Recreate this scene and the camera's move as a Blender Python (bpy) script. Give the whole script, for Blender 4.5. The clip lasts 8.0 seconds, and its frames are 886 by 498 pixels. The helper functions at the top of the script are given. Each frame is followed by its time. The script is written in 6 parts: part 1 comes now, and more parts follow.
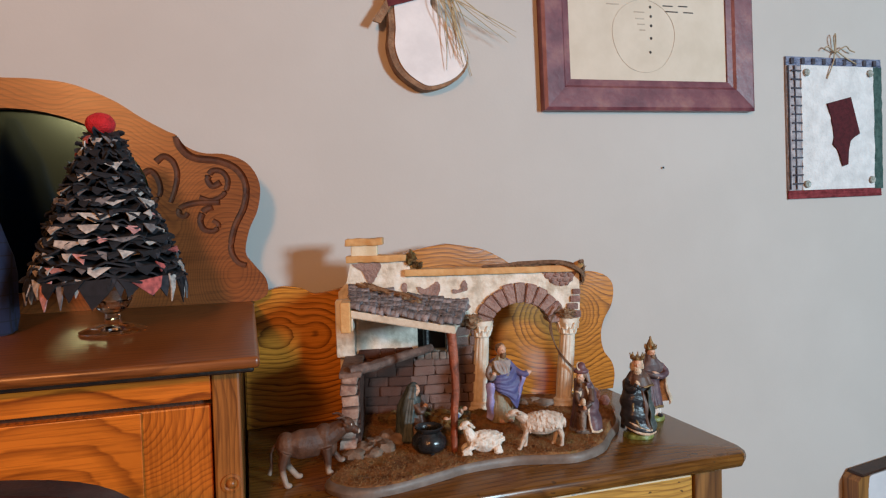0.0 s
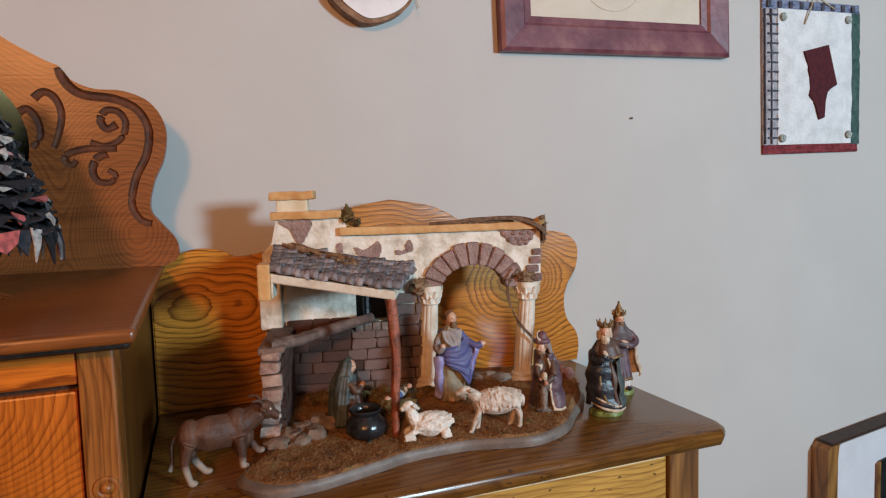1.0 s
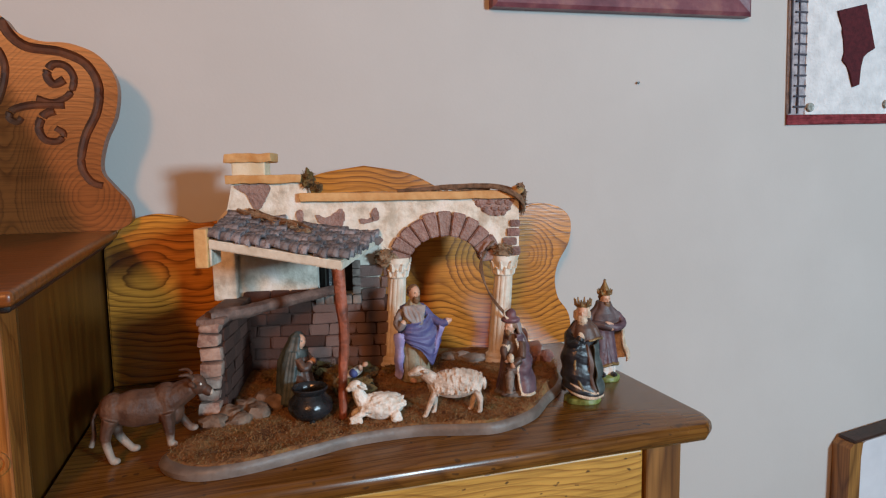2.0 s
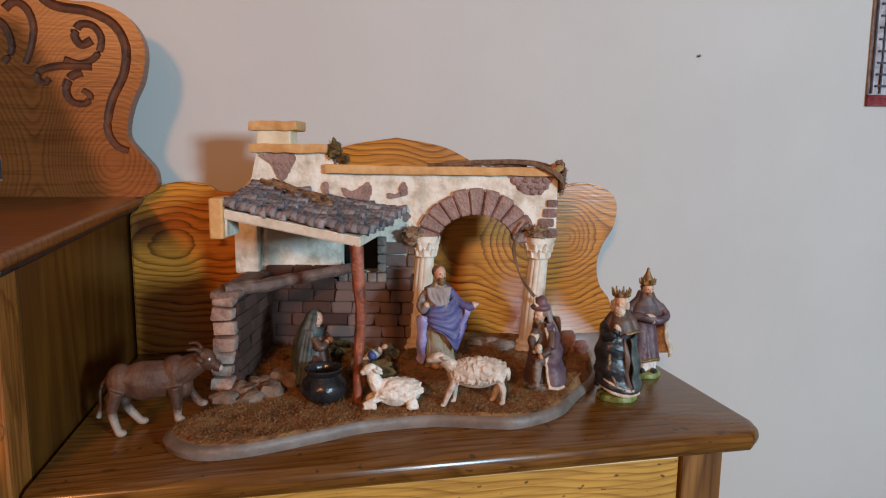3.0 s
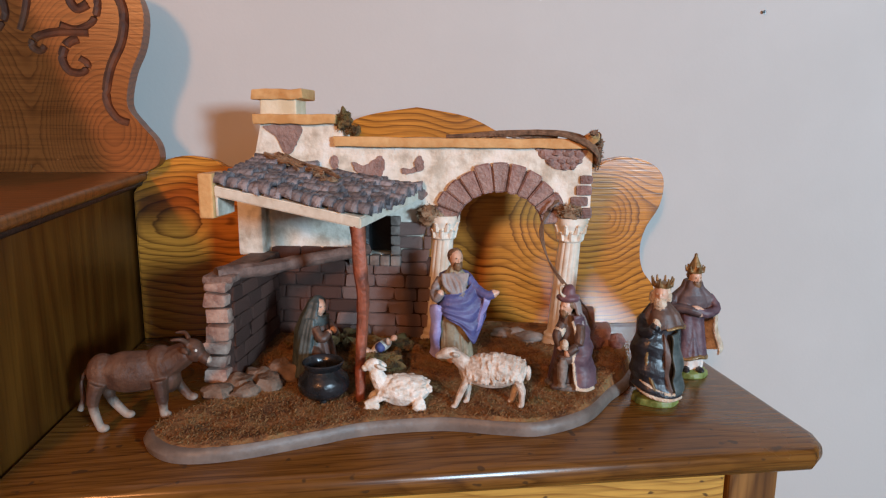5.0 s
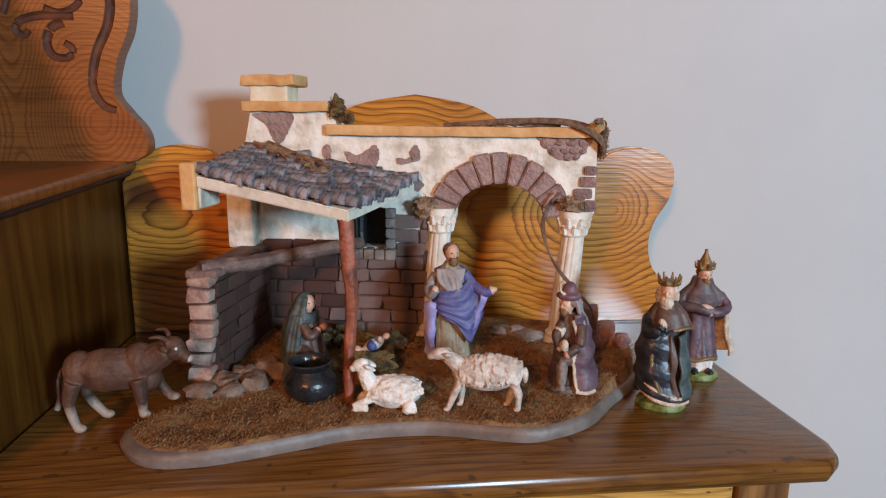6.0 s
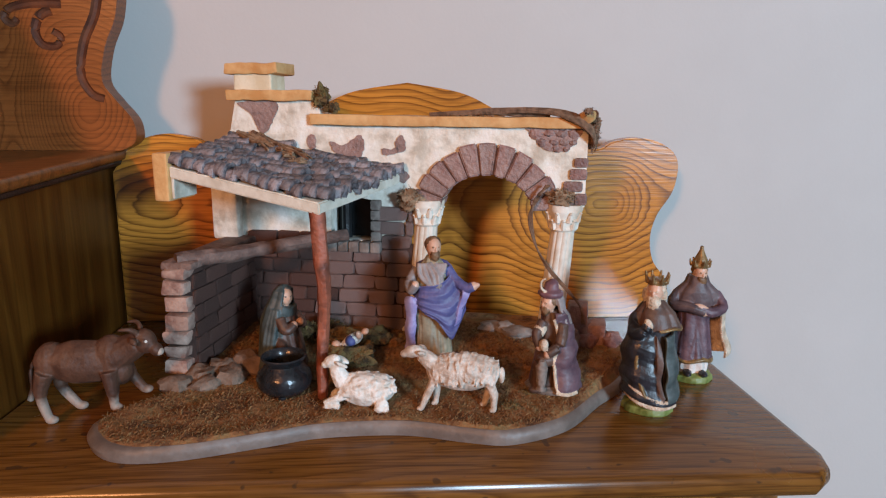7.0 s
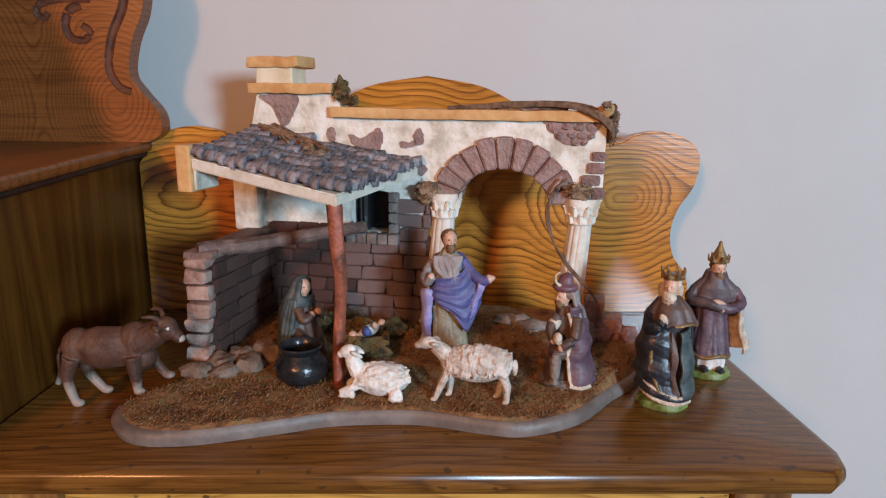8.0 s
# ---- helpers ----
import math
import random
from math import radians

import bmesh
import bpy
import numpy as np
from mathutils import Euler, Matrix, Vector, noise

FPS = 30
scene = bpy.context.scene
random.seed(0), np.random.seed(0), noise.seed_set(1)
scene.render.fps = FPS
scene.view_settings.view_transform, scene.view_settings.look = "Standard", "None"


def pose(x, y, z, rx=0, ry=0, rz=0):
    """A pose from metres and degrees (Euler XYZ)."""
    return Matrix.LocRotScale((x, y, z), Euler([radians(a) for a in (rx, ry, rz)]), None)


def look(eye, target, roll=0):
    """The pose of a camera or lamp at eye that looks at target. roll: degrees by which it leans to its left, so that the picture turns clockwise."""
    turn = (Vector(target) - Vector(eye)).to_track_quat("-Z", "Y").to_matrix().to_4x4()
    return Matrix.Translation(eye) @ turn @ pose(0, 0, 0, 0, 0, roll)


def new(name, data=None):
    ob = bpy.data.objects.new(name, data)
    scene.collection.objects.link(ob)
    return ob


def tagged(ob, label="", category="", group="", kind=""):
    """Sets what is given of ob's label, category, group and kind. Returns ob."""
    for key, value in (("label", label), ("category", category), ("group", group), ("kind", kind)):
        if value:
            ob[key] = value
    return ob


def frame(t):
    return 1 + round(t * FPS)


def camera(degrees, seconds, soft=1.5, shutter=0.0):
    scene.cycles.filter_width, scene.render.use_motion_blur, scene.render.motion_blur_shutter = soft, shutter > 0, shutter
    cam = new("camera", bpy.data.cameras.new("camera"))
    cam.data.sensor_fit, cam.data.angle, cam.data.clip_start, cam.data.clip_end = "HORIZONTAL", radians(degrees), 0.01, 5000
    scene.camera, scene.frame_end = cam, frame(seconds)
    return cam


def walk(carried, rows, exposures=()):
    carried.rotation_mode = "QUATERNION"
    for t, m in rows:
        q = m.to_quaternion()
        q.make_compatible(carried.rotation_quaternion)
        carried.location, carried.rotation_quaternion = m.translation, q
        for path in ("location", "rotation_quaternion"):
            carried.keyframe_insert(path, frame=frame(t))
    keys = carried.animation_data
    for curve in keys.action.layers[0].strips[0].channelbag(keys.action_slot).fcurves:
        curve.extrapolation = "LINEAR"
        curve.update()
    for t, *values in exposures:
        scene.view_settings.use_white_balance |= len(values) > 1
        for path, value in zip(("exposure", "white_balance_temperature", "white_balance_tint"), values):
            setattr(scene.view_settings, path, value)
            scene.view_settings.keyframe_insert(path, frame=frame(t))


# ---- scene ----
from mathutils.bvhtree import BVHTree

cam = camera(69.4, 8.0, soft=1.2)
PATH = [
    (0, (-0.009, -0.009, 1.101), (0.582, 1.901, 1.029), -1.5),
    (0.5, (0.023, 0.048, 1.088), (0.675, 1.937, 0.996), -1.6),
    (1, (0.061, 0.114, 1.068), (0.757, 1.982, 0.909), -1.7),
    (1.5, (0.112, 0.138, 1.059), (0.805, 2.005, 0.868), -1.6),
    (1.7, (0.142, 0.141, 1.051), (0.796, 2.021, 0.85), -1.45),
    (3, (0.219, 0.19, 1.04), (0.635, 2.126, 0.757), 0.7),
    (3.5, (0.242, 0.203, 1.039), (0.603, 2.144, 0.72), 0.7),
    (4, (0.266, 0.225, 1.034), (0.581, 2.172, 0.702), 0.7),
    (4.5, (0.272, 0.244, 1.035), (0.549, 2.195, 0.691), 0.5),
    (6, (0.296, 0.292, 1.033), (0.508, 2.242, 0.645), 0.5),
    (6.5, (0.331, 0.303, 1.035), (0.501, 2.254, 0.628), 0.5),
    (7, (0.346, 0.308, 1.035), (0.466, 2.259, 0.611), 0.6),
    (7.5, (0.354, 0.303, 1.035), (0.433, 2.253, 0.596), 0.6),
    (8, (0.355, 0.303, 1.036), (0.396, 2.252, 0.589), 0.7),
]
walk(cam, [(t, look(eye, target, roll)) for t, eye, target, roll in PATH], exposures=[(0, -0.01, 6800, 12), (1.5, -0.07, 6750, 13), (3.5, -0.06, 6650, 14), (4.1, 0.14, 6600, 15), (6, 0.12, 6450, 16), (8, 0.13, 6350, 17)])

# ---- world and light ----
world = bpy.data.worlds.new("world")
scene.world = world
world.use_nodes = True
world.node_tree.nodes["Background"].inputs[0].default_value = (0.75, 0.85, 1.0, 1)
world.node_tree.nodes["Background"].inputs[1].default_value = 0.5


def area_lamp(name, eye, target, size_x, size_y, power, colour):
    data = bpy.data.lights.new(name, "AREA")
    data.shape, data.size, data.size_y = "RECTANGLE", size_x, size_y
    data.energy, data.color = power, colour
    ob = new(name, data)
    ob.matrix_world = look(eye, target)
    return ob


# cool daylight from a window, warm light from a floor lamp
area_lamp("window_daylight", (2.12, -2.25, 1.50), (0.4, 1.1, 1.0), 0.42, 0.52, 126, (0.55, 0.82, 1.0))
bulb = bpy.data.lights.new("lamp_bulb", "POINT")
bulb.energy, bulb.color, bulb.shadow_soft_size = 134, (1.0, 0.42, 0.155), 0.15
new("lamp_bulb", bulb).location = (-0.72, -1.50, 1.92)


# ---- materials ----
def material(name):
    m = bpy.data.materials.new(name)
    m.use_nodes = True
    nt = m.node_tree
    return m, nt, nt.nodes["Principled BSDF"]


def node(nt, kind, **values):
    n = nt.nodes.new(kind)
    for key, v in values.items():
        n.inputs[key].default_value = v
    return n


def coords(nt, scale=(1, 1, 1), rot=(0, 0, 0), space="Object"):
    tc = nt.nodes.new("ShaderNodeTexCoord")
    mp = nt.nodes.new("ShaderNodeMapping")
    mp.inputs["Scale"].default_value = scale
    mp.inputs["Rotation"].default_value = rot
    nt.links.new(tc.outputs[space], mp.inputs["Vector"])
    return mp.outputs["Vector"]


def ramp(nt, stops):
    r = nt.nodes.new("ShaderNodeValToRGB")
    while len(r.color_ramp.elements) < len(stops):
        r.color_ramp.elements.new(0.5)
    for e, (at, c) in zip(r.color_ramp.elements, stops):
        e.position, e.color = at, (*c, 1)
    return r


def bump(nt, bsdf, height, strength, distance):
    b = nt.nodes.new("ShaderNodeBump")
    b.inputs["Strength"].default_value, b.inputs["Distance"].default_value = strength, distance
    nt.links.new(height, b.inputs["Height"])
    nt.links.new(b.outputs["Normal"], bsdf.inputs["Normal"])


def mixed(nt, a, b, fac, mode="MIX"):
    m = nt.nodes.new("ShaderNodeMix")
    m.data_type, m.blend_type = "RGBA", mode
    for k, v in ((0, fac), (6, a), (7, b)):
        if isinstance(v, (int, float)):
            m.inputs[k].default_value = v
        elif isinstance(v, tuple):
            m.inputs[k].default_value = (*v, 1)
        else:
            nt.links.new(v, m.inputs[k])
    return m.outputs[2]


def wood(name, dark, light, axis="x", rings=14.0, rough=0.35, specks=0.0, swirl=0.9, shift=(0, 0, 0), along=0.22, soft=0.16):
    """Oak with cathedral grain running along axis."""
    m, nt, bsdf = material(name)
    stretch = {"x": (along, 1, 1), "y": (1, along, 1), "z": (1, 1, along)}[axis]
    v = coords(nt, stretch)
    add = nt.nodes.new("ShaderNodeVectorMath")
    add.inputs[1].default_value = shift
    nt.links.new(v, add.inputs[0])
    v = add.outputs[0]
    big = node(nt, "ShaderNodeTexNoise", Scale=7.0, Detail=2.0, Roughness=0.45)
    nt.links.new(v, big.inputs["Vector"])
    mul = nt.nodes.new("ShaderNodeMath")
    mul.operation = "MULTIPLY"
    mul.inputs[1].default_value = rings
    nt.links.new(big.outputs["Fac"], mul.inputs[0])
    fr = nt.nodes.new("ShaderNodeMath")
    fr.operation = "PINGPONG"
    fr.inputs[1].default_value = 0.5
    nt.links.new(mul.outputs[0], fr.inputs[0])
    band = ramp(nt, [(0.0, dark), (soft, tuple(0.4 * a + 0.6 * b for a, b in zip(dark, light))), (0.5, light)])
    nt.links.new(fr.outputs[0], band.inputs["Fac"])
    fine_scale = {"x": (6, 260, 260), "y": (260, 6, 260), "z": (260, 260, 6)}[axis]
    fine = node(nt, "ShaderNodeTexNoise", Scale=1.0, Detail=3.0)
    nt.links.new(coords(nt, fine_scale), fine.inputs["Vector"])
    pores = ramp(nt, [(0.36, (0.45, 0.4, 0.36)), (0.56, (1, 1, 1))])
    nt.links.new(fine.outputs["Fac"], pores.inputs["Fac"])
    col = mixed(nt, band.outputs[0], pores.outputs[0], 0.55, "MULTIPLY")
    stain = node(nt, "ShaderNodeTexNoise", Scale=5.0, Detail=4.0)
    nt.links.new(coords(nt), stain.inputs["Vector"])
    st = ramp(nt, [(0.35, (0.62, 0.58, 0.55)), (0.62, (1.12, 1.1, 1.06))])
    nt.links.new(stain.outputs["Fac"], st.inputs["Fac"])
    col = mixed(nt, col, st.outputs[0], swirl, "MULTIPLY")
    if specks:
        sp = node(nt, "ShaderNodeTexNoise", Scale=75.0, Detail=1.5)
        nt.links.new(coords(nt, (1, 1, 1.6)), sp.inputs["Vector"])
        spr = ramp(nt, [(0.68, (0, 0, 0)), (0.72, (1, 1, 1))])
        nt.links.new(sp.outputs["Fac"], spr.inputs["Fac"])
        f = nt.nodes.new("ShaderNodeMath")
        f.operation = "MULTIPLY"
        f.inputs[1].default_value = specks
        nt.links.new(spr.outputs[0], f.inputs[0])
        col = mixed(nt, col, (0.05, 0.025, 0.01), f.outputs[0])
    nt.links.new(col, bsdf.inputs["Base Color"])
    rr = nt.nodes.new("ShaderNodeMapRange")
    rr.inputs["To Min"].default_value, rr.inputs["To Max"].default_value = rough - 0.08, rough + 0.14
    nt.links.new(stain.outputs["Fac"], rr.inputs["Value"])
    nt.links.new(rr.outputs[0], bsdf.inputs["Roughness"])
    bump(nt, bsdf, fine.outputs["Fac"], 0.18, 0.0008)
    return m


def calc(nt, op, a, b=None, c=None):
    n = nt.nodes.new("ShaderNodeMath")
    n.operation = op
    for k, v in enumerate((a, b, c)):
        if v is None:
            continue
        if isinstance(v, (int, float)):
            n.inputs[k].default_value = v
        else:
            nt.links.new(v, n.inputs[k])
    return n.outputs[0]


def figured(name, dark, light, axis="x", centre=0.0, rings=110.0, sweep=0.10, pace=4.0, rough=0.28, shift=0.0, pores=0.5, specks=0.0, drift=0.045):
    """Plain-sawn board: growth rings cut lengthwise, so that they run in long arches along axis."""
    m, nt, bsdf = material(name)
    sep = nt.nodes.new("ShaderNodeSeparateXYZ")
    nt.links.new(coords(nt), sep.inputs[0])
    along, across = {"x": ("X", "Z"), "z": ("Z", "X"), "flat": ("X", "Y")}[axis]
    along, across = sep.outputs[along], sep.outputs[across]
    wander = node(nt, "ShaderNodeTexNoise", Scale=1.0, Detail=2.0)
    nt.links.new(coords(nt, (11, 9, 4) if axis == "z" else (4, 11, 11)), wander.inputs["Vector"])
    depth = node(nt, "ShaderNodeTexNoise", Scale=1.0, Detail=1.0)
    depth.noise_dimensions = "1D"
    nt.links.new(calc(nt, "MULTIPLY_ADD", along, pace, 3.7 + shift), depth.inputs["W"])
    w = calc(nt, "SUBTRACT", across, centre)
    w = calc(nt, "ADD", w, calc(nt, "MULTIPLY_ADD", wander.outputs["Fac"], drift, -drift / 2))
    d = calc(nt, "MULTIPLY", calc(nt, "SUBTRACT", depth.outputs["Fac"], 0.30), sweep * 3.0)
    f = calc(nt, "SQRT", calc(nt, "ADD", calc(nt, "MULTIPLY", w, w), calc(nt, "MULTIPLY", d, d)))
    fray = node(nt, "ShaderNodeTexNoise", Scale=1.0, Detail=3.0)
    nt.links.new(coords(nt, (120, 120, 18) if axis == "z" else (18, 120, 120)), fray.inputs["Vector"])
    f = calc(nt, "MULTIPLY_ADD", f, rings, calc(nt, "MULTIPLY", fray.outputs["Fac"], 0.55))
    ring = calc(nt, "FRACT", f)
    mid_c = tuple(0.45 * a + 0.55 * b for a, b in zip(dark, light))
    band = ramp(nt, [(0.0, light), (0.42, light), (0.70, mid_c), (0.90, dark), (1.0, light)])
    nt.links.new(ring, band.inputs["Fac"])
    # rings differ in strength from year to year
    year = node(nt, "ShaderNodeTexNoise", Scale=0.45, Detail=1.0)
    year.noise_dimensions = "1D"
    nt.links.new(f, year.inputs["W"])
    plain = tuple(0.25 * a + 0.75 * b for a, b in zip(dark, light))
    yr = ramp(nt, [(0.38, (0.05, 0.05, 0.05)), (0.66, (0.6, 0.6, 0.6))])
    nt.links.new(year.outputs["Fac"], yr.inputs["Fac"])
    col = mixed(nt, band.outputs[0], plain, yr.outputs[0])
    fine = node(nt, "ShaderNodeTexNoise", Scale=1.0, Detail=3.0)
    nt.links.new(coords(nt, (420, 420, 14) if axis == "z" else (14, 420, 420)), fine.inputs["Vector"])
    pr = ramp(nt, [(0.36, (0.45, 0.38, 0.33)), (0.54, (1, 1, 1))])
    nt.links.new(fine.outputs["Fac"], pr.inputs["Fac"])
    col = mixed(nt, col, pr.outputs[0], pores, "MULTIPLY")
    stain = node(nt, "ShaderNodeTexNoise", Scale=6.0, Detail=5.0, Roughness=0.6)
    nt.links.new(coords(nt), stain.inputs["Vector"])
    st = ramp(nt, [(0.34, (0.72, 0.68, 0.64)), (0.60, (1.08, 1.06, 1.04))])
    nt.links.new(stain.outputs["Fac"], st.inputs["Fac"])
    col = mixed(nt, col, st.outputs[0], 0.7, "MULTIPLY")
    if specks:
        sp = node(nt, "ShaderNodeTexNoise", Scale=75.0, Detail=1.5)
        nt.links.new(coords(nt, (1, 1, 1.6)), sp.inputs["Vector"])
        spr = ramp(nt, [(0.68, (0, 0, 0)), (0.72, (specks, specks, specks))])
        nt.links.new(sp.outputs["Fac"], spr.inputs["Fac"])
        col = mixed(nt, col, (0.05, 0.025, 0.01), spr.outputs[0])
    nt.links.new(col, bsdf.inputs["Base Color"])
    rr = nt.nodes.new("ShaderNodeMapRange")
    rr.inputs["To Min"].default_value, rr.inputs["To Max"].default_value = rough - 0.08, rough + 0.14
    nt.links.new(stain.outputs["Fac"], rr.inputs["Value"])
    nt.links.new(rr.outputs[0], bsdf.inputs["Roughness"])
    bump(nt, bsdf, fine.outputs["Fac"], 0.18, 0.0008)
    return m


def mottled(name, a, b, scale=30.0, rough=0.7, relief=0.4, depth=0.002, metal=0.0, vary=0.0, c=None, lo=0.38, hi=0.62, fine=4.0, worn=None):
    """Two or three colours in worn patches, with a grainy relief."""
    m, nt, bsdf = material(name)
    v = coords(nt)
    n = node(nt, "ShaderNodeTexNoise", Scale=scale, Detail=6.0, Roughness=0.62)
    nt.links.new(v, n.inputs["Vector"])
    stops = [(lo, a), (hi, b)] if c is None else [(lo, a), ((lo + hi) / 2, b), (hi, c)]
    r = ramp(nt, stops)
    nt.links.new(n.outputs["Fac"], r.inputs["Fac"])
    col = r.outputs[0]
    if vary:
        info = nt.nodes.new("ShaderNodeObjectInfo")
        h = nt.nodes.new("ShaderNodeHueSaturation")
        mr = nt.nodes.new("ShaderNodeMapRange")
        mr.inputs["To Min"].default_value, mr.inputs["To Max"].default_value = 1 - vary, 1 + vary
        nt.links.new(info.outputs["Random"], mr.inputs["Value"])
        nt.links.new(mr.outputs[0], h.inputs["Value"])
        nt.links.new(col, h.inputs["Color"])
        col = h.outputs[0]
    if worn:
        geo = nt.nodes.new("ShaderNodeNewGeometry")
        ridge = ramp(nt, [(0.53, (0, 0, 0)), (0.64, (0.5, 0.5, 0.5))])
        nt.links.new(geo.outputs["Pointiness"], ridge.inputs["Fac"])
        col = mixed(nt, col, worn, ridge.outputs[0])
    nt.links.new(col, bsdf.inputs["Base Color"])
    bsdf.inputs["Roughness"].default_value, bsdf.inputs["Metallic"].default_value = rough, metal
    g = node(nt, "ShaderNodeTexNoise", Scale=scale * fine, Detail=5.0)
    nt.links.new(v, g.inputs["Vector"])
    bump(nt, bsdf, g.outputs["Fac"], relief, depth)
    return m


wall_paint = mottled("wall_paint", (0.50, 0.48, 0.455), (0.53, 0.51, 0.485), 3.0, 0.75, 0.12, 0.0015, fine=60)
# unseen walls, ceiling and floor: colours made dark to cut bounced light
dim_room_paint = mottled("dim_room_paint", (0.075, 0.056, 0.042), (0.105, 0.08, 0.06), 3.0, 0.8, 0.12, 0.0015)
dim_ceiling_paint = mottled("dim_ceiling_paint", (0.22, 0.205, 0.185), (0.26, 0.24, 0.215), 3.0, 0.9, 0.2, 0.002)
dim_carpet = mottled("dim_carpet", (0.07, 0.05, 0.037), (0.11, 0.08, 0.06), 40.0, 0.95, 0.6, 0.004)
oak_top = figured("oak_top", (0.092, 0.035, 0.006), (0.185, 0.078, 0.0145), "flat", 0.06, 90, 0.12, 2.4, 0.22, 0.6, 0.75, 0.8)
oak_yellow = figured("oak_yellow", (0.28, 0.13, 0.022), (0.56, 0.33, 0.070), "x", 0.55, 120, 0.10, 3.0, 0.36, specks=0.85)
oak_splash = figured("oak_splash", (0.10, 0.027, 0.004), (0.60, 0.240, 0.032), "x", 0.915, 125, 0.085, 5.6, 0.19, 0.35)
oak_leg = wood("oak_leg", (0.16, 0.07, 0.018), (0.36, 0.18, 0.05), "z", 12, 0.38)
oak_dark = figured("oak_dark", (0.105, 0.030, 0.007), (0.235, 0.075, 0.017), "flat", 0.10, 80, 0.12, 2.4, 0.30, 1.9, 0.6)
oak_post = figured("oak_post", (0.15, 0.046, 0.008), (0.34, 0.125, 0.026), "z", 0.02, 150, 0.06, 4.0, 0.34, 0.0, 0.7)
oak_red = figured("oak_red", (0.115, 0.030, 0.007), (0.25, 0.076, 0.018), "x", 1.03, 150, 0.10, 6.0, 0.30, 2.3)
oak_orange = figured("oak_orange", (0.15, 0.026, 0.003), (0.62, 0.170, 0.017), "x", 0.815, 38, 0.12, 4.2, 0.30, 1.1)
oak_orange_v = figured("oak_orange_v", (0.24, 0.052, 0.005), (0.55, 0.152, 0.017), "z", 0.25, 130, 0.10, 5.0, 0.30)
# oak of the dresser side, darkened to hold the shade lying on it
oak_side_shaded = wood("oak_side_shaded", (0.078, 0.027, 0.0035), (0.138, 0.054, 0.0075), "z", 14, 0.34, along=0.10, soft=0.35)
groove_dark = mottled("groove_dark", (0.022, 0.008, 0.004), (0.045, 0.016, 0.007), 60, 0.5)
# near-black for the shade below the dresser top
edge_shade = mottled("edge_shade", (0.008, 0.004, 0.003), (0.022, 0.010, 0.006), 40, 0.5)

# ---- mesh helpers ----
I4 = Matrix.Identity(4)


def part(name, bm, mats, parent=None, label="", smooth=False, at=I4, angle=40):
    """Links a bmesh as one mesh object, under parent where there is one."""
    bmesh.ops.recalc_face_normals(bm, faces=bm.faces)
    if smooth:
        limit = radians(angle)
        for f in bm.faces:
            f.smooth = True
        for e in bm.edges:
            if len(e.link_faces) == 2 and e.calc_face_angle(0) > limit:
                e.smooth = False
    me = bpy.data.meshes.new(name)
    bm.to_mesh(me)
    bm.free()
    for m in mats if isinstance(mats, (list, tuple)) else [mats]:
        me.materials.append(m)
    ob = new(name, me)
    if parent is not None:
        ob.parent = parent
    ob.matrix_basis = at
    if label:
        tagged(ob, label)
    return ob


def thing(name, m, label, category, group=""):
    ob = new(name)
    ob.empty_display_size = 0.02
    ob.matrix_world = m
    return tagged(ob, label, category, group)


def box(bm, x0, x1, y0, y1, z0, z1, bevel=0.0, seg=2):
    made = bmesh.ops.create_cube(bm, size=1.0, matrix=Matrix.LocRotScale(((x0 + x1) / 2, (y0 + y1) / 2, (z0 + z1) / 2), None, (x1 - x0, y1 - y0, z1 - z0)))
    if bevel:
        edges = list({e for v in made["verts"] for e in v.link_edges})
        bmesh.ops.bevel(bm, geom=edges, offset=bevel, segments=seg, affect="EDGES", profile=0.6)
    return bm


def boxed(*args, **kw):
    return box(bmesh.new(), *args, **kw)


def smooth_line(pts, n=6, closed=False):
    """Catmull-Rom through the control points."""
    p = [Vector(q) for q in pts]
    out, k = [], len(p)
    for i in range(k if closed else k - 1):
        if closed:
            a, b, c, d = p[i - 1], p[i], p[(i + 1) % k], p[(i + 2) % k]
        else:
            a, b, c, d = p[max(i - 1, 0)], p[i], p[i + 1], p[min(i + 2, k - 1)]
        for j in range(n):
            t = j / n
            out.append(0.5 * ((2 * b) + (c - a) * t + (2 * a - 5 * b + 4 * c - d) * t * t + (3 * b - a - 3 * c + d) * t ** 3))
    if not closed:
        out.append(p[-1])
    return out


def plate(outer, t, to3, holes=(), bm=None):
    """A slab from a 2D outline (with holes), extruded by t along to3's third axis."""
    bm = bm or bmesh.new()
    edges = []
    for loop in (outer, *holes):
        vs = [bm.verts.new(to3(p[0], p[1], 0.0)) for p in loop]
        edges += [bm.edges.new((vs[i - 1], vs[i])) for i in range(len(vs))]
    faces = [f for f in bmesh.ops.triangle_fill(bm, edges=edges, use_beauty=True, use_dissolve=False)["geom"] if isinstance(f, bmesh.types.BMFace)]
    made = bmesh.ops.extrude_face_region(bm, geom=faces)
    shift = Vector(to3(0, 0, t)) - Vector(to3(0, 0, 0))
    bmesh.ops.translate(bm, vec=shift, verts=[v for v in made["geom"] if isinstance(v, bmesh.types.BMVert)])
    bmesh.ops.recalc_face_normals(bm, faces=bm.faces)
    return bm


def upright(y):
    """2D (x, z) outline standing at depth y; its thickness runs backwards."""
    return lambda a, b, t: (a, y + t, b)


def flat(z):
    return lambda a, b, t: (a, b, z + t)


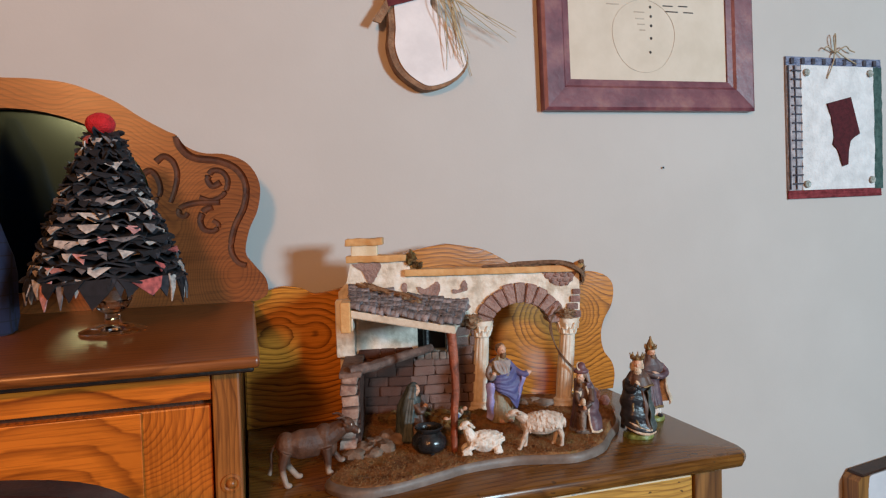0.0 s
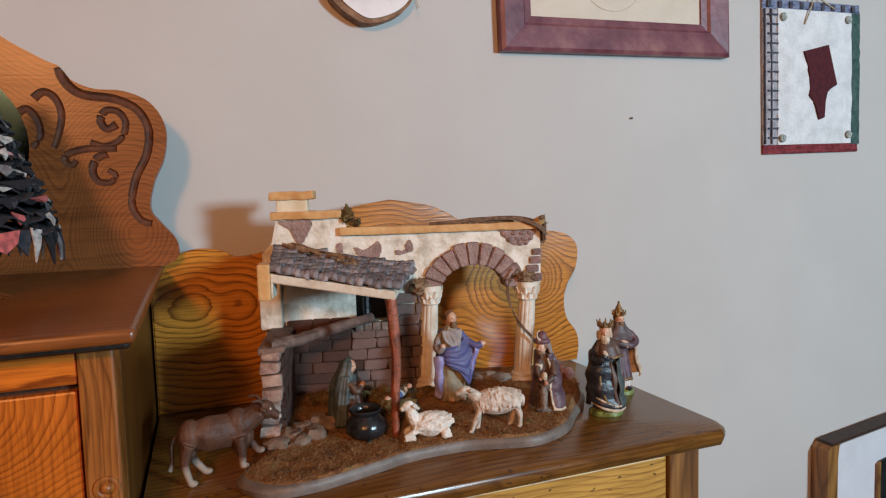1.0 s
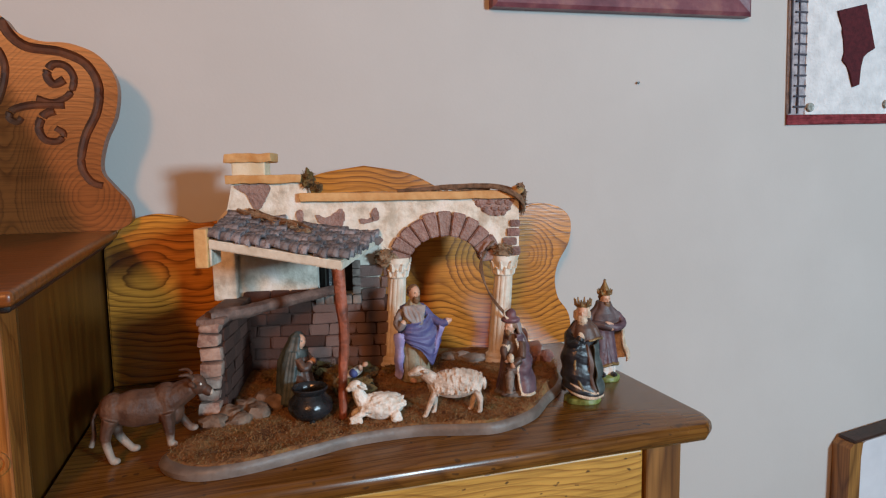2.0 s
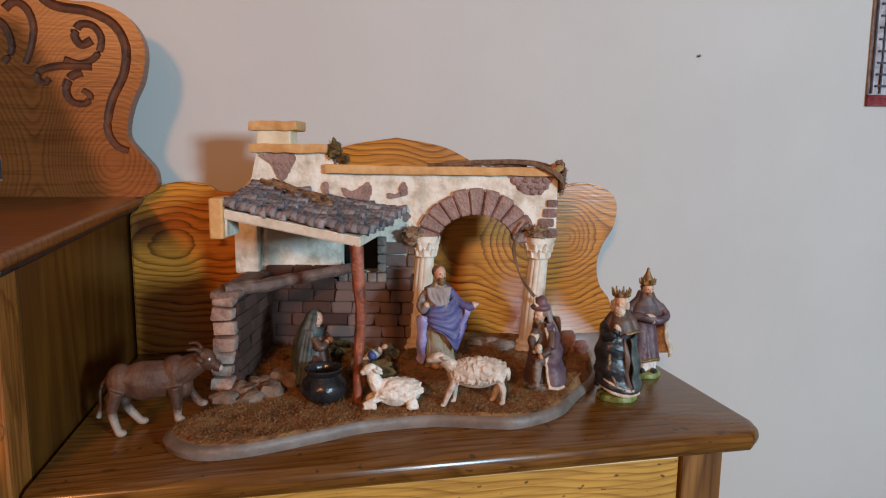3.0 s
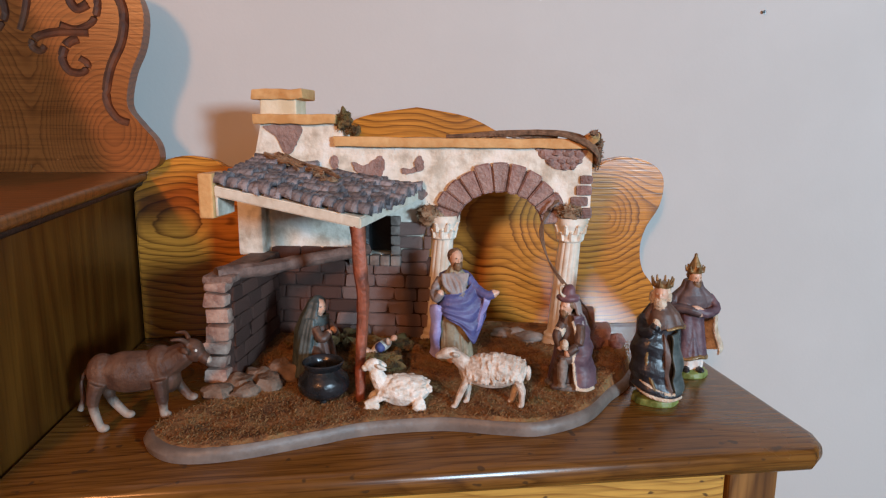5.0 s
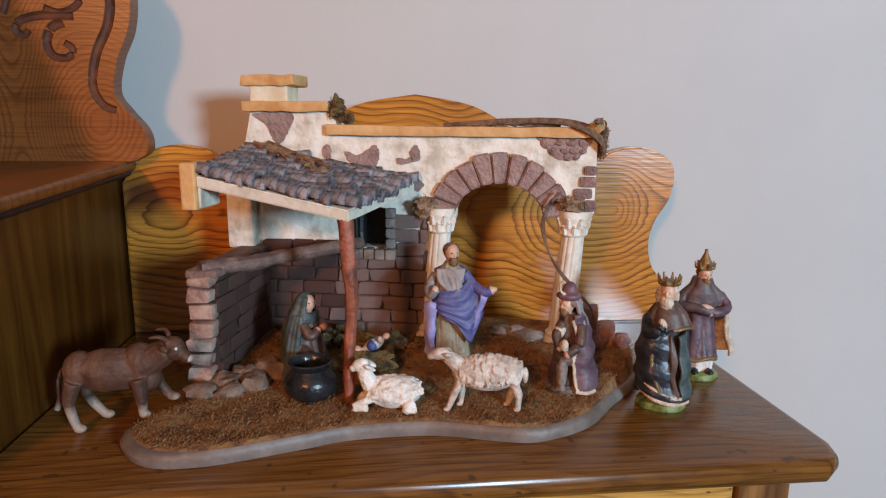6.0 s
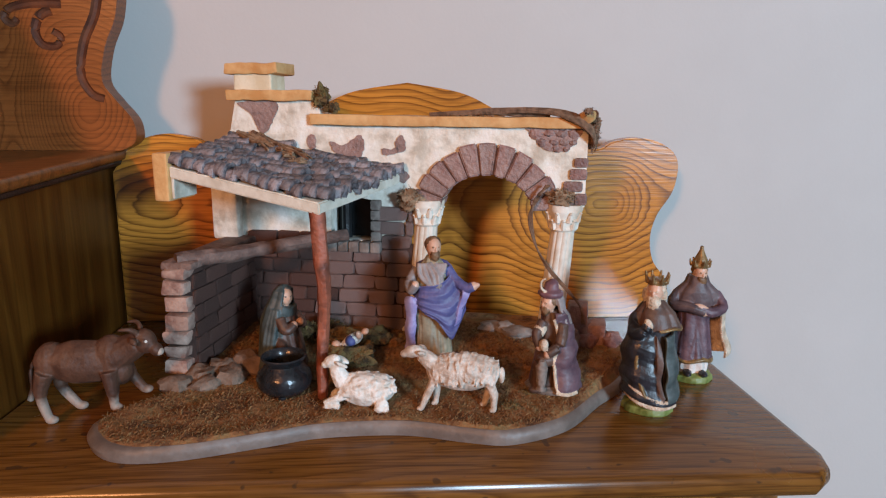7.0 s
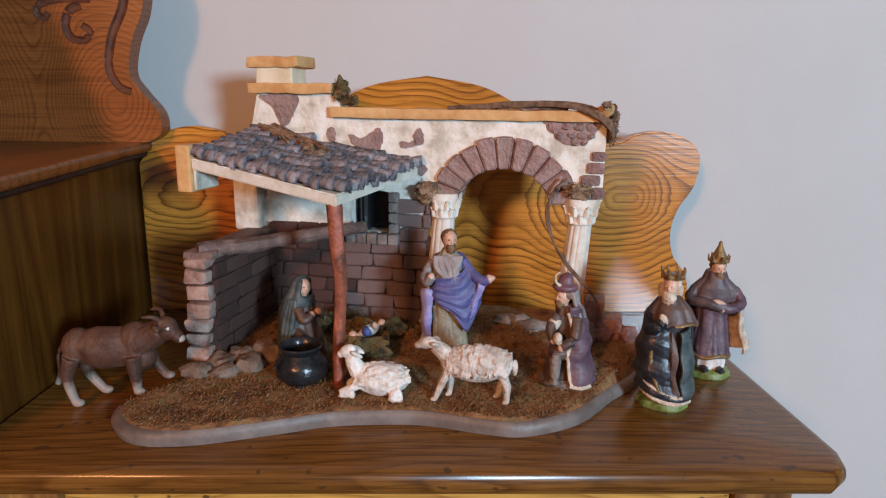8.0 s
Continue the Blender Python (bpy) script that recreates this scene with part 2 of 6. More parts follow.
def tube(bm, pts, r0, r1=None, sides=7, wobble=0.0, cap=True, mat=0):
    """A tapered tube along a line of points."""
    r1 = r0 if r1 is None else r1
    pts = [Vector(p) for p in pts]
    rings = []
    ref = Vector((0.31, 0.24, 0.92))
    for i, p in enumerate(pts):
        d = (pts[min(i + 1, len(pts) - 1)] - pts[max(i - 1, 0)]).normalized()
        s = d.cross(ref if abs(d.dot(ref)) < 0.95 else Vector((1, 0, 0))).normalized()
        u = s.cross(d)
        r = r0 + (r1 - r0) * i / max(len(pts) - 1, 1)
        rings.append([bm.verts.new(p + (s * math.cos(a) + u * math.sin(a)) * r * (1 + wobble * (random.random() - 0.5))) for a in (2 * math.pi * k / sides for k in range(sides))])
    for a, b in zip(rings, rings[1:]):
        for k in range(sides):
            bm.faces.new((a[k - 1], a[k], b[k], b[k - 1])).material_index = mat
    if cap:
        bm.faces.new(rings[0]).material_index = mat
        bm.faces.new(reversed(rings[-1])).material_index = mat
    return bm


def loft(bm, rings, sides=20, mat=0, folds=0, depth=0.0, phase=0.0, cap=True):
    """Elliptic rings (x, y, z, rx, ry) joined upwards; folds ripple them like cloth."""
    made = []
    if folds and len(rings) > 3:
        fine = []
        for a, b in zip(rings, rings[1:]):
            fine += [tuple(p + (q - p) * k / 3 for p, q in zip(a, b)) for k in range(3)]
        rings, sides = fine + [rings[-1]], max(sides, 7 * folds)
    for x, y, z, rx, ry in rings:
        vs = []
        for k in range(sides):
            a = 2 * math.pi * k / sides
            f = 1 + depth * (1.6 * abs(math.sin(folds * a / 2 + phase + z * 14 + 1.3 * math.sin(2 * a))) - 0.9) if folds else 1
            vs.append(bm.verts.new((x + rx * f * math.cos(a), y + ry * f * math.sin(a), z)))
        made.append(vs)
    for a, b in zip(made, made[1:]):
        for k in range(sides):
            bm.faces.new((a[k - 1], a[k], b[k], b[k - 1])).material_index = mat
    if cap:
        bm.faces.new(list(reversed(made[0]))).material_index = mat
        bm.faces.new(made[-1]).material_index = mat
    return bm


def blob(bm, at, size, mat=0, rot=(0, 0, 0), u=12, v=8, rough=0.0, seed=0.0):
    """A rounded lump, optionally roughened."""
    m = Matrix.LocRotScale(at, Euler([radians(a) for a in rot]), None)
    made = bmesh.ops.create_uvsphere(bm, u_segments=u, v_segments=v, radius=1.0)
    for vert in made["verts"]:
        c = vert.co.copy()
        k = 1 + rough * noise.noise(c * 1.7 + Vector((seed, seed * 0.7, 0)))
        vert.co = m @ Vector((c.x * size[0] * k, c.y * size[1] * k, c.z * size[2] * k))
    for f in {f for vert in made["verts"] for f in vert.link_faces}:
        f.material_index = mat
    return bm


def jitter(bm, amount, scale=60.0, seed=0.0):
    for v in bm.verts:
        c = v.co * scale + Vector((seed, seed * 1.3, seed * 0.4))
        v.co += Vector((noise.noise(c), noise.noise(c + Vector((9, 0, 0))), noise.noise(c + Vector((0, 9, 0))))) * amount


# ---- the room ----
WALL = 1.205
X0, X1, Y0, TOP = -2.1, 2.6, -2.6, 2.45
part("wall_north", boxed(X0, X1, WALL, WALL + 0.12, 0, TOP), wall_paint)
# walls out of view, kept darker than the north wall to lower the fill
part("wall_south", plate([(X0, 0), (X1, 0), (X1, TOP), (X0, TOP)], -0.12, upright(Y0), holes=[[(1.86, 1.19), (2.38, 1.19), (2.38, 1.81), (1.86, 1.81)]]), dim_room_paint)
part("wall_west", boxed(X0 - 0.12, X0, Y0 - 0.12, WALL + 0.12, 0, TOP), dim_room_paint)
part("wall_east", boxed(X1, X1 + 0.12, Y0 - 0.12, WALL + 0.12, 0, TOP), dim_room_paint)
part("floor", boxed(X0 - 0.12, X1 + 0.12, Y0 - 0.12, WALL + 0.12, -0.1, 0), dim_carpet)
part("ceiling", boxed(X0 - 0.12, X1 + 0.12, Y0 - 0.12, WALL + 0.12, TOP, TOP + 0.1), dim_ceiling_paint)
part("baseboard", boxed(X0, X1, WALL - 0.014, WALL, 0, 0.11, bevel=0.003), oak_leg)
for ob in list(scene.objects):
    if ob.type == "MESH":
        tagged(ob, kind="structure")

# ---- washstand ----
TABLE = 0.76
WX0, WX1, WY0, WY1 = -0.015, 0.690, 0.742, 1.135
stand = thing("washstand", pose((WX0 + WX1) / 2, 0.93, 0), "golden oak washstand with wavy splashback against the wall", "washstand")
inv = stand.matrix_world.inverted()


def stand_part(name, bm, mat, label="", smooth=False, parent=None):
    bm.transform(inv)
    return part(name, bm, mat, parent or stand, label, smooth)


edge = smooth_line([(0, -0.022), (0.006, -0.0215), (0.0095, -0.016), (0.010, -0.010), (0.0075, -0.003), (0.0, 0.0)], 3)
bm = bmesh.new()
rings = []
for p in edge:
    d, z = p.x, TABLE + p.y
    rings.append([bm.verts.new(q) for q in ((WX0, WY0 + 0.01 - d, z), (WX1 - 0.018, WY0 + 0.01 - d, z), (WX1 - 0.008 + d * 0.7, WY0 + 0.02 - d * 0.7, z), (WX1 + d - 0.004, WY0 + 0.034, z), (WX1 + d - 0.004, WY1, z), (WX0, WY1, z))])
for a, b in zip(rings, rings[1:]):
    for k in range(6):
        bm.faces.new((a[k - 1], a[k], b[k], b[k - 1]))
bm.faces.new(rings[0])
bm.faces.new(rings[-1])
stand_part("tabletop", bm, oak_top, "worn dark brown oak top", smooth=True)
# splashback: symmetric wavy outline about its middle
mid = 0.350
half = [(0, 1.068), (0.065, 1.057), (0.104, 1.040), (0.142, 1.017), (0.19, 0.997), (0.242, 0.988), (0.265, 0.998), (0.30, 1.003), (0.335, 0.993), (0.353, 0.972), (0.350, 0.935), (0.331, 0.902), (0.324, 0.872), (0.330, 0.840), (0.348, 0.815), (0.354, 0.790), (0.350, 0.7605)]
line = smooth_line([(x, z, 0) for x, z in half], 6)
behind = [p for p in line if p.y > 0.985 or p.x < 0.3]
outline = [(mid + p.x, p.y) for p in line] + [(-0.0165, 0.7605), (-0.0165, 0.955)] + [(mid - p.x, p.y) for p in reversed(behind[1:])]
bm = plate(outline, 0.02, upright(1.128))
bmesh.ops.bevel(bm, geom=[e for e in bm.edges if len(e.link_faces) == 2 and e.calc_face_angle(0) > 1.2 and e.verts[0].co.y < 1.13 and e.verts[1].co.y < 1.13], offset=0.0022, segments=3, affect="EDGES")
stand_part("splashback", bm, oak_splash, "yellow oak splashback with cathedral grain", smooth=True)
# carcass: legs, side panels, drawer
FY = 0.765
for x, y in ((0.607, FY), (0.607, 1.075), (0.01, FY), (0.01, 1.075)):
    stand_part("leg", boxed(x, x + 0.048, y, y + 0.048, 0, TABLE - 0.022, bevel=0.003), oak_leg)
stand_part("side_panel", boxed(0.64, 0.650, FY + 0.048, 1.075, 0.12, TABLE - 0.022), oak_leg)
stand_part("side_panel", boxed(0.015, 0.025, FY + 0.048, 1.075, 0.12, TABLE - 0.022), oak_leg)
stand_part("back_panel", boxed(0.058, 0.607, 1.10, 1.11, 0.12, TABLE - 0.022), oak_leg)
stand_part("rail", boxed(0.058, 0.607, FY + 0.008, FY + 0.04, TABLE - 0.030, TABLE - 0.022), oak_leg)
for k, (z0, z1) in enumerate(((0.555, 0.728), (0.345, 0.545), (0.135, 0.335))):
    d = stand_part("drawer", boxed(0.060, 0.605, FY + 0.004, FY + 0.03, z0, z1, bevel=0.003), oak_yellow, "yellow oak drawer front with dark specks")
    for x in (0.19, 0.475):
        kb = bmesh.new()
        loft(kb, [(0, 0, 0, .009, .009), (0, 0, .008, .008, .008), (0, 0, .012, .016, .016), (0, 0, .022, .017, .017), (0, 0, .028, .008, .008)], 16)
        kb.transform(pose(x, FY + 0.004, (z0 + z1) / 2 - 0.02, 90))
        stand_part("knob", kb, groove_dark, "dark turned knob", smooth=True, parent=d)

# ---- dresser with mirror ----
DT = 0.966
DX1 = 0.002
dresser = thing("dresser", pose(-0.40, 0.95, 0), "reddish oak dresser with carved mirror back", "dresser")
dinv = dresser.matrix_world.inverted()


def dres_part(name, bm, mat, label="", smooth=False, parent=None, sloped=True):
    for v in bm.verts:
        if sloped and v.co.z > 0.85:
            v.co.z += (v.co.y - 0.704) * 0.043
    bm.transform(dinv)
    return part(name, bm, mat, parent or dresser, label, smooth)


bm = boxed(-0.86, DX1, 0.704, 1.19, DT - 0.013, DT, bevel=0.005, seg=3)
dres_part("top", bm, oak_dark, "worn reddish brown top", smooth=True)
# added strip that paints the shadow line under the slab
dres_part("edge_shade_strip", boxed(-0.857, DX1 - 0.006, 0.716, 1.188, DT - 0.020, DT - 0.0125, bevel=0.004, seg=3), edge_shade)
for x in (-0.050, -0.836):
    for y in (0.742, 1.15):
        wide = 0.016 if y > 1 and x > -0.1 else 0.0
        dres_part("post", boxed(x, x + 0.030 + wide, y, y + 0.04, 0, DT - 0.020, bevel=0.003), oak_post)
dres_part("side_panel", boxed(-0.030, -0.0195, 0.782, 1.15, 0.1, DT - 0.020), oak_side_shaded, "oak side panel with shade put into its colour")
dres_part("side_panel", boxed(-0.834, -0.824, 0.782, 1.15, 0.1, DT - 0.020), oak_side_shaded)
dres_part("back_panel", boxed(-0.806, -0.05, 1.17, 1.18, 0.1, DT - 0.020), oak_side_shaded)
dres_part("rail", boxed(-0.806, -0.0505, 0.746, 0.78, 0.912, DT - 0.020, bevel=0.0015), oak_orange, "orange oak front rail")
# the gap's shade is a dark strip set behind the rail
dres_part("shadow_gap", boxed(-0.806, -0.0505, 0.758, 0.78, 0.903, 0.912), groove_dark)
for z0, z1 in ((0.70, 0.905), (0.48, 0.69), (0.26, 0.47)):
    d = dres_part("drawer", boxed(-0.805, -0.052, 0.749, 0.77, z0, z1, bevel=0.002), oak_orange_v, "orange oak drawer front")
    dres_part("field", boxed(-0.73, -0.123, 0.744, 0.749, z0 + 0.03, z1, bevel=0.0012), oak_orange, parent=d)
for z in (0.818, 0.6):
    kb = bmesh.new()
    loft(kb, [(0, 0, 0, .011, .011), (0, 0, .002, .011, .011), (0, 0, .0025, .008, .008), (0, 0, .001, .006, .006), (0, 0, .004, .0045, .0045), (0, 0, .006, .002, .002)], 18)
    kb.transform(pose(-0.033, 0.742, z, 90))
    dres_part("rosette", kb, oak_post, "carved rosette", smooth=True)

BY = 1.106
MX = -0.345
right = [(0, 1.340), (0.04, 1.340), (0.09, 1.334), (0.145, 1.312), (0.185, 1.286), (0.222, 1.265), (0.237, 1.258), (0.25, 1.241), (0.276, 1.230), (0.312, 1.228), (0.345, 1.213), (0.363, 1.180), (0.359, 1.138), (0.344, 1.103), (0.337, 1.066), (0.350, 1.044), (0.368, 1.020), (0.370, 0.996), (0.357, 0.986), (0.35, 0.9835)]
line = smooth_line([(x, z, 0) for x, z in right], 5)
outer = [(MX + p.x, p.y) for p in line] + [(MX - p.x, p.y) for p in reversed(line[1:])]
hole = [(MX + 0.196 * math.cos(a), 1.155 + 0.14 * math.sin(a)) for a in (2 * math.pi * k / 48 for k in range(48))]
mb = dres_part("mirror_back", plate(outer, 0.026, upright(BY), holes=[hole]), oak_red, "carved reddish oak mirror frame", smooth=True, sloped=False)
# mirror glass, carved scrolls and the edge groove
m, nt, bsdf = material("mirror_glass")
bsdf.inputs["Metallic"].default_value, bsdf.inputs["Roughness"].default_value = 1.0, 0.11
# dark teal reflection painted as base colour, which also dims light bounced off the glass
bsdf.inputs["Base Color"].default_value = (0.07, 0.17, 0.23, 1)
mirror_glass = m
mirror = dres_part("mirror", plate([(MX + (p[0] - MX) * 1.02, 1.155 + (p[1] - 1.155) * 1.02) for p in hole], 0.004, upright(BY + 0.016)), mirror_glass, "mirror glass with a dark teal reflection put into its colour", sloped=False)


def scroll(pts, r):
    line = smooth_line([(MX + x, BY - 0.0018, z) for x, z in pts], 6)
    return tube(bmesh.new(), line, r, r * 0.72, 10)


groove_line = [(0.237, 1.257), (0.243, 1.238), (0.262, 1.222), (0.30, 1.217), (0.328, 1.203), (0.341, 1.176), (0.337, 1.142), (0.321, 1.108), (0.314, 1.072), (0.324, 1.050), (0.338, 1.044)]
curls = [
    [(0.302, 1.182), (0.289, 1.176), (0.282, 1.188), (0.290, 1.201), (0.305, 1.199), (0.313, 1.184), (0.306, 1.163), (0.287, 1.153), (0.268, 1.158)],
    [(0.300, 1.150), (0.280, 1.150), (0.258, 1.148), (0.240, 1.142), (0.236, 1.132), (0.244, 1.127), (0.250, 1.133)],
    [(0.288, 1.142), (0.275, 1.136), (0.268, 1.120), (0.274, 1.105), (0.289, 1.103), (0.296, 1.113), (0.287, 1.120)],
    [(0.205, 1.215), (0.217, 1.224), (0.230, 1.216), (0.236, 1.196), (0.232, 1.172), (0.224, 1.150)],
    [(0.186, 1.196), (0.196, 1.201), (0.206, 1.190), (0.210, 1.168), (0.200, 1.150)],
]
groove_brown = mottled("groove_brown", (0.055, 0.014, 0.004), (0.115, 0.033, 0.009), 60, 0.7, 0.4, 0.001)
mb.data.materials.append(groove_brown)
for side in (1, -1):
    for k, c in enumerate([groove_line] + curls):
        bm = scroll([(side * x, z) for x, z in c], 0.0072 if k == 0 else 0.0062)
        bm.transform(dinv)
        knife = part("groove", bm, [oak_red, groove_brown], smooth=True)
        for f in knife.data.polygons:
            f.material_index = 1
        knife.matrix_world = dresser.matrix_world
        cut = mb.modifiers.new("carve", "BOOLEAN")
        cut.operation, cut.solver, cut.object, cut.use_self = "DIFFERENCE", "EXACT", knife, True
        bpy.context.view_layer.update()
        carved = bpy.data.meshes.new_from_object(mb.evaluated_get(bpy.context.evaluated_depsgraph_get()))
        mb.modifiers.clear()
        carved.set_sharp_from_angle(angle=radians(28))
        if len(carved.polygons) > 50:
            mb.data = carved
        bpy.data.objects.remove(knife)

# ---- materials of the crib ----
plaster = mottled("plaster", (0.50, 0.45, 0.36), (0.72, 0.68, 0.58), 28, 0.62, 1.0, 0.005, fine=1.6, c=(0.80, 0.78, 0.71))
brick_paint = mottled("brick_paint", (0.115, 0.046, 0.040), (0.200, 0.090, 0.075), 70, 0.6, 0.8, 0.003, vary=0.28, c=(0.27, 0.155, 0.132), worn=(0.42, 0.33, 0.29))
# darker copy of the brick with shade put into the colour; fills arch joints too
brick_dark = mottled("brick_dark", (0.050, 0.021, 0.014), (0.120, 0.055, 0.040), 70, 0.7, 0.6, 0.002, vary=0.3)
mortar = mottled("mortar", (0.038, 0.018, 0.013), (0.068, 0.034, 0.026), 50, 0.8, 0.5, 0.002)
stone_pale = mottled("stone_pale", (0.20, 0.11, 0.085), (0.40, 0.28, 0.225), 60, 0.7, 0.6, 0.002, vary=0.15)
stone_grey = mottled("stone_grey", (0.13, 0.105, 0.09), (0.27, 0.225, 0.195), 45, 0.75, 0.6, 0.003, vary=0.15)
bed_stone = mottled("bed_stone", (0.12, 0.075, 0.05), (0.24, 0.17, 0.125), 45, 0.8, 0.7, 0.003, vary=0.12)
ochre = mottled("ochre", (0.52, 0.26, 0.085), (0.66, 0.40, 0.17), 40, 0.65, 0.4, 0.002)
cream = mottled("cream", (0.62, 0.52, 0.34), (0.74, 0.67, 0.50), 40, 0.65, 0.4, 0.002)
fascia_paint = mottled("fascia_paint", (0.55, 0.50, 0.40), (0.70, 0.67, 0.57), 50, 0.6, 0.3, 0.002)
tile_clay = mottled("tile_clay", (0.030, 0.026, 0.030), (0.105, 0.088, 0.095), 80, 0.45, 0.6, 0.003, vary=0.35, c=(0.24, 0.21, 0.215))
post_wood = mottled("post_wood", (0.12, 0.036, 0.020), (0.34, 0.10, 0.052), 60, 0.55, 0.5, 0.003)
log_wood = mottled("log_wood", (0.09, 0.055, 0.045), (0.20, 0.13, 0.105), 60, 0.7, 0.6, 0.003)
column_paint = mottled("column_paint", (0.56, 0.47, 0.36), (0.76, 0.72, 0.63), 35, 0.55, 0.3, 0.002)
dry_tan = mottled("dry_tan", (0.16, 0.095, 0.05), (0.34, 0.23, 0.14), 120, 0.8, 0.5, 0.002)
vine_brown = mottled("vine_brown", (0.09, 0.045, 0.022), (0.23, 0.13, 0.075), 120, 0.7, 0.5, 0.002)
moss_mat = mottled("moss_mat", (0.06, 0.035, 0.014), (0.17, 0.10, 0.035), 120, 0.95, 0.8, 0.004, c=(0.16, 0.12, 0.04))
earth = mottled("earth", (0.10, 0.042, 0.015), (0.25, 0.120, 0.044), 45, 0.95, 0.9, 0.004, c=(0.19, 0.125, 0.05))
base_rim = mottled("base_rim", (0.115, 0.092, 0.078), (0.18, 0.15, 0.13), 40, 0.5, 0.3, 0.002)
window_dark = mottled("window_dark", (0.004, 0.005, 0.006), (0.012, 0.014, 0.016), 40, 0.4)

# ---- the crib: base, facade, awning ----
SM = pose(0.353, 1.008, TABLE + 0.0005, 0, 0, -13)
crib = thing("nativity_stable", SM, "painted resin stable with arch, awning and mossy base on the washstand", "nativity stable")
SI = SM.inverted()
footprint = smooth_line([(*(SI @ Vector((x, y, TABLE))).to_2d(), 0) for x, y in ((0.080, 0.824), (0.092, 0.798), (0.120, 0.779), (0.166, 0.780), (0.232, 0.799), (0.276, 0.812), (0.345, 0.814), (0.40, 0.799), (0.437, 0.794), (0.488, 0.816), (0.530, 0.862), (0.564, 0.897), (0.590, 0.95), (0.575, 1.02), (0.45, 1.065), (0.28, 1.088), (0.155, 1.098), (0.128, 1.03), (0.138, 0.94), (0.118, 0.875), (0.092, 0.845))], 5, True)
foot2 = [(p.x, p.y) for p in footprint]


def ground(u, v):
    """Height of the mossy bed over the table."""
    k = min(max((v + 0.17) / 0.15, 0), 1)
    return 0.0145 + 0.015 * k * k * (3 - 2 * k) + 0.0030 * noise.noise(Vector((u * 45, v * 45, 0.3))) + 0.0016 * noise.noise(Vector((u * 150, v * 150, 4.0)))


bm = bmesh.new()
cu, cv = 0.0, -0.06
rings = []
for inset, z in ((0.0, 0.0), (-0.001, 0.006), (0.001, 0.0105), (0.004, 0.0125)):
    rings.append([bm.verts.new((cu + (u - cu) * (1 - inset / 0.2), cv + (v - cv) * (1 - inset / 0.2), z)) for u, v in foot2])
for a, b in zip(rings, rings[1:]):
    for k in range(len(a)):
        bm.faces.new((a[k - 1], a[k], b[k], b[k - 1]))
bm.faces.new(rings[0])
bm.faces.new(rings[-1])
part("base_plate", bm, base_rim, crib, "grey painted base rim", smooth=True)
bm = bmesh.new()
rings = []
N = 40
for i in range(N):
    k = 1 - i / N
    ring = []
    for u, v in foot2:
        x, y = cu + (u - cu) * k * 0.978, cv + (v - cv) * k * 0.978
        z = ground(x, y) if i else 0.0122
        ring.append(bm.verts.new((x, y, z)))
    rings.append(ring)
for a, b in zip(rings, rings[1:]):
    for k in range(len(a)):
        bm.faces.new((a[k - 1], a[k], b[k], b[k - 1]))
bm.faces.new(rings[-1])
part("moss_bed", bm, earth, crib, "brown mossy ground", smooth=True)

FL, FR, FT = -0.222, 0.187, 0.259
arch_c, arch_b = (0.083, 0.168), 0.0
inner_a, inner_b, outer_a, outer_b = 0.050, 0.040, 0.079, 0.072
arch_in = [(arch_c[0] - inner_a * math.cos(a), arch_c[1] + inner_b * math.sin(a)) for a in (math.pi * k / 20 for k in range(21))]
facade_line = [(FL, 0.02), (-0.006, 0.02), (-0.006, 0.168), (0.0, 0.176)] + [p for p in arch_in if p[1] > 0.176] + [(FR, 0.176), (FR, FT), (-0.10, FT + 0.002), (-0.104, 0.285), (-0.200, 0.285), (-0.208, 0.25), (FL, 0.235)]
win = [(-0.092, 0.130), (-0.044, 0.130), (-0.044, 0.176), (-0.068, 0.180), (-0.092, 0.176)]
bm = plate(facade_line, 0.034, upright(0.0), holes=[win])
part("facade", bm, plaster, crib, "flaking white plaster facade")
part("window_recess", boxed(-0.098, -0.038, 0.026, 0.0335, 0.125, 0.184), window_dark, crib, "dark window recess")
bm = bmesh.new()
tube(bm, [(-0.077, 0.012, 0.131), (-0.077, 0.012, 0.177)], 0.006, sides=10)
part("window_post", bm, window_dark, crib)
# plaster stub and beam block
bm = boxed(-0.226, -0.196, -0.02, 0.0, 0.128, 0.225, bevel=0.004)
jitter(bm, 0.003, 50)
part("plaster_stub", bm, plaster, crib, smooth=True)
bm = boxed(-0.207, -0.192, -0.152, -0.108, 0.190, 0.234, bevel=0.002)
part("beam_block", bm, [ochre], crib, "ochre painted beam end")
part("beam_cheek", boxed(-0.1918, -0.189, -0.148, -0.110, 0.192, 0.222, bevel=0.001), plaster, crib)

# chimney and ledges
bm = boxed(-0.199, -0.155, -0.004, 0.034, 0.293, 0.3115, bevel=0.002)
part("chimney", bm, cream, crib, "cream painted chimney")
for u0, u1, w0, w1, v0 in ((-0.208, -0.146, 0.311, 0.323, -0.008), (-0.208, -0.108, 0.283, 0.294, -0.008), (-0.112, 0.186, 0.2575, 0.2685, -0.008)):
    bm = boxed(u0, u1, v0, 0.040, w0, w1, bevel=0.002)
    bmesh.ops.subdivide_edges(bm, edges=[e for e in bm.edges if e.calc_length() > 0.05], cuts=14)
    jitter(bm, 0.0016, 70, u0)
    part("ledge", bm, ochre, crib, "ochre painted ledge", smooth=True)

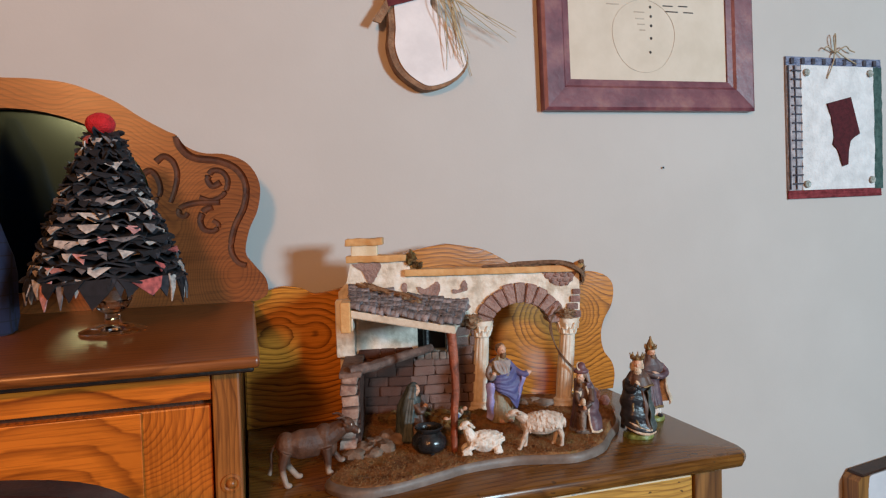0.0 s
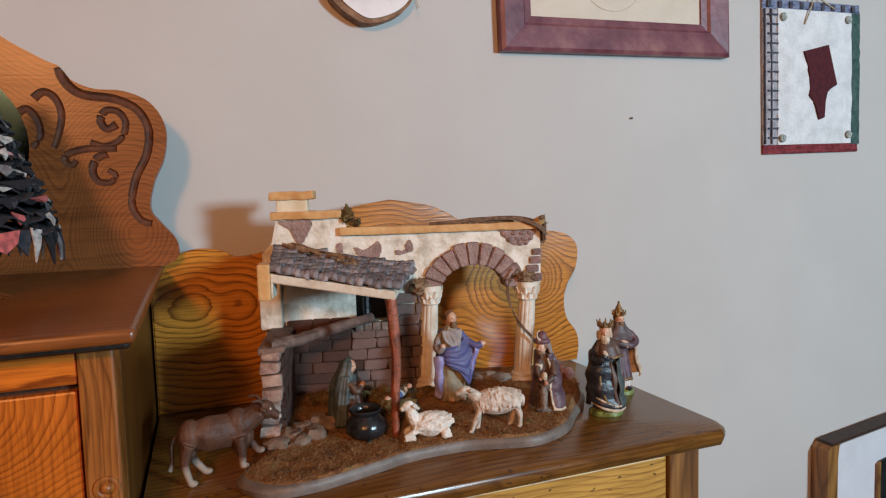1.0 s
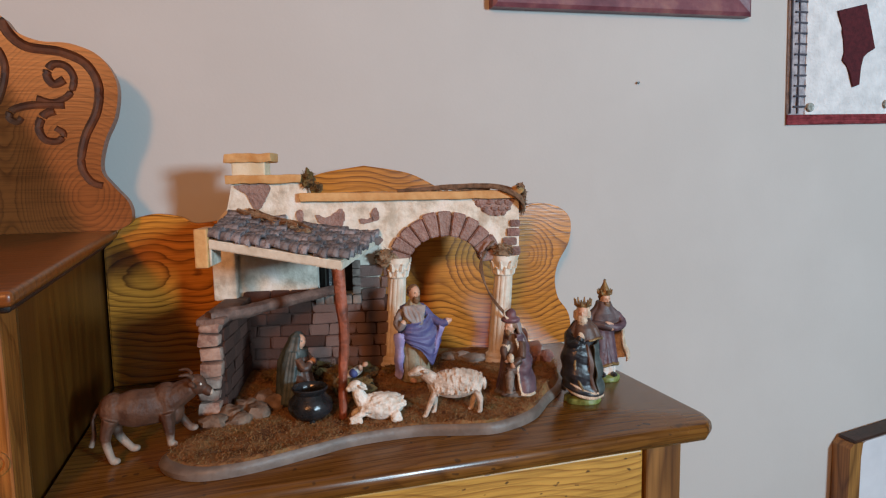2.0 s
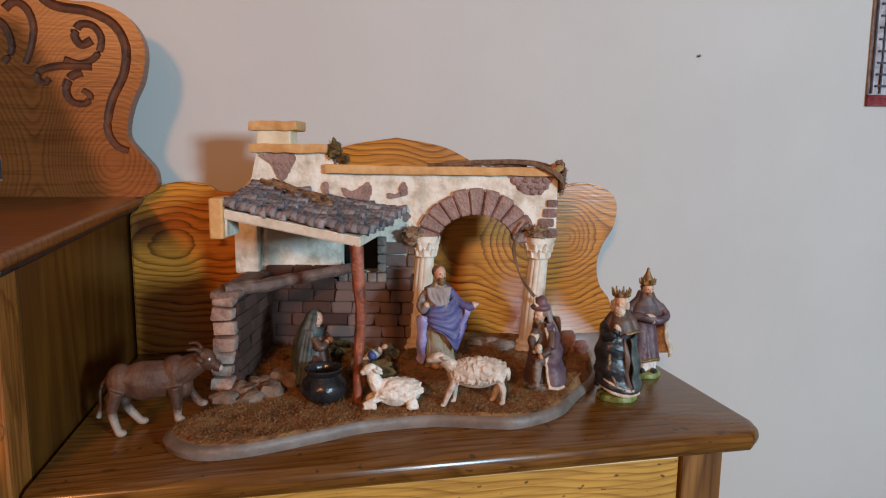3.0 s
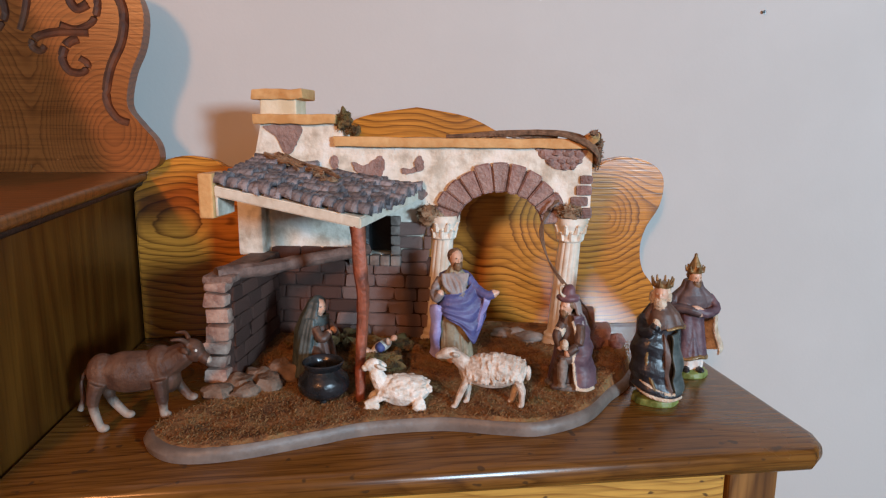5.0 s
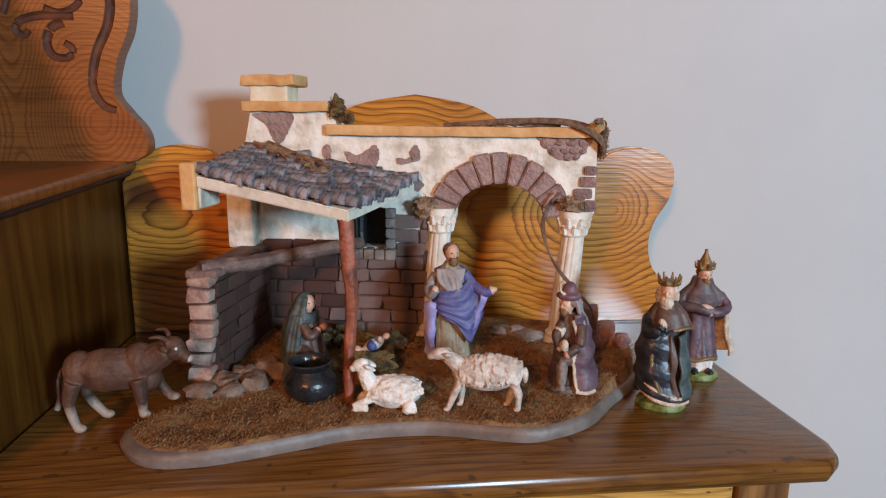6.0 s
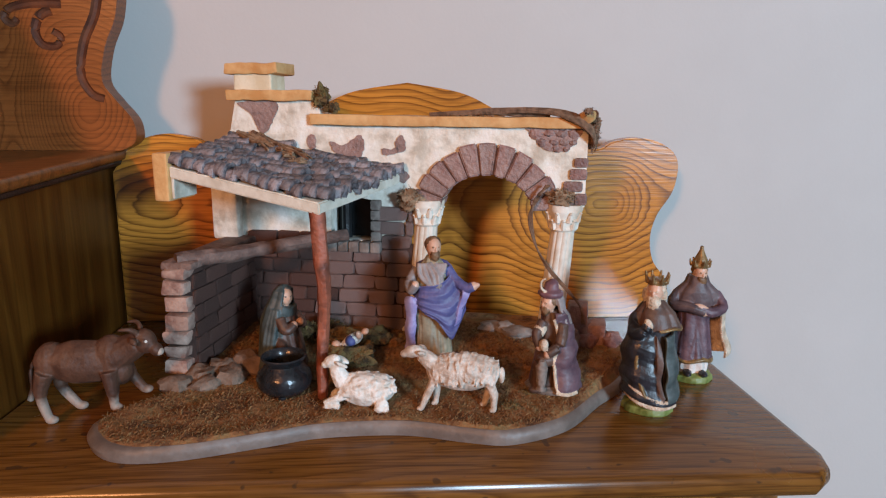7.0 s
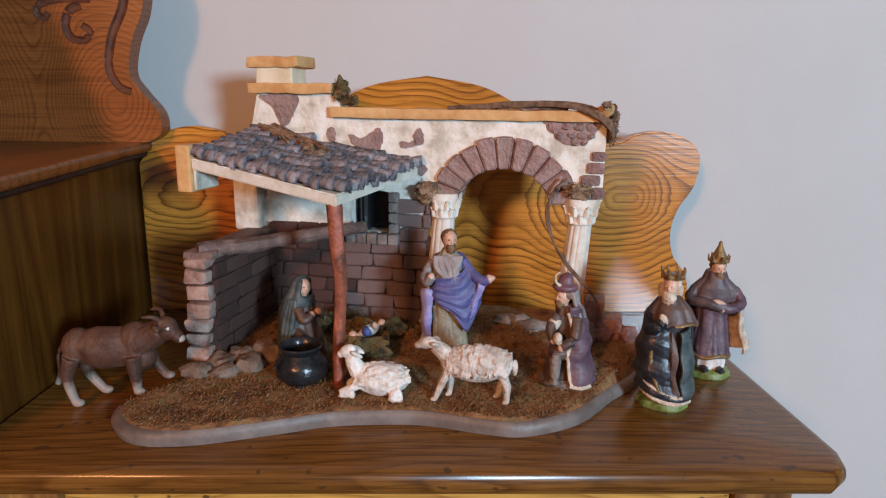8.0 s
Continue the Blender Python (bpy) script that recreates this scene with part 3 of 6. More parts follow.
# exposed brick patches in the plaster
patches = [
    [(-0.196, 0.281), (-0.152, 0.281), (-0.156, 0.262), (-0.168, 0.246), (-0.176, 0.256), (-0.182, 0.268)],
    [(-0.185, 0.236), (-0.178, 0.247), (-0.166, 0.242), (-0.148, 0.231), (-0.15, 0.222), (-0.18, 0.226)],
    [(-0.117, 0.243), (-0.112, 0.247), (-0.107, 0.242), (-0.109, 0.231), (-0.115, 0.233)],
    [(-0.090, 0.240), (-0.078, 0.236), (-0.066, 0.242), (-0.056, 0.247), (-0.052, 0.236), (-0.058, 0.222), (-0.075, 0.224), (-0.088, 0.230)],
    [(-0.014, 0.229), (-0.030, 0.226), (-0.032, 0.233), (-0.020, 0.233), (-0.015, 0.236)],
    [(-0.017, 0.238), (-0.012, 0.247), (-0.007, 0.244), (-0.006, 0.232), (-0.014, 0.230)],
    [(0.124, 0.2572), (0.152, 0.2574), (0.181, 0.2572), (0.176, 0.247), (0.168, 0.237), (0.154, 0.233), (0.139, 0.238), (0.132, 0.249)],
    [(-0.014, 0.205), (-0.006, 0.209), (-0.002, 0.203), (-0.007, 0.196), (-0.012, 0.198)],
]
for p in patches:
    line = []
    for q in smooth_line([(a, b, 0) for a, b in p], 7, True):
        c = q * 260
        line.append((q.x + 0.0016 * noise.noise(c), q.y + 0.0016 * noise.noise(c + Vector((0, 0, 7)))))
    part("brick_patch", plate(line, 0.004, upright(-0.0016)), brick_paint, crib, "exposed brown brick")
for i, (u, w, s) in enumerate(((0.134, 0.252, 0.008), (0.147, 0.253, 0.007), (0.160, 0.252, 0.007), (0.172, 0.252, 0.007), (0.140, 0.243, 0.006), (0.152, 0.243, 0.006), (0.163, 0.243, 0.006), (0.172, 0.243, 0.0045), (0.155, 0.236, 0.005), (0.165, 0.2365, 0.004))):
    bm = blob(bmesh.new(), (u, 0.0, w), (s, 0.004, s * 0.72), u=8, v=6, rough=0.5, seed=i)
    part("brick", bm, brick_paint, crib, smooth=True)

# arch stones and the quoins beside them
cuts = [math.pi * (0.02 + 0.96 * k / 11) for k in range(12)]
for a0, a1 in zip(cuts, cuts[1:]):
    a0, a1 = a0 + 0.016, a1 - 0.016
    grow = random.uniform(-0.002, 0.002)
    pts = [(arch_c[0] - (inner_a - 0.001) * math.cos(a), arch_c[1] + (inner_b - 0.001) * math.sin(a)) for a in (a0, (a0 + a1) / 2, a1)]
    pts += [(arch_c[0] - (outer_a + grow) * math.cos(a), arch_c[1] + (outer_b + grow) * math.sin(a)) for a in (a1, (a0 + a1) / 2, a0)]
    bm = plate(pts, 0.042, upright(-0.006 + random.uniform(-0.001, 0.001)))
    bmesh.ops.bevel(bm, geom=[e for e in bm.edges if len(e.link_faces) == 2 and e.calc_face_angle(0) > 1.0], offset=0.0014, segments=2, affect="EDGES")
    jitter(bm, 0.0008, 160, a0 * 9)
    part("arch_stone", bm, brick_paint, crib, smooth=True, angle=50)
part("arch_joint", plate([(arch_c[0] - inner_a * math.cos(a), arch_c[1] + inner_b * math.sin(a)) for a in cuts] + [(arch_c[0] - (outer_a - 0.003) * math.cos(a), arch_c[1] + (outer_b - 0.003) * math.sin(a)) for a in reversed(cuts)], 0.003, upright(-0.0032)), brick_dark, crib)
for u0, u1, w0, w1 in ((0.160, 0.176, 0.178, 0.190), (0.164, 0.184, 0.192, 0.203), (0.170, 0.188, 0.2045, 0.216), (0.176, 0.189, 0.178, 0.1905), (0.174, 0.1885, 0.2175, 0.2275)):
    part("brick", boxed(u0, u1, -0.004, 0.02, w0, w1, bevel=0.003), brick_paint, crib, smooth=True)

# columns
for u0, u1 in ((0.009, 0.017), (0.157, 0.166)):
    col = part("column", bmesh.new(), column_paint, crib, "cream fluted column")
    bm = bmesh.new()
    rings = []
    for j in range(9):
        k = j / 8
        r = 0.0136 + 0.0008 * math.sin(math.pi * k) - 0.0012 * k
        ring = []
        for s in range(48):
            a = 2 * math.pi * s / 48
            f = 1 - 0.07 * max(0, math.cos(12 * a)) ** 2
            ring.append(bm.verts.new((u0 + (u1 - u0) * k + r * f * math.cos(a), 0.004 + r * f * math.sin(a), 0.040 + 0.112 * k)))
        rings.append(ring)
    for a, b in zip(rings, rings[1:]):
        for s in range(48):
            bm.faces.new((a[s - 1], a[s], b[s], b[s - 1]))
    part("shaft", bm, column_paint, col, smooth=True)
    bm = bmesh.new()
    loft(bm, [(u0, 0.004, 0.020, .021, .021), (u0, 0.004, 0.031, .020, .020), (u0, 0.004, 0.034, .017, .017), (u0, 0.004, 0.038, .0175, .0175), (u0, 0.004, 0.041, .014, .014)], 28)
    part("plinth", bm, column_paint, col, smooth=True)
    bm = bmesh.new()
    loft(bm, [(u1, 0.004, 0.150, .0130, .0130), (u1, 0.004, 0.152, .0145, .0145), (u1, 0.004, 0.155, .0132, .0132), (u1, 0.004, 0.163, .0150, .0150), (u1, 0.004, 0.171, .0185, .0185), (u1, 0.004, 0.1735, .0195, .0185), (u1, 0.004, 0.1785, .0195, .0185)], 32, folds=8, depth=0.06)
    cap = part("capital", bm, column_paint, col, smooth=True)
    for row, (z, r, h, turn) in enumerate(((0.1585, 0.0142, 0.0058, 0.0), (0.1665, 0.0168, 0.0056, 0.4))):
        for s in range(8):
            a = 2 * math.pi * s / 8 + turn
            c, d = math.cos(a), math.sin(a)
            leaf = bmesh.new()
            tube(leaf, smooth_line([(u1 + (r - 0.0015) * c, 0.004 + (r - 0.0015) * d, z - h), (u1 + r * c, 0.004 + r * d, z), (u1 + (r + 0.0014) * c, 0.004 + (r + 0.0014) * d, z + h * 0.6), (u1 + (r + 0.0032) * c, 0.004 + (r + 0.0032) * d, z + h * 0.45)], 3), 0.0033, 0.0016, 6, 0.15)
            part("leaf", leaf, column_paint, col, smooth=True)

# brick courses on the lower facade and on the side wall
unit = {}


def brick(u0, u1, v0, v1, w0, w1, mat, wear=0.0018):
    key = (mat.name, random.randrange(5))
    if key not in unit:
        bm = boxed(-0.5, 0.5, -0.5, 0.5, -0.5, 0.5, bevel=0.09, seg=1)
        jitter(bm, 0.11, 2.3, random.uniform(0, 50))
        bmesh.ops.recalc_face_normals(bm, faces=bm.faces)
        me = bpy.data.meshes.new("brick")
        bm.to_mesh(me)
        bm.free()
        me.materials.append(mat)
        unit[key] = me
    ob = new("brick", unit[key])
    ob.parent = crib
    ob.matrix_basis = Matrix.LocRotScale(((u0 + u1) / 2, (v0 + v1) / 2 + random.uniform(-wear, wear), (w0 + w1) / 2), Euler((0, 0, random.uniform(-0.03, 0.03))), (u1 - u0, v1 - v0, w1 - w0))


def courses(a0, a1, w0, w1, h, length, place):
    w, row = w0, 0
    while w < w1 - 0.004:
        a = a0 - (length * 0.5 if row % 2 else 0)
        while a < a1 - 0.003:
            b = a + length * random.uniform(0.8, 1.2)
            place(max(a, a0) + 0.0007, min(b, a1) - 0.0007, w + 0.0006, w + h - 0.0006)
            a = b
        w, row = w + h, row + 1


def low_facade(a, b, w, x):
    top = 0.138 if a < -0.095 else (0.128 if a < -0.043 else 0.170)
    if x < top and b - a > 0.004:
        # bricks left under the awning get the copy with shade in its colour
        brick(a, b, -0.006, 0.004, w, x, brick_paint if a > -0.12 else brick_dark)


part("mortar_bed", boxed(-0.19, 0.004, -0.0015, 0.002, 0.02, 0.128), mortar, crib)
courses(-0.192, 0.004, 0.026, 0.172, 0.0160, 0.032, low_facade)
for k in range(5):
    u = -0.094 + 0.0125 * k
    part("sill_stone", boxed(u, u + 0.0115, -0.012, 0.004, 0.118, 0.130, bevel=0.002), stone_grey, crib, smooth=True)
for w in (0.131, 0.143, 0.155, 0.166):
    part("sill_stone", boxed(-0.044, -0.033, -0.009, 0.004, w, w + 0.0108, bevel=0.002), stone_grey, crib, smooth=True)
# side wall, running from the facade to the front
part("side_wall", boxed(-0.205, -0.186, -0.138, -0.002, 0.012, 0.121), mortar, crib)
# side wall bricks carry their shade in the darker colour
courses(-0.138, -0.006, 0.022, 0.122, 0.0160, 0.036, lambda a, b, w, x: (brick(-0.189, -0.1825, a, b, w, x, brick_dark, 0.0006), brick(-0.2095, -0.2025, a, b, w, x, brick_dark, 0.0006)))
w = 0.018
while w < 0.12:
    h = random.uniform(0.013, 0.019)
    r = random.uniform(-0.003, 0.003)
    bm = boxed(-0.211 + r, -0.187 + r, -0.150, -0.134, w + 0.001, min(w + h, 0.127) - 0.001, bevel=0.003)
    jitter(bm, 0.003, 90, w * 900)
    part("quoin_stone", bm, stone_pale, crib, smooth=True)
    w += h
bm = boxed(-0.212, -0.180, -0.145, -0.004, 0.1225, 0.131, bevel=0.003)
jitter(bm, 0.003, 60)
part("coping", bm, log_wood, crib, smooth=True)
line = smooth_line([(-0.200, -0.138, 0.131), (-0.165, -0.105, 0.131), (-0.12, -0.055, 0.134), (-0.07, -0.012, 0.138)], 5)
part("log", tube(bmesh.new(), line, 0.0085, 0.0065, 9, 0.25), log_wood, crib, "grey brown log on the wall", smooth=True)

# awning with barrel tiles
A, B, C, D = Vector((-0.192, -0.150, 0.222)), Vector((-0.043, -0.168, 0.196)), Vector((-0.012, 0.0, 0.206)), Vector((-0.205, 0.0, 0.238))


def roof_at(s, t, lift=0.0):
    p = A.lerp(B, s).lerp(D.lerp(C, s), t)
    return p + Vector((0, 0, lift))


bm = bmesh.new()
quads = [[bm.verts.new(roof_at(s, t, lift)) for s, t in ((0, 0), (1, 0), (1, 1), (0, 1))] for lift in (-0.0105, 0.0)]
bm.faces.new(quads[0])
bm.faces.new(quads[1])
for k in range(4):
    bm.faces.new((quads[0][k - 1], quads[0][k], quads[1][k], quads[1][k - 1]))
bmesh.ops.bevel(bm, geom=bm.edges[:], offset=0.0012, segments=2, affect="EDGES")
part("awning_board", bm, fascia_paint, crib, "cream painted awning board", smooth=True)
along = (B - A).normalized()
tile_meshes = []
for k in range(4):
    bm = bmesh.new()
    ring_o = []
    for x, r in ((0.0, 0.0098), (0.012, 0.0104), (0.0215, 0.0122), (0.0225, 0.0112)):
        ring_o.append([bm.verts.new((x, r * 1.05 * math.cos(a), r * math.sin(a) * 0.95 - 0.001)) for a in (math.pi * j / 8 for j in range(9))])
    inner = [bm.verts.new((0.0225, 0.0075 * math.cos(a), 0.0075 * math.sin(a) - 0.001)) for a in (math.pi * j / 8 for j in range(9))]
    inner2 = [bm.verts.new((0.010, 0.0070 * math.cos(a), 0.0070 * math.sin(a) - 0.001)) for a in (math.pi * j / 8 for j in range(9))]
    for a, b in zip(ring_o + [inner], ring_o[1:] + [inner, inner2]):
        if a is b:
            continue
        for j in range(8):
            bm.faces.new((a[j], a[j + 1], b[j + 1], b[j]))
    jitter(bm, 0.0026, 130, k * 7.0)
    for f in bm.faces:
        f.smooth = True
    bmesh.ops.recalc_face_normals(bm, faces=bm.faces)
    me = bpy.data.meshes.new("roof_tile")
    bm.to_mesh(me)
    bm.free()
    me.materials.append(tile_clay)
    tile_meshes.append(me)
ROWS_T, COLS_T = 8, 14
for i in range(ROWS_T):
    for j in range(COLS_T):
        t = (i + 0.5) / ROWS_T
        p, q = roof_at(j / COLS_T, t, 0.001), roof_at((j + 1) / COLS_T, t, 0.001)
        x = (q - p).normalized()
        y = Vector((0, 0, 1)).cross(x).normalized()
        z = x.cross(y)
        rot = Matrix((x, y, z)).transposed()
        k = (q - p).length / 0.0150
        ob = new("roof_tile", tile_meshes[random.randrange(4)])
        ob.parent = crib
        ob.matrix_basis = Matrix.LocRotScale(p + Vector((0, 0, random.uniform(-0.0012, 0.0030))), rot.to_quaternion() @ Euler((random.uniform(-.16, .16), random.uniform(-.12, .10), random.uniform(-.15, .15))).to_quaternion(), (k, 1.03 * (D - A).length / ROWS_T / 0.0215, 1.0))
# twigs strewn on the tiles
for k in range(12):
    bm = bmesh.new()
    s0, t0 = random.uniform(0.06, 0.26), random.uniform(0.84, 0.98)
    s1, t1 = s0 + random.uniform(0.28, 0.5), t0 - random.uniform(0.26, 0.36)
    pts = [roof_at(s0 + (s1 - s0) * j / 4, t0 + (t1 - t0) * j / 4, 0.013 + random.uniform(-0.001, 0.004)) for j in range(5)]
    part("twig", tube(bm, pts, 0.0024, 0.0010, 6, 0.5), dry_tan if k % 3 else vine_brown, crib, "dry twig on the tiles", smooth=True)
line = smooth_line([(-0.049, -0.158, 0.193), (-0.046, -0.160, 0.15), (-0.044, -0.159, 0.11), (-0.047, -0.160, 0.06), (-0.048, -0.160, 0.010)], 5)
part("post", tube(bmesh.new(), line, 0.0076, 0.0046, 10, 0.2), post_wood, crib, "reddish brown wooden post", smooth=True)

# vines and moss
bm = bmesh.new()
for k in range(16):
    o = random.uniform(-0.005, 0.005)
    pts = [(0.02 + 0.012 * k * random.random(), 0.004 + o, 0.270), (0.08, 0.0 + o, 0.272 + random.uniform(0, .004)), (0.135, -0.004 + o, 0.273 + random.uniform(0, .004)), (0.170, -0.008 + o, 0.270 + o), (0.188, -0.008 + o, 0.258 + o), (0.194, -0.004, 0.245 + o)]
    tube(bm, smooth_line(pts, 4), 0.0021, 0.0012, 6)
part("vine", bm, vine_brown, crib, "dry brown vine along the ledge", smooth=True)
bm = bmesh.new()
for k in range(3):
    o = 0.0016 * k
    pts = [(0.150 - o, -0.016, 0.200), (0.136 + o, -0.014, 0.186), (0.133 - o, -0.016, 0.165), (0.139, -0.017 - o, 0.135), (0.153 + o, -0.018, 0.110), (0.172, -0.020, 0.090 + o), (0.187, -0.022, 0.074), (0.193 - o, -0.024, 0.055)]
    tube(bm, smooth_line(pts, 5), 0.0013, 0.0008, 5)
part("vine", bm, vine_brown, crib, "dry brown vine hanging by the column", smooth=True)


def moss(at, size, n, seed, mat, name="moss"):
    """A tuft of short tangled blades round a lump."""
    rnd = random.Random(seed)
    bm = blob(bmesh.new(), at, [s * 0.72 for s in size], u=14, v=10, rough=0.9, seed=seed)
    for _ in range(int(n * 2.2)):
        d = Vector((rnd.gauss(0, 1), rnd.gauss(0, 1), rnd.gauss(0, 1))).normalized()
        p = Vector(at) + Vector((d.x * size[0], d.y * size[1], d.z * size[2])) * rnd.uniform(0.45, 0.82) * (1 + 0.5 * noise.noise(d * 2.2 + Vector((seed, 0, 0))))
        w = Vector((rnd.gauss(0, 1), rnd.gauss(0, 1), rnd.gauss(0, 1))).normalized()
        e = d.cross(w).normalized() * 0.0007
        l = (d * 0.35 + w) * rnd.uniform(0.0014, 0.0032)
        vs = [bm.verts.new(p - e), bm.verts.new(p + e), bm.verts.new(p + l)]
        bm.faces.new(vs)
    return part(name, bm, mat, crib, smooth=True)


moss((-0.100, 0.0, 0.287), (0.012, 0.010, 0.016), 420, 1, moss_mat)
moss((-0.088, 0.0, 0.276), (0.010, 0.008, 0.008), 200, 2, moss_mat)
moss((0.001, -0.010, 0.180), (0.017, 0.010, 0.015), 520, 3, dry_tan)
for k in range(5):
    moss(tuple(roof_at(0.16 + 0.11 * k, 0.86 - 0.09 * k, 0.011)), (0.013, 0.008, 0.004), 90, 30 + k, dry_tan)
moss((0.162, -0.010, 0.187), (0.018, 0.009, 0.010), 380, 4, dry_tan)
moss((0.192, 0.006, 0.254), (0.008, 0.010, 0.024), 380, 5, vine_brown)
part("ledge_end", blob(bmesh.new(), (0.186, -0.004, 0.270), (0.009, 0.008, 0.006), u=12, v=8, rough=0.4), ochre, crib, smooth=True)
moss((0.185, -0.02, 0.275), (0.006, 0.006, 0.004), 60, 6, vine_brown)
for k, (u, v, s) in enumerate(((-0.135, -0.055, 0.026), (-0.105, -0.045, 0.022), (-0.060, -0.065, 0.03), (-0.03, -0.05, 0.022), (-0.085, -0.03, 0.022), (0.005, -0.03, 0.013))):
    moss((u, v, 0.034 if k < 5 else 0.03), (s, s * 0.8, s * 0.55), 420, 10 + k, moss_mat)
rnd5 = random.Random(17)
p = SI @ Vector((0.292, 0.914, TABLE))
moss((p.x, p.y, 0.034), (0.030, 0.014, 0.013), 520, 40, moss_mat)
for k in range(26):
    u, v = rnd5.uniform(-0.20, 0.17), rnd5.uniform(-0.17, -0.02)
    if abs(u + 0.19) < 0.03 and v > -0.16:
        continue
    size = rnd5.uniform(0.006, 0.012)
    moss((u, v, ground(u, v)), (size, size * 0.9, size * 0.38), 130, 50 + k, moss_mat if k % 2 else earth, "moss_clump")
# scattered stones
stones = [(-0.190, -0.166, 0.017, 0.010), (-0.164, -0.160, 0.015, 0.009), (-0.176, -0.146, 0.018, 0.011), (-0.148, -0.142, 0.017, 0.010), (-0.133, -0.120, 0.015, 0.010), (-0.163, -0.130, 0.015, 0.011), (-0.122, -0.102, 0.013, 0.010), (-0.146, -0.115, 0.014, 0.012),
          (0.108, 0.012, 0.014, 0.007), (0.122, 0.0, 0.016, 0.007), (0.09, 0.02, 0.015, 0.006), (0.192, -0.008, 0.014, 0.018), (0.205, -0.002, 0.013, 0.014), (0.196, -0.018, 0.012, 0.012), (0.178, -0.024, 0.012, 0.016), (0.222, -0.01, 0.012, 0.010)]
for k, (u, v, s, h) in enumerate(stones):
    bm = blob(bmesh.new(), (u, v, ground(u, v) + h * 0.35), (s, s * 0.85, h), rot=(0, 0, k * 40), rough=0.45, seed=k * 3.1, u=12, v=8)
    part("stone", bm, bed_stone if k < 8 else stone_grey if k < 11 else brick_paint if k % 2 else stone_pale, crib, smooth=True)
for u0, w1 in ((0.176, 0.072), (0.196, 0.052)):
    bm = boxed(u0, u0 + 0.021, -0.016, 0.008, 0.022, w1, bevel=0.003)
    jitter(bm, 0.003, 70, u0 * 100)
    part("ruin_block", bm, brick_paint, crib, "broken brick pier", smooth=True)
# short grass over the whole bed
bm = bmesh.new()
rnd = random.Random(5)
poly = [Vector(p) for p in foot2]


def inside(x, y):
    hit = False
    for a, b in zip(poly, poly[1:] + poly[:1]):
        if (a.y > y) != (b.y > y) and x < (b.x - a.x) * (y - a.y) / (b.y - a.y) + a.x:
            hit = not hit
    return hit


verts, faces = [], []
while len(faces) < 52000:
    x, y = rnd.uniform(-0.30, 0.26), rnd.uniform(-0.27, 0.03)
    k = 1 / 0.97
    if not inside(cu + (x - cu) * k, cv + (y - cv) * k):
        continue
    p = Vector((x, y, ground(x, y) - 0.0006))
    a = rnd.uniform(0, 2 * math.pi)
    lean = Vector((math.cos(a), math.sin(a), rnd.uniform(0.15, 1.1))) * rnd.uniform(0.0014, 0.0040)
    e = Vector((-math.sin(a), math.cos(a), 0)) * 0.00034
    n = len(verts)
    verts += [p - e, p + e, p + lean * 0.6 + e * 0.7 + Vector((0, 0, 0.0008)), p + lean]
    faces += [(n, n + 1, n + 2), (n, n + 2, n + 3)]
me = bpy.data.meshes.new("dry_grass")
me.from_pydata([v[:] for v in verts], [], faces)
m, nt, bsdf = material("straw")
geo = nt.nodes.new("ShaderNodeNewGeometry")
r = ramp(nt, [(0.0, (0.11, 0.042, 0.012)), (0.5, (0.24, 0.112, 0.036)), (0.85, (0.18, 0.110, 0.040)), (1.0, (0.33, 0.20, 0.08))])
nt.links.new(geo.outputs["Random Per Island"], r.inputs["Fac"])
nt.links.new(r.outputs[0], bsdf.inputs["Base Color"])
bsdf.inputs["Roughness"].default_value = 0.8
me.materials.append(m)
straw = m
ob = new("dry_grass", me)
ob.parent = crib
tagged(ob, "short dry brown grass", kind="stuff")

# ---- resin figures ----
skin = mottled("skin_paint", (0.52, 0.30, 0.20), (0.62, 0.40, 0.29), 90, 0.4, 0.2, 0.001)
robe_blue = mottled("robe_blue", (0.062, 0.062, 0.17), (0.105, 0.11, 0.27), 60, 0.5, 0.3, 0.002, worn=(0.36, 0.36, 0.62))
robe_olive = mottled("robe_olive", (0.19, 0.16, 0.105), (0.33, 0.29, 0.20), 60, 0.5, 0.3, 0.002, worn=(0.46, 0.42, 0.33))
robe_grey = mottled("robe_grey", (0.19, 0.16, 0.155), (0.31, 0.27, 0.26), 60, 0.5, 0.3, 0.002, worn=(0.45, 0.41, 0.38))
robe_lilac = mottled("robe_lilac", (0.20, 0.18, 0.40), (0.34, 0.32, 0.56), 60, 0.5, 0.3, 0.002)
white_paint = mottled("white_paint", (0.50, 0.46, 0.42), (0.72, 0.69, 0.65), 60, 0.5, 0.3, 0.002)
robe_teal = mottled("robe_teal", (0.030, 0.045, 0.045), (0.075, 0.10, 0.10), 60, 0.5, 0.3, 0.002, worn=(0.085, 0.11, 0.11))
robe_black = mottled("robe_black", (0.010, 0.011, 0.014), (0.026, 0.028, 0.036), 60, 0.35, 0.3, 0.002, worn=(0.10, 0.11, 0.13))
robe_slate = mottled("robe_slate", (0.014, 0.012, 0.012), (0.045, 0.050, 0.062), 45, 0.35, 0.3, 0.002, worn=(0.20, 0.17, 0.14))
robe_purple = mottled("robe_purple", (0.065, 0.035, 0.050), (0.135, 0.08, 0.098), 60, 0.5, 0.3, 0.002, worn=(0.33, 0.25, 0.27))
robe_mantle = mottled("robe_mantle", (0.055, 0.036, 0.040), (0.115, 0.080, 0.082), 60, 0.5, 0.3, 0.002, worn=(0.28, 0.21, 0.20))
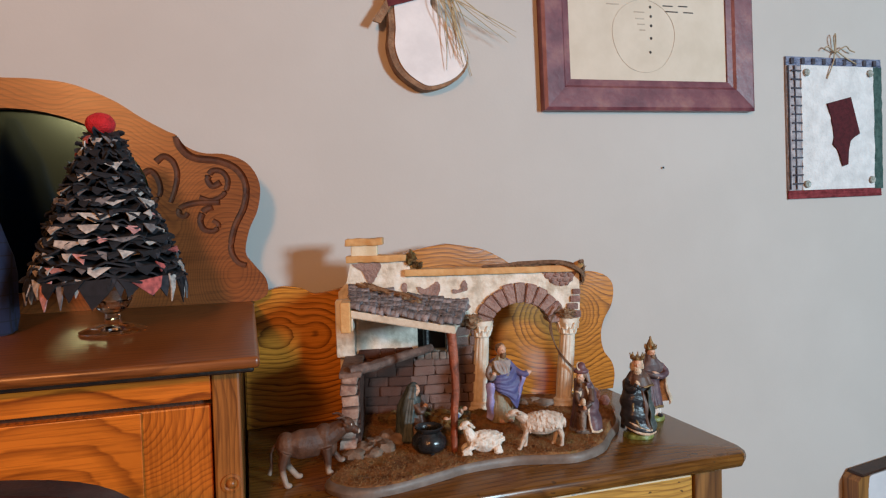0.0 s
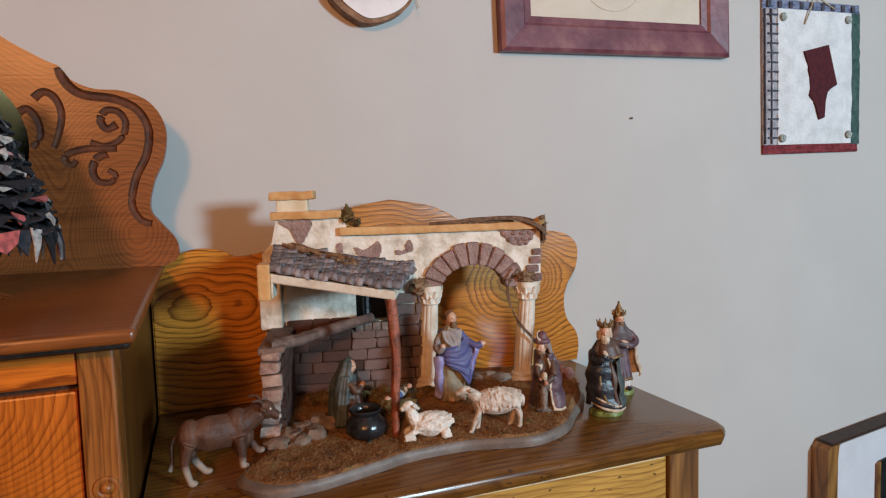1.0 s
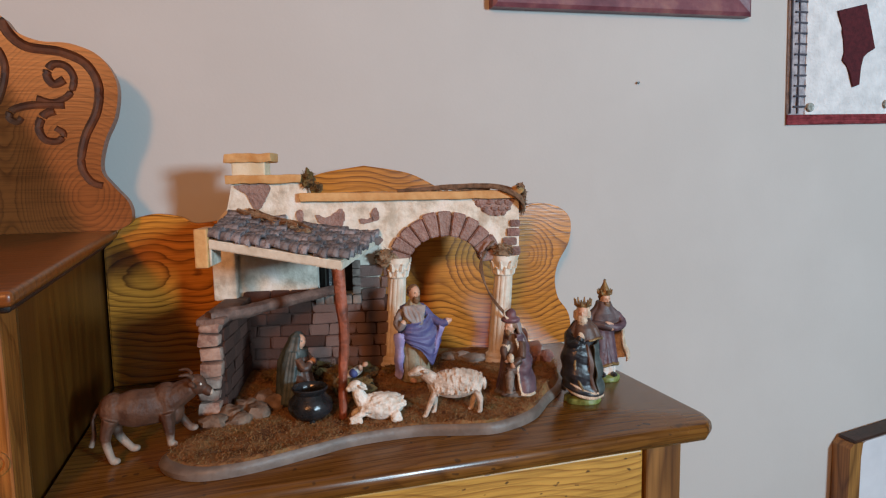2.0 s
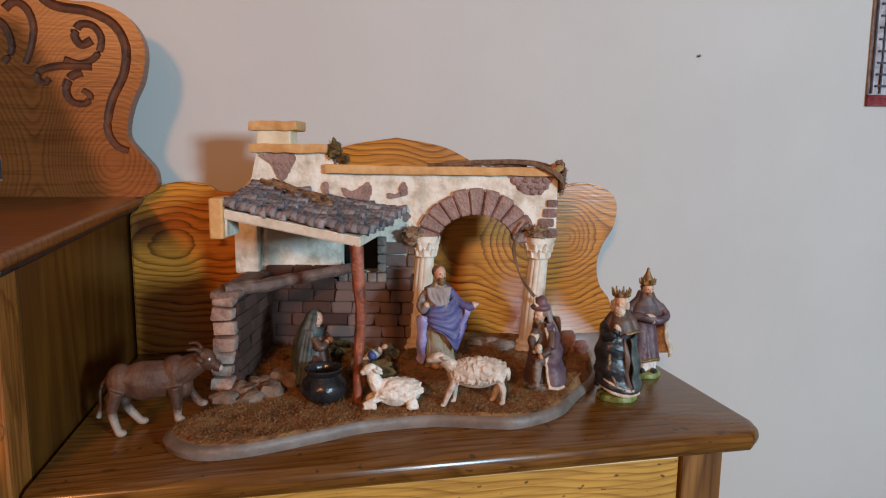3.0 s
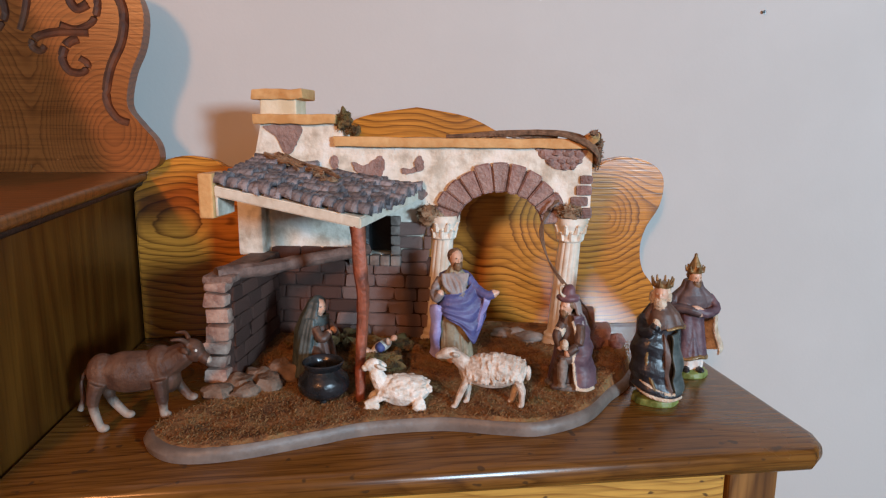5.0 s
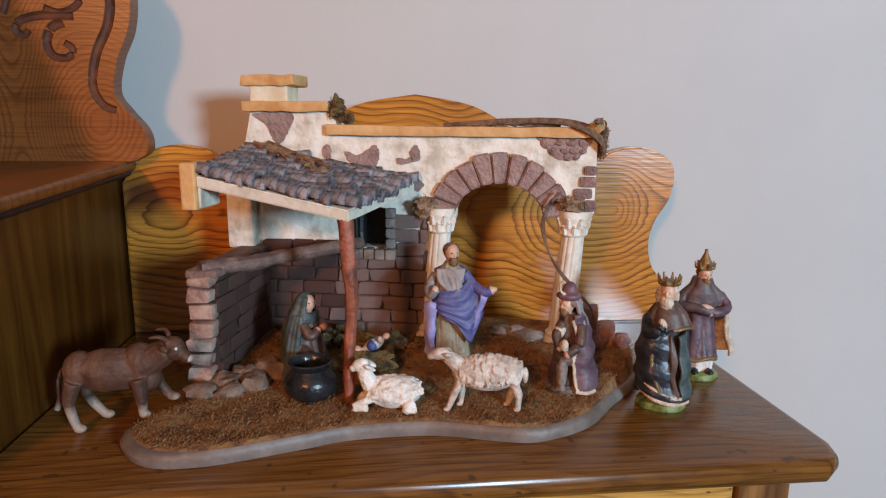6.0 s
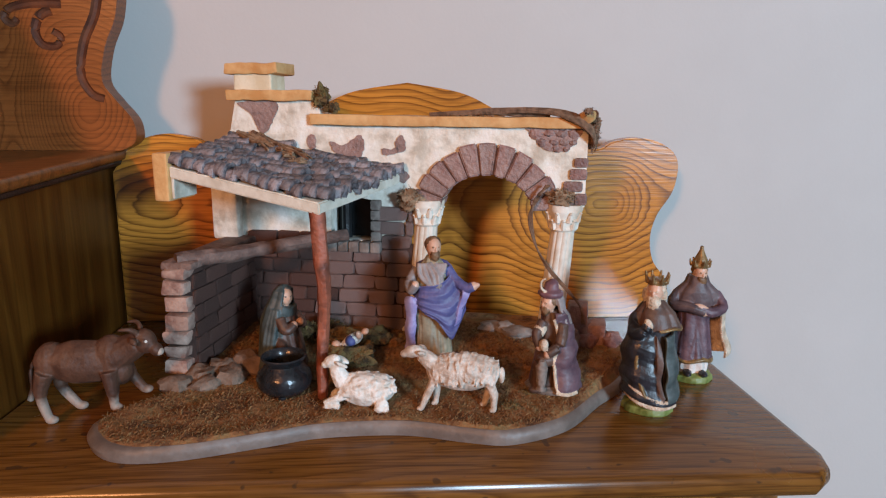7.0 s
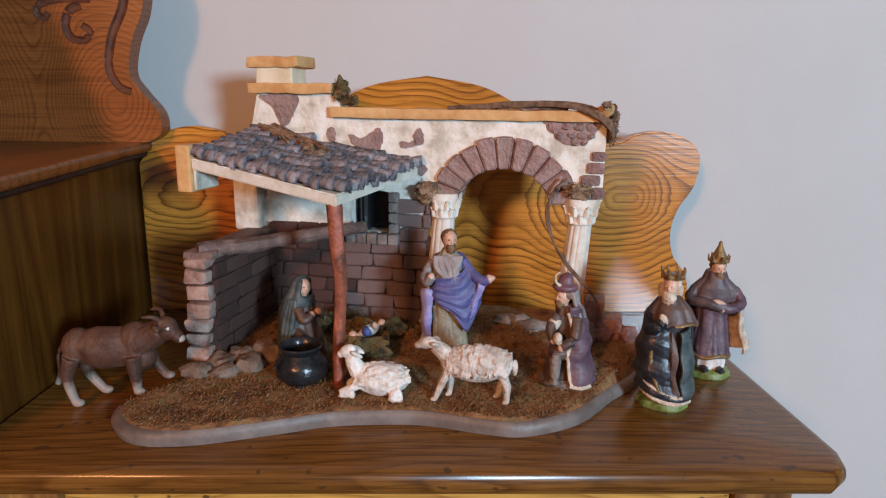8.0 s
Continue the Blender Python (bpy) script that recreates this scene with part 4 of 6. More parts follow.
hat_mauve = mottled("hat_mauve", (0.10, 0.045, 0.06), (0.17, 0.085, 0.10), 60, 0.5, 0.3, 0.002)
robe_brown = mottled("robe_brown", (0.050, 0.026, 0.018), (0.11, 0.06, 0.042), 60, 0.5, 0.3, 0.002, worn=(0.28, 0.18, 0.13))
hair_brown = mottled("hair_brown", (0.085, 0.040, 0.018), (0.21, 0.115, 0.056), 120, 0.5, 0.5, 0.002)
fur_cream = mottled("fur_cream", (0.42, 0.30, 0.20), (0.68, 0.57, 0.44), 120, 0.6, 0.7, 0.003)
gold_paint = mottled("gold_paint", (0.13, 0.075, 0.028), (0.30, 0.19, 0.075), 90, 0.4, 0.4, 0.001, metal=0.25)
green_base = mottled("green_base", (0.075, 0.11, 0.02), (0.20, 0.25, 0.07), 60, 0.45, 0.4, 0.002)
wool_white = mottled("wool_white", (0.56, 0.50, 0.42), (0.78, 0.75, 0.69), 110, 0.5, 0.6, 0.004, fine=2.0)
wool_tan = mottled("wool_tan", (0.42, 0.33, 0.26), (0.66, 0.58, 0.50), 110, 0.5, 0.6, 0.004, fine=2.0)
ox_hide = mottled("ox_hide", (0.050, 0.020, 0.011), (0.105, 0.048, 0.027), 45, 0.62, 0.4, 0.003)
nt = ox_hide.node_tree
old = nt.nodes["Principled BSDF"].inputs["Base Color"].links[0].from_socket
sep = nt.nodes.new("ShaderNodeSeparateXYZ")
nt.links.new(coords(nt), sep.inputs[0])
wob = node(nt, "ShaderNodeTexNoise", Scale=140.0)
nt.links.new(coords(nt), wob.inputs["Vector"])
add = nt.nodes.new("ShaderNodeMath")
add.operation = "MULTIPLY_ADD"
add.inputs[1].default_value = 0.012
nt.links.new(wob.outputs["Fac"], add.inputs[0])
nt.links.new(sep.outputs["Z"], add.inputs[2])
hoof = nt.nodes.new("ShaderNodeMapRange")
hoof.inputs["From Min"].default_value, hoof.inputs["From Max"].default_value = 0.024, 0.031
nt.links.new(add.outputs[0], hoof.inputs["Value"])
eye = nt.nodes.new("ShaderNodeVectorMath")
eye.operation = "DISTANCE"
eye.inputs[1].default_value = (0.0625, -0.0155, 0.0725)
nt.links.new(coords(nt), eye.inputs[0])
near = nt.nodes.new("ShaderNodeMath")
near.operation = "LESS_THAN"
near.inputs[1].default_value = 0.0014
nt.links.new(eye.outputs["Value"], near.inputs[0])
body_col = mixed(nt, (0.30, 0.235, 0.19), old, hoof.outputs[0])
muzzle = nt.nodes.new("ShaderNodeVectorMath")
muzzle.operation = "DISTANCE"
muzzle.inputs[1].default_value = (0.0775, -0.0125, 0.0600)
nt.links.new(coords(nt), muzzle.inputs[0])
lips = calc(nt, "LESS_THAN", muzzle.outputs["Value"], 0.0055)
body_col = mixed(nt, body_col, (0.42, 0.34, 0.28), lips)
nt.links.new(mixed(nt, body_col, (0.6, 0.56, 0.5), near.outputs[0]), nt.nodes["Principled BSDF"].inputs["Base Color"])
iron_black = mottled("iron_black", (0.008, 0.009, 0.010), (0.022, 0.024, 0.028), 50, 0.22, 0.3, 0.002)


def statue(name, bm, mats, m, label, category, group="", melt=0.0009, soften=3):
    """Casts all pieces of a figure into one closed skin, which keeps their paint."""
    bmesh.ops.recalc_face_normals(bm, faces=bm.faces)
    bm.faces.ensure_lookup_table()
    paint = BVHTree.FromBMesh(bm)
    colours = [f.material_index for f in bm.faces]
    ob = part(name, bm, mats, None, "", smooth=True)
    fuse = ob.modifiers.new("fuse", "REMESH")
    fuse.mode, fuse.voxel_size, fuse.use_smooth_shade = "VOXEL", melt, True
    soft = ob.modifiers.new("soft", "SMOOTH")
    soft.factor, soft.iterations = 0.5, soften
    bpy.context.view_layer.update()
    skin_mesh = bpy.data.meshes.new_from_object(ob.evaluated_get(bpy.context.evaluated_depsgraph_get()))
    ob.modifiers.clear()
    ob.data = skin_mesh
    skin_mesh.materials.clear()
    for mat in mats:
        skin_mesh.materials.append(mat)
    if len(mats) > 1:
        for f in skin_mesh.polygons:
            hit = paint.find_nearest(f.center)[2]
            f.material_index = colours[hit] if hit is not None else 0
    ob.matrix_world = m
    return tagged(ob, label, category, group)


def sheet(bm, rows, mat, thick=0.0022, folds=0.0, depth=0.0, slant=0.0, n=5):
    """A hanging cloth through a net of control points, with folds running down it."""
    fine = [smooth_line(r, n) for r in rows]
    cols = [smooth_line(c, n) for c in zip(*fine)]
    nu, nv = len(cols), len(cols[0])
    front, back = [], []
    for i in range(nu):
        fr, ba = [], []
        for j in range(nv):
            du = cols[min(i + 1, nu - 1)][j] - cols[max(i - 1, 0)][j]
            dv = cols[i][min(j + 1, nv - 1)] - cols[i][max(j - 1, 0)]
            nrm = du.cross(dv)
            nrm = nrm.normalized() if nrm.length > 1e-9 else Vector((0, -1, 0))
            wave = depth * math.sin(2 * math.pi * (folds * i / max(nu - 1, 1) + slant * j / max(nv - 1, 1)))
            p = cols[i][j] + nrm * wave
            fr.append(bm.verts.new(p + nrm * thick / 2))
            ba.append(bm.verts.new(p - nrm * thick / 2))
        front.append(fr)
        back.append(ba)
    for net, turn in ((front, 1), (back, -1)):
        for i in range(nu - 1):
            for j in range(nv - 1):
                bm.faces.new([net[i][j], net[i + 1][j], net[i + 1][j + 1], net[i][j + 1]][::turn]).material_index = mat
    ring = [(i, 0) for i in range(nu)] + [(nu - 1, j) for j in range(1, nv)] + [(i, nv - 1) for i in range(nu - 2, -1, -1)] + [(0, j) for j in range(nv - 2, 0, -1)]
    for (i, j), (k, l) in zip(ring, ring[1:] + ring[:1]):
        bm.faces.new((front[i][j], front[k][l], back[k][l], back[i][j])).material_index = mat


def head(bm, at, s, face, skin_i, hair_i, beard_i=None, yaw=0):
    """A small carved head: skull, nose, hair and beard, turned by yaw."""
    b = bmesh.new()
    blob(b, (0, 0, 0), (0.80 * s, 0.90 * s, 1.08 * s), skin_i, u=16, v=12)
    blob(b, (0, -0.88 * s, -0.08 * s), (0.16 * s, 0.22 * s, 0.30 * s), skin_i, u=8, v=6)
    for k in (-1, 1):
        blob(b, (0.32 * k * s, -0.80 * s, 0.16 * s), (0.13 * s, 0.10 * s, 0.08 * s), hair_i, u=6, v=5)
    blob(b, (0, 0.34 * s, 0.28 * s), (0.94 * s, 0.86 * s, 0.98 * s), hair_i, u=14, v=10, rough=0.25, seed=s * 900)
    if beard_i is not None:
        blob(b, (0, -0.58 * s, -0.75 * s), (0.58 * s, 0.48 * s, 0.62 * s), beard_i, u=10, v=8, rough=0.4, seed=3)
    b.transform(Matrix.Translation(at) @ pose(0, 0, 0, 0, 0, yaw))
    me = bpy.data.meshes.new("head_tmp")
    b.to_mesh(me)
    b.free()
    bm.from_mesh(me)
    bpy.data.meshes.remove(me)


def arm(bm, pts, r, sleeve, hand):
    line = smooth_line(pts, 4)
    tube(bm, line, r, r * 0.85, 9, 0.12, mat=sleeve)
    blob(bm, line[-1], (r * 0.75, r * 0.75, r * 0.85), hand, u=8, v=6)


def crown(bm, x, y, z, r, h, mat, points=7):
    """A solid band with knobbed points round a cap."""
    loft(bm, [(x, y, z, r, r), (x, y, z + h * 0.30, r * 1.06, r * 1.06), (x, y, z + h * 0.42, r * 0.9, r * 0.9), (x, y, z + h * 0.55, r * 0.5, r * 0.5)], 20, mat)
    for k in range(points):
        a = 2 * math.pi * k / points + 0.3
        c, d = math.cos(a), math.sin(a)
        tube(bm, [(x + r * c, y + r * d, z + h * 0.1), (x + r * 1.12 * c, y + r * 1.12 * d, z + h * 0.5), (x + r * 1.22 * c, y + r * 1.22 * d, z + h * 0.88)], 0.0022, 0.0011, 7, mat=mat)
        blob(bm, (x + r * 1.22 * c, y + r * 1.22 * d, z + h * 0.95), (0.0014,) * 3, mat, u=6, v=5)


def cloak(bm, spine, widths, a0, a1, mat, folds=5, depth=0.10, thick=0.0016):
    """An open sheet of cloth hung round the back of a figure, from angle a0 to a1."""
    n, rings = 44, []
    raw = [(*p, *w) for p, w in zip(spine, widths)]
    fine = []
    for a, b in zip(raw, raw[1:]):
        fine += [tuple(p + (q - p) * k / 3 for p, q in zip(a, b)) for k in range(3)]
    for x, y, z, rx, ry in fine + [raw[-1]]:
        ring = []
        for k in range(n + 1):
            a = radians(a0 + (a1 - a0) * k / n)
            f = 1 + 1.5 * depth * (1.6 * abs(math.sin(folds * a / 2 + z * 18)) - 0.9)
            ring.append((Vector((x + rx * f * math.cos(a), y + ry * f * math.sin(a), z)), Vector((math.cos(a), math.sin(a), 0))))
        rings.append(ring)
    outs = [[bm.verts.new(p) for p, _ in ring] for ring in rings]
    ins = [[bm.verts.new(p - d * thick) for p, d in ring] for ring in rings]
    for a, b in zip(outs, outs[1:]):
        for k in range(n):
            bm.faces.new((a[k], a[k + 1], b[k + 1], b[k])).material_index = mat
    for a, b in zip(ins, ins[1:]):
        for k in range(n):
            bm.faces.new((a[k + 1], a[k], b[k], b[k + 1])).material_index = mat
    for j in range(len(rings) - 1):
        bm.faces.new((outs[j][0], outs[j + 1][0], ins[j + 1][0], ins[j][0])).material_index = mat
        bm.faces.new((outs[j][n], ins[j][n], ins[j + 1][n], outs[j + 1][n])).material_index = mat
    for k in range(n):
        bm.faces.new((outs[0][k], ins[0][k], ins[0][k + 1], outs[0][k + 1])).material_index = mat
        bm.faces.new((outs[-1][k], outs[-1][k + 1], ins[-1][k + 1], ins[-1][k])).material_index = mat


def drape(bm, rings, n, mats, seed, a0=0, a1=360, r=0.0024):
    """Fold ridges swept down a robe whose rings are given as in loft."""
    rnd = random.Random(seed)
    z0, z1 = rings[0][2], rings[-1][2]

    def at(z, a, off):
        for p, q in zip(rings, rings[1:]):
            if p[2] <= z <= q[2]:
                k = (z - p[2]) / max(q[2] - p[2], 1e-6)
                x, y, _, rx, ry = (s + (t - s) * k for s, t in zip(p, q))
                return Vector((x + (rx - off) * math.cos(a), y + (ry - off) * math.sin(a), z))
        return Vector((rings[-1][0], rings[-1][1], z))

    for k in range(n):
        a = radians(a0 + (a1 - a0) * (k + rnd.random()) / n)
        top = z0 + (z1 - z0) * rnd.uniform(0.45, 0.95)
        low = z0 + (z1 - z0) * rnd.uniform(0.0, 0.15)
        sway = rnd.uniform(-0.45, 0.45)
        w = r * rnd.uniform(0.9, 1.5)
        pts = [at(low + (top - low) * j / 7, a + sway * (j / 7) ** 1.4, w * (0.55 + 0.5 * (j / 7))) for j in range(8)]
        tube(bm, pts, w, w * 0.75, 10, 0.05, mat=mats[rnd.randrange(len(mats))])


def bed(x, y):
    """World height of the mossy bed at a world place."""
    p = SI @ Vector((x, y, TABLE))
    return TABLE + ground(p.x, p.y)


# standing bearded figure in a blue cloak
bm = bmesh.new()
loft(bm, [(0.002, 0, 0.0, .019, .014), (0.002, 0, 0.006, .018, .0135), (0.001, 0, 0.03, .0165, .012), (0, 0, 0.055, .0165, .0115), (0, 0, 0.078, .0170, .0110), (0, 0, 0.092, .0160, .0100), (0, 0, 0.100, .009, .008), (0, 0, 0.106, .0055, .0055)], 30, 1, 9, 0.12)
drape(bm, [(0.002, 0, 0.0, .0195, .0145), (0.001, 0, 0.03, .017, .0125), (0, 0, 0.06, .017, .012)], 14, [1], 31, 180, 360)
# shawl crossing the chest in three folds
for k in range(4):
    tube(bm, smooth_line([(-0.0135 + 0.0035 * k, -0.007, 0.0985), (-0.013 + 0.006 * k, -0.0125 - 0.0004 * k, 0.088), (-0.003 + 0.003 * k, -0.0150, 0.079 - 0.001 * k), (0.010, -0.012, 0.083 + 0.002 * k)], 5), 0.0026, 0.0018, 8, mat=4)
    tube(bm, smooth_line([(0.0125 - 0.003 * k, -0.007, 0.0985), (0.009 - 0.002 * k, -0.0125, 0.088), (-0.002, -0.0145, 0.080)], 5), 0.0025, 0.0018, 8, mat=4)
# blue mantle: from the far shoulder round the front, its corner falling low
sheet(bm, [[(-0.0185, 0.002, 0.073), (-0.018, 0.002, 0.064), (-0.017, 0.002, 0.060), (-0.016, 0.0, 0.056)],
           [(-0.012, -0.0125, 0.077), (-0.013, -0.0150, 0.064), (-0.012, -0.0165, 0.056), (-0.008, -0.0165, 0.051)],
           [(0.002, -0.0155, 0.078), (0.001, -0.0185, 0.060), (0.003, -0.0200, 0.048), (0.006, -0.0195, 0.041)],
           [(0.013, -0.0110, 0.083), (0.014, -0.0170, 0.060), (0.016, -0.0190, 0.038), (0.018, -0.0175, 0.022)],
           [(0.019, -0.0030, 0.092), (0.024, -0.0120, 0.066), (0.024, -0.0140, 0.044), (0.024, -0.0110, 0.028)],
           [(0.016, 0.0070, 0.098), (0.030, -0.0080, 0.072), (0.034, -0.0100, 0.058), (0.030, -0.0060, 0.046)]], 0, 0.0028, 4.2, 0.0013, 0.8)
sheet(bm, [[(-0.016, 0.008, 0.096), (-0.018, 0.013, 0.060), (-0.016, 0.013, 0.020)], [(0.0, 0.011, 0.101), (0.0, 0.016, 0.060), (0.0, 0.016, 0.016)], [(0.016, 0.007, 0.098), (0.020, 0.012, 0.060), (0.020, 0.011, 0.022)]], 0, 0.003, 3.0, 0.001)
sheet(bm, [[(0.030, -0.014, 0.075), (0.026, -0.016, 0.056), (0.021, -0.016, 0.036)], [(0.038, -0.013, 0.073), (0.032, -0.013, 0.056), (0.025, -0.012, 0.038)]], 5, 0.003, 1.5, 0.0012)
# lilac end hanging from the bent arm
sheet(bm, [[(-0.026, -0.004, 0.064), (-0.027, -0.006, 0.048), (-0.026, -0.004, 0.028), (-0.028, -0.006, 0.010)], [(-0.021, -0.011, 0.066), (-0.021, -0.012, 0.048), (-0.022, -0.011, 0.030), (-0.021, -0.012, 0.006)], [(-0.016, -0.010, 0.062), (-0.016, -0.011, 0.046), (-0.017, -0.010, 0.034), (-0.017, -0.010, 0.016)]], 5, 0.003, 2.0, 0.0016)
arm(bm, [(0.014, 0, 0.092), (0.024, -0.006, 0.080), (0.034, -0.013, 0.075), (0.0405, -0.015, 0.077)], 0.0058, 0, 2)
blob(bm, (0.043, -0.016, 0.078), (0.0042, 0.0030, 0.0028), 2, rot=(0, -20, 0))
arm(bm, [(-0.015, 0, 0.092), (-0.0235, -0.006, 0.079), (-0.0215, -0.014, 0.073), (-0.0175, -0.016, 0.079)], 0.0054, 4, 2)
head(bm, (0.001, -0.002, 0.1140), 0.0092, 0, 2, 3, 3, 16)
for k in (-1, 1):
    blob(bm, (0.008 * k + 0.003, -0.013, 0.003), (0.0042, 0.008, 0.003), 2, u=8, v=6)
statue("standing_figure", bm, [robe_blue, robe_olive, skin, hair_brown, robe_grey, robe_lilac], pose(0.374, 0.935, bed(0.374, 0.935) - 0.001), "standing bearded resin figure in a blue cloak on the moss", "figurine", "crib figures", 0.0008)

# kneeling veiled figure facing the manger
bm = bmesh.new()
body = [(0, 0, 0, .020, .021), (0, 0, 0.008, .0185, .0195), (0.002, 0, 0.022, .0155, .0160), (0.001, 0, 0.038, .0125, .0130), (-0.001, 0, 0.052, .0115, .0120), (0, 0, 0.060, .006, .006)]
loft(bm, body, 26, 1, 8, 0.10)
drape(bm, body[:5], 14, [1], 41, -80, 70, 0.0022)
# shawl over head and back, its two ends down the front
cloak(bm, [(-0.003, 0.002, 0.001), (-0.004, 0.002, 0.025), (-0.004, 0.001, 0.045), (-0.002, 0, 0.058), (0.0, 0, 0.066), (0.002, 0, 0.0730), (0.002, 0, 0.0775)], [(.021, .022), (.0185, .0195), (.0165, .0175), (.0125, .0135), (.0098, .0105), (.0085, .0092), (.0030, .0035)], 58, 312, 0, 6, 0.07, 0.0026)
for k in range(3):
    tube(bm, smooth_line([(0.006, -0.0095, 0.0595 - 0.002 * k), (0.0095, -0.003, 0.0565 - 0.002 * k), (0.0085, 0.007, 0.0585 - 0.002 * k)], 4), 0.0026, 0.0022, 8, mat=0)
    tube(bm, smooth_line([(0.004 - 0.003 * k, -0.012, 0.058), (0.003 - 0.004 * k, -0.0165, 0.040), (0.001 - 0.004 * k, -0.019, 0.020), (0.001 - 0.005 * k, -0.021, 0.003)], 5), 0.0024, 0.0030, 8, mat=0)
head(bm, (0.0045, -0.001, 0.0675), 0.0074, 0, 2, 0, None, 62)
arm(bm, [(0.006, -0.012, 0.050), (0.0135, -0.0145, 0.041), (0.0175, -0.008, 0.045)], 0.0046, 1, 2)
arm(bm, [(0.006, 0.010, 0.050), (0.015, 0.008, 0.042), (0.018, 0.0, 0.046)], 0.0044, 1, 2)
arm(bm, [(0.005, -0.012, 0.030), (0.012, -0.017, 0.024), (0.0175, -0.016, 0.022)], 0.0046, 1, 2)
statue("kneeling_figure", bm, [robe_teal, robe_brown, skin], pose(0.225, 0.924, bed(0.225, 0.924) - 0.001, 0, 0, -26) @ Matrix.Scale(1.12, 4), "kneeling veiled resin figure in grey green by the manger", "figurine", "crib figures", 0.0008)

# swaddled infant in a straw manger
manger = thing("manger", pose(0.290, 0.925, bed(0.290, 0.925)), "small mossy straw manger holding a swaddled resin doll", "manger")
bm = bmesh.new()
loft(bm, [(0, 0, -0.002, .020, .014), (0, 0, 0.010, .023, .016), (0, 0, 0.020, .024, .017), (0, 0, 0.022, .021, .014), (0, 0, 0.015, .016, .010)], 22, 0, 11, 0.08)
part("trough", bm, moss_mat, manger, smooth=True)
bm = bmesh.new()
rnd2 = random.Random(8)
for _ in range(260):
    a, k = rnd2.uniform(0, 6.28), rnd2.uniform(0.5, 1.1)
    p = Vector((0.023 * k * math.cos(a), 0.017 * k * math.sin(a), 0.018 + rnd2.uniform(-0.010, 0.003)))
    d = Vector((rnd2.gauss(0, 1), rnd2.gauss(0, 1), rnd2.gauss(0.2, 0.6))).normalized() * rnd2.uniform(0.004, 0.009)
    e = d.cross(Vector((0.3, 0.5, 0.8))).normalized() * 0.0006
    bm.faces.new([bm.verts.new(p - e), bm.verts.new(p + e), bm.verts.new(p + d)])
tagged(part("straw_tuft", bm, straw, manger), "dry straw", kind="stuff")
bm = bmesh.new()
blob(bm, (0.004, 0.0, 0.0), (0.013, 0.0065, 0.006), 0, rot=(0, -14, 0), rough=0.15)
blob(bm, (0.002, -0.003, 0.001), (0.0055, 0.0060, 0.0058), 1, rot=(0, -14, 0))
blob(bm, (-0.014, 0, -0.001), (0.0052, 0.005, 0.0052), 2)
blob(bm, (0.019, -0.002, 0.006), (0.004, 0.004, 0.003), 2)
blob(bm, (0.012, -0.005, 0.006), (0.003, 0.003, 0.005), 2)
statue("swaddled_doll", bm, [wool_white, robe_blue, skin], pose(0.290, 0.922, bed(0.290, 0.925) + 0.025, 18, -18, 0), "tiny resin doll in white and blue cloth on straw", "figurine", "crib figures", 0.0006, 2)

# kneeling king with hat and gift
bm = bmesh.new()
loft(bm, [(0.003, 0, 0, .025, .019), (0.003, 0, 0.004, .025, .019), (0.003, 0, 0.006, .020, .0155)], 24, 7, 6, 0.06)
trunk = [(0.003, 0, 0.003, .021, .0165), (0.004, 0, 0.03, .0155, .0135), (0.003, 0, 0.05, .0125, .012), (0.002, 0, 0.066, .0120, .0115), (0, 0, 0.077, .006, .006)]
loft(bm, trunk, 26, 1, 8, 0.10)
drape(bm, trunk[:4], 10, [1], 51, 180, 300, 0.0022)
# raised knee
tube(bm, smooth_line([(0.004, -0.008, 0.030), (-0.006, -0.014, 0.034), (-0.013, -0.015, 0.028), (-0.013, -0.014, 0.006)], 5), 0.0078, 0.0062, 10, mat=1)
blob(bm, (-0.016, -0.016, 0.005), (0.0065, 0.0042, 0.0034), 1)
# mauve mantle: back and two long swinging fronts edged with fur
cloak(bm, [(0.007, 0.003, 0.003), (0.006, 0.002, 0.03), (0.005, 0.001, 0.055), (0.003, 0, 0.072), (0.001, 0, 0.082)], [(.0245, .020), (.0195, .017), (.0165, .0150), (.0135, .0125), (.0085, .0085)], -55, 165, 0, 6, 0.10, 0.0026)
sheet(bm, [[(0.000, -0.0110, 0.077), (0.004, -0.0140, 0.055), (0.001, -0.0175, 0.032), (0.003, -0.0200, 0.004)],
           [(0.006, -0.0110, 0.077), (0.010, -0.0150, 0.055), (0.010, -0.0190, 0.032), (0.012, -0.0230, 0.002)],
           [(0.011, -0.0080, 0.074), (0.017, -0.0110, 0.055), (0.019, -0.0140, 0.032), (0.023, -0.0170, 0.002)],
           [(0.013, -0.0020, 0.072), (0.021, -0.0040, 0.055), (0.024, -0.0060, 0.032), (0.029, -0.0080, 0.003)]], 0, 0.0028, 3.4, 0.0015, 0.5)
tube(bm, smooth_line([(-0.001, -0.0130, 0.072), (0.003, -0.0155, 0.055), (0.000, -0.0190, 0.032), (0.002, -0.0215, 0.010), (0.006, -0.024, 0.003)], 5), 0.0013, 0.0016, 7, mat=5)
tube(bm, smooth_line([(0.002, -0.0225, 0.004), (0.012, -0.0245, 0.003), (0.023, -0.0185, 0.003)], 5), 0.0018, 0.0018, 7, mat=5)
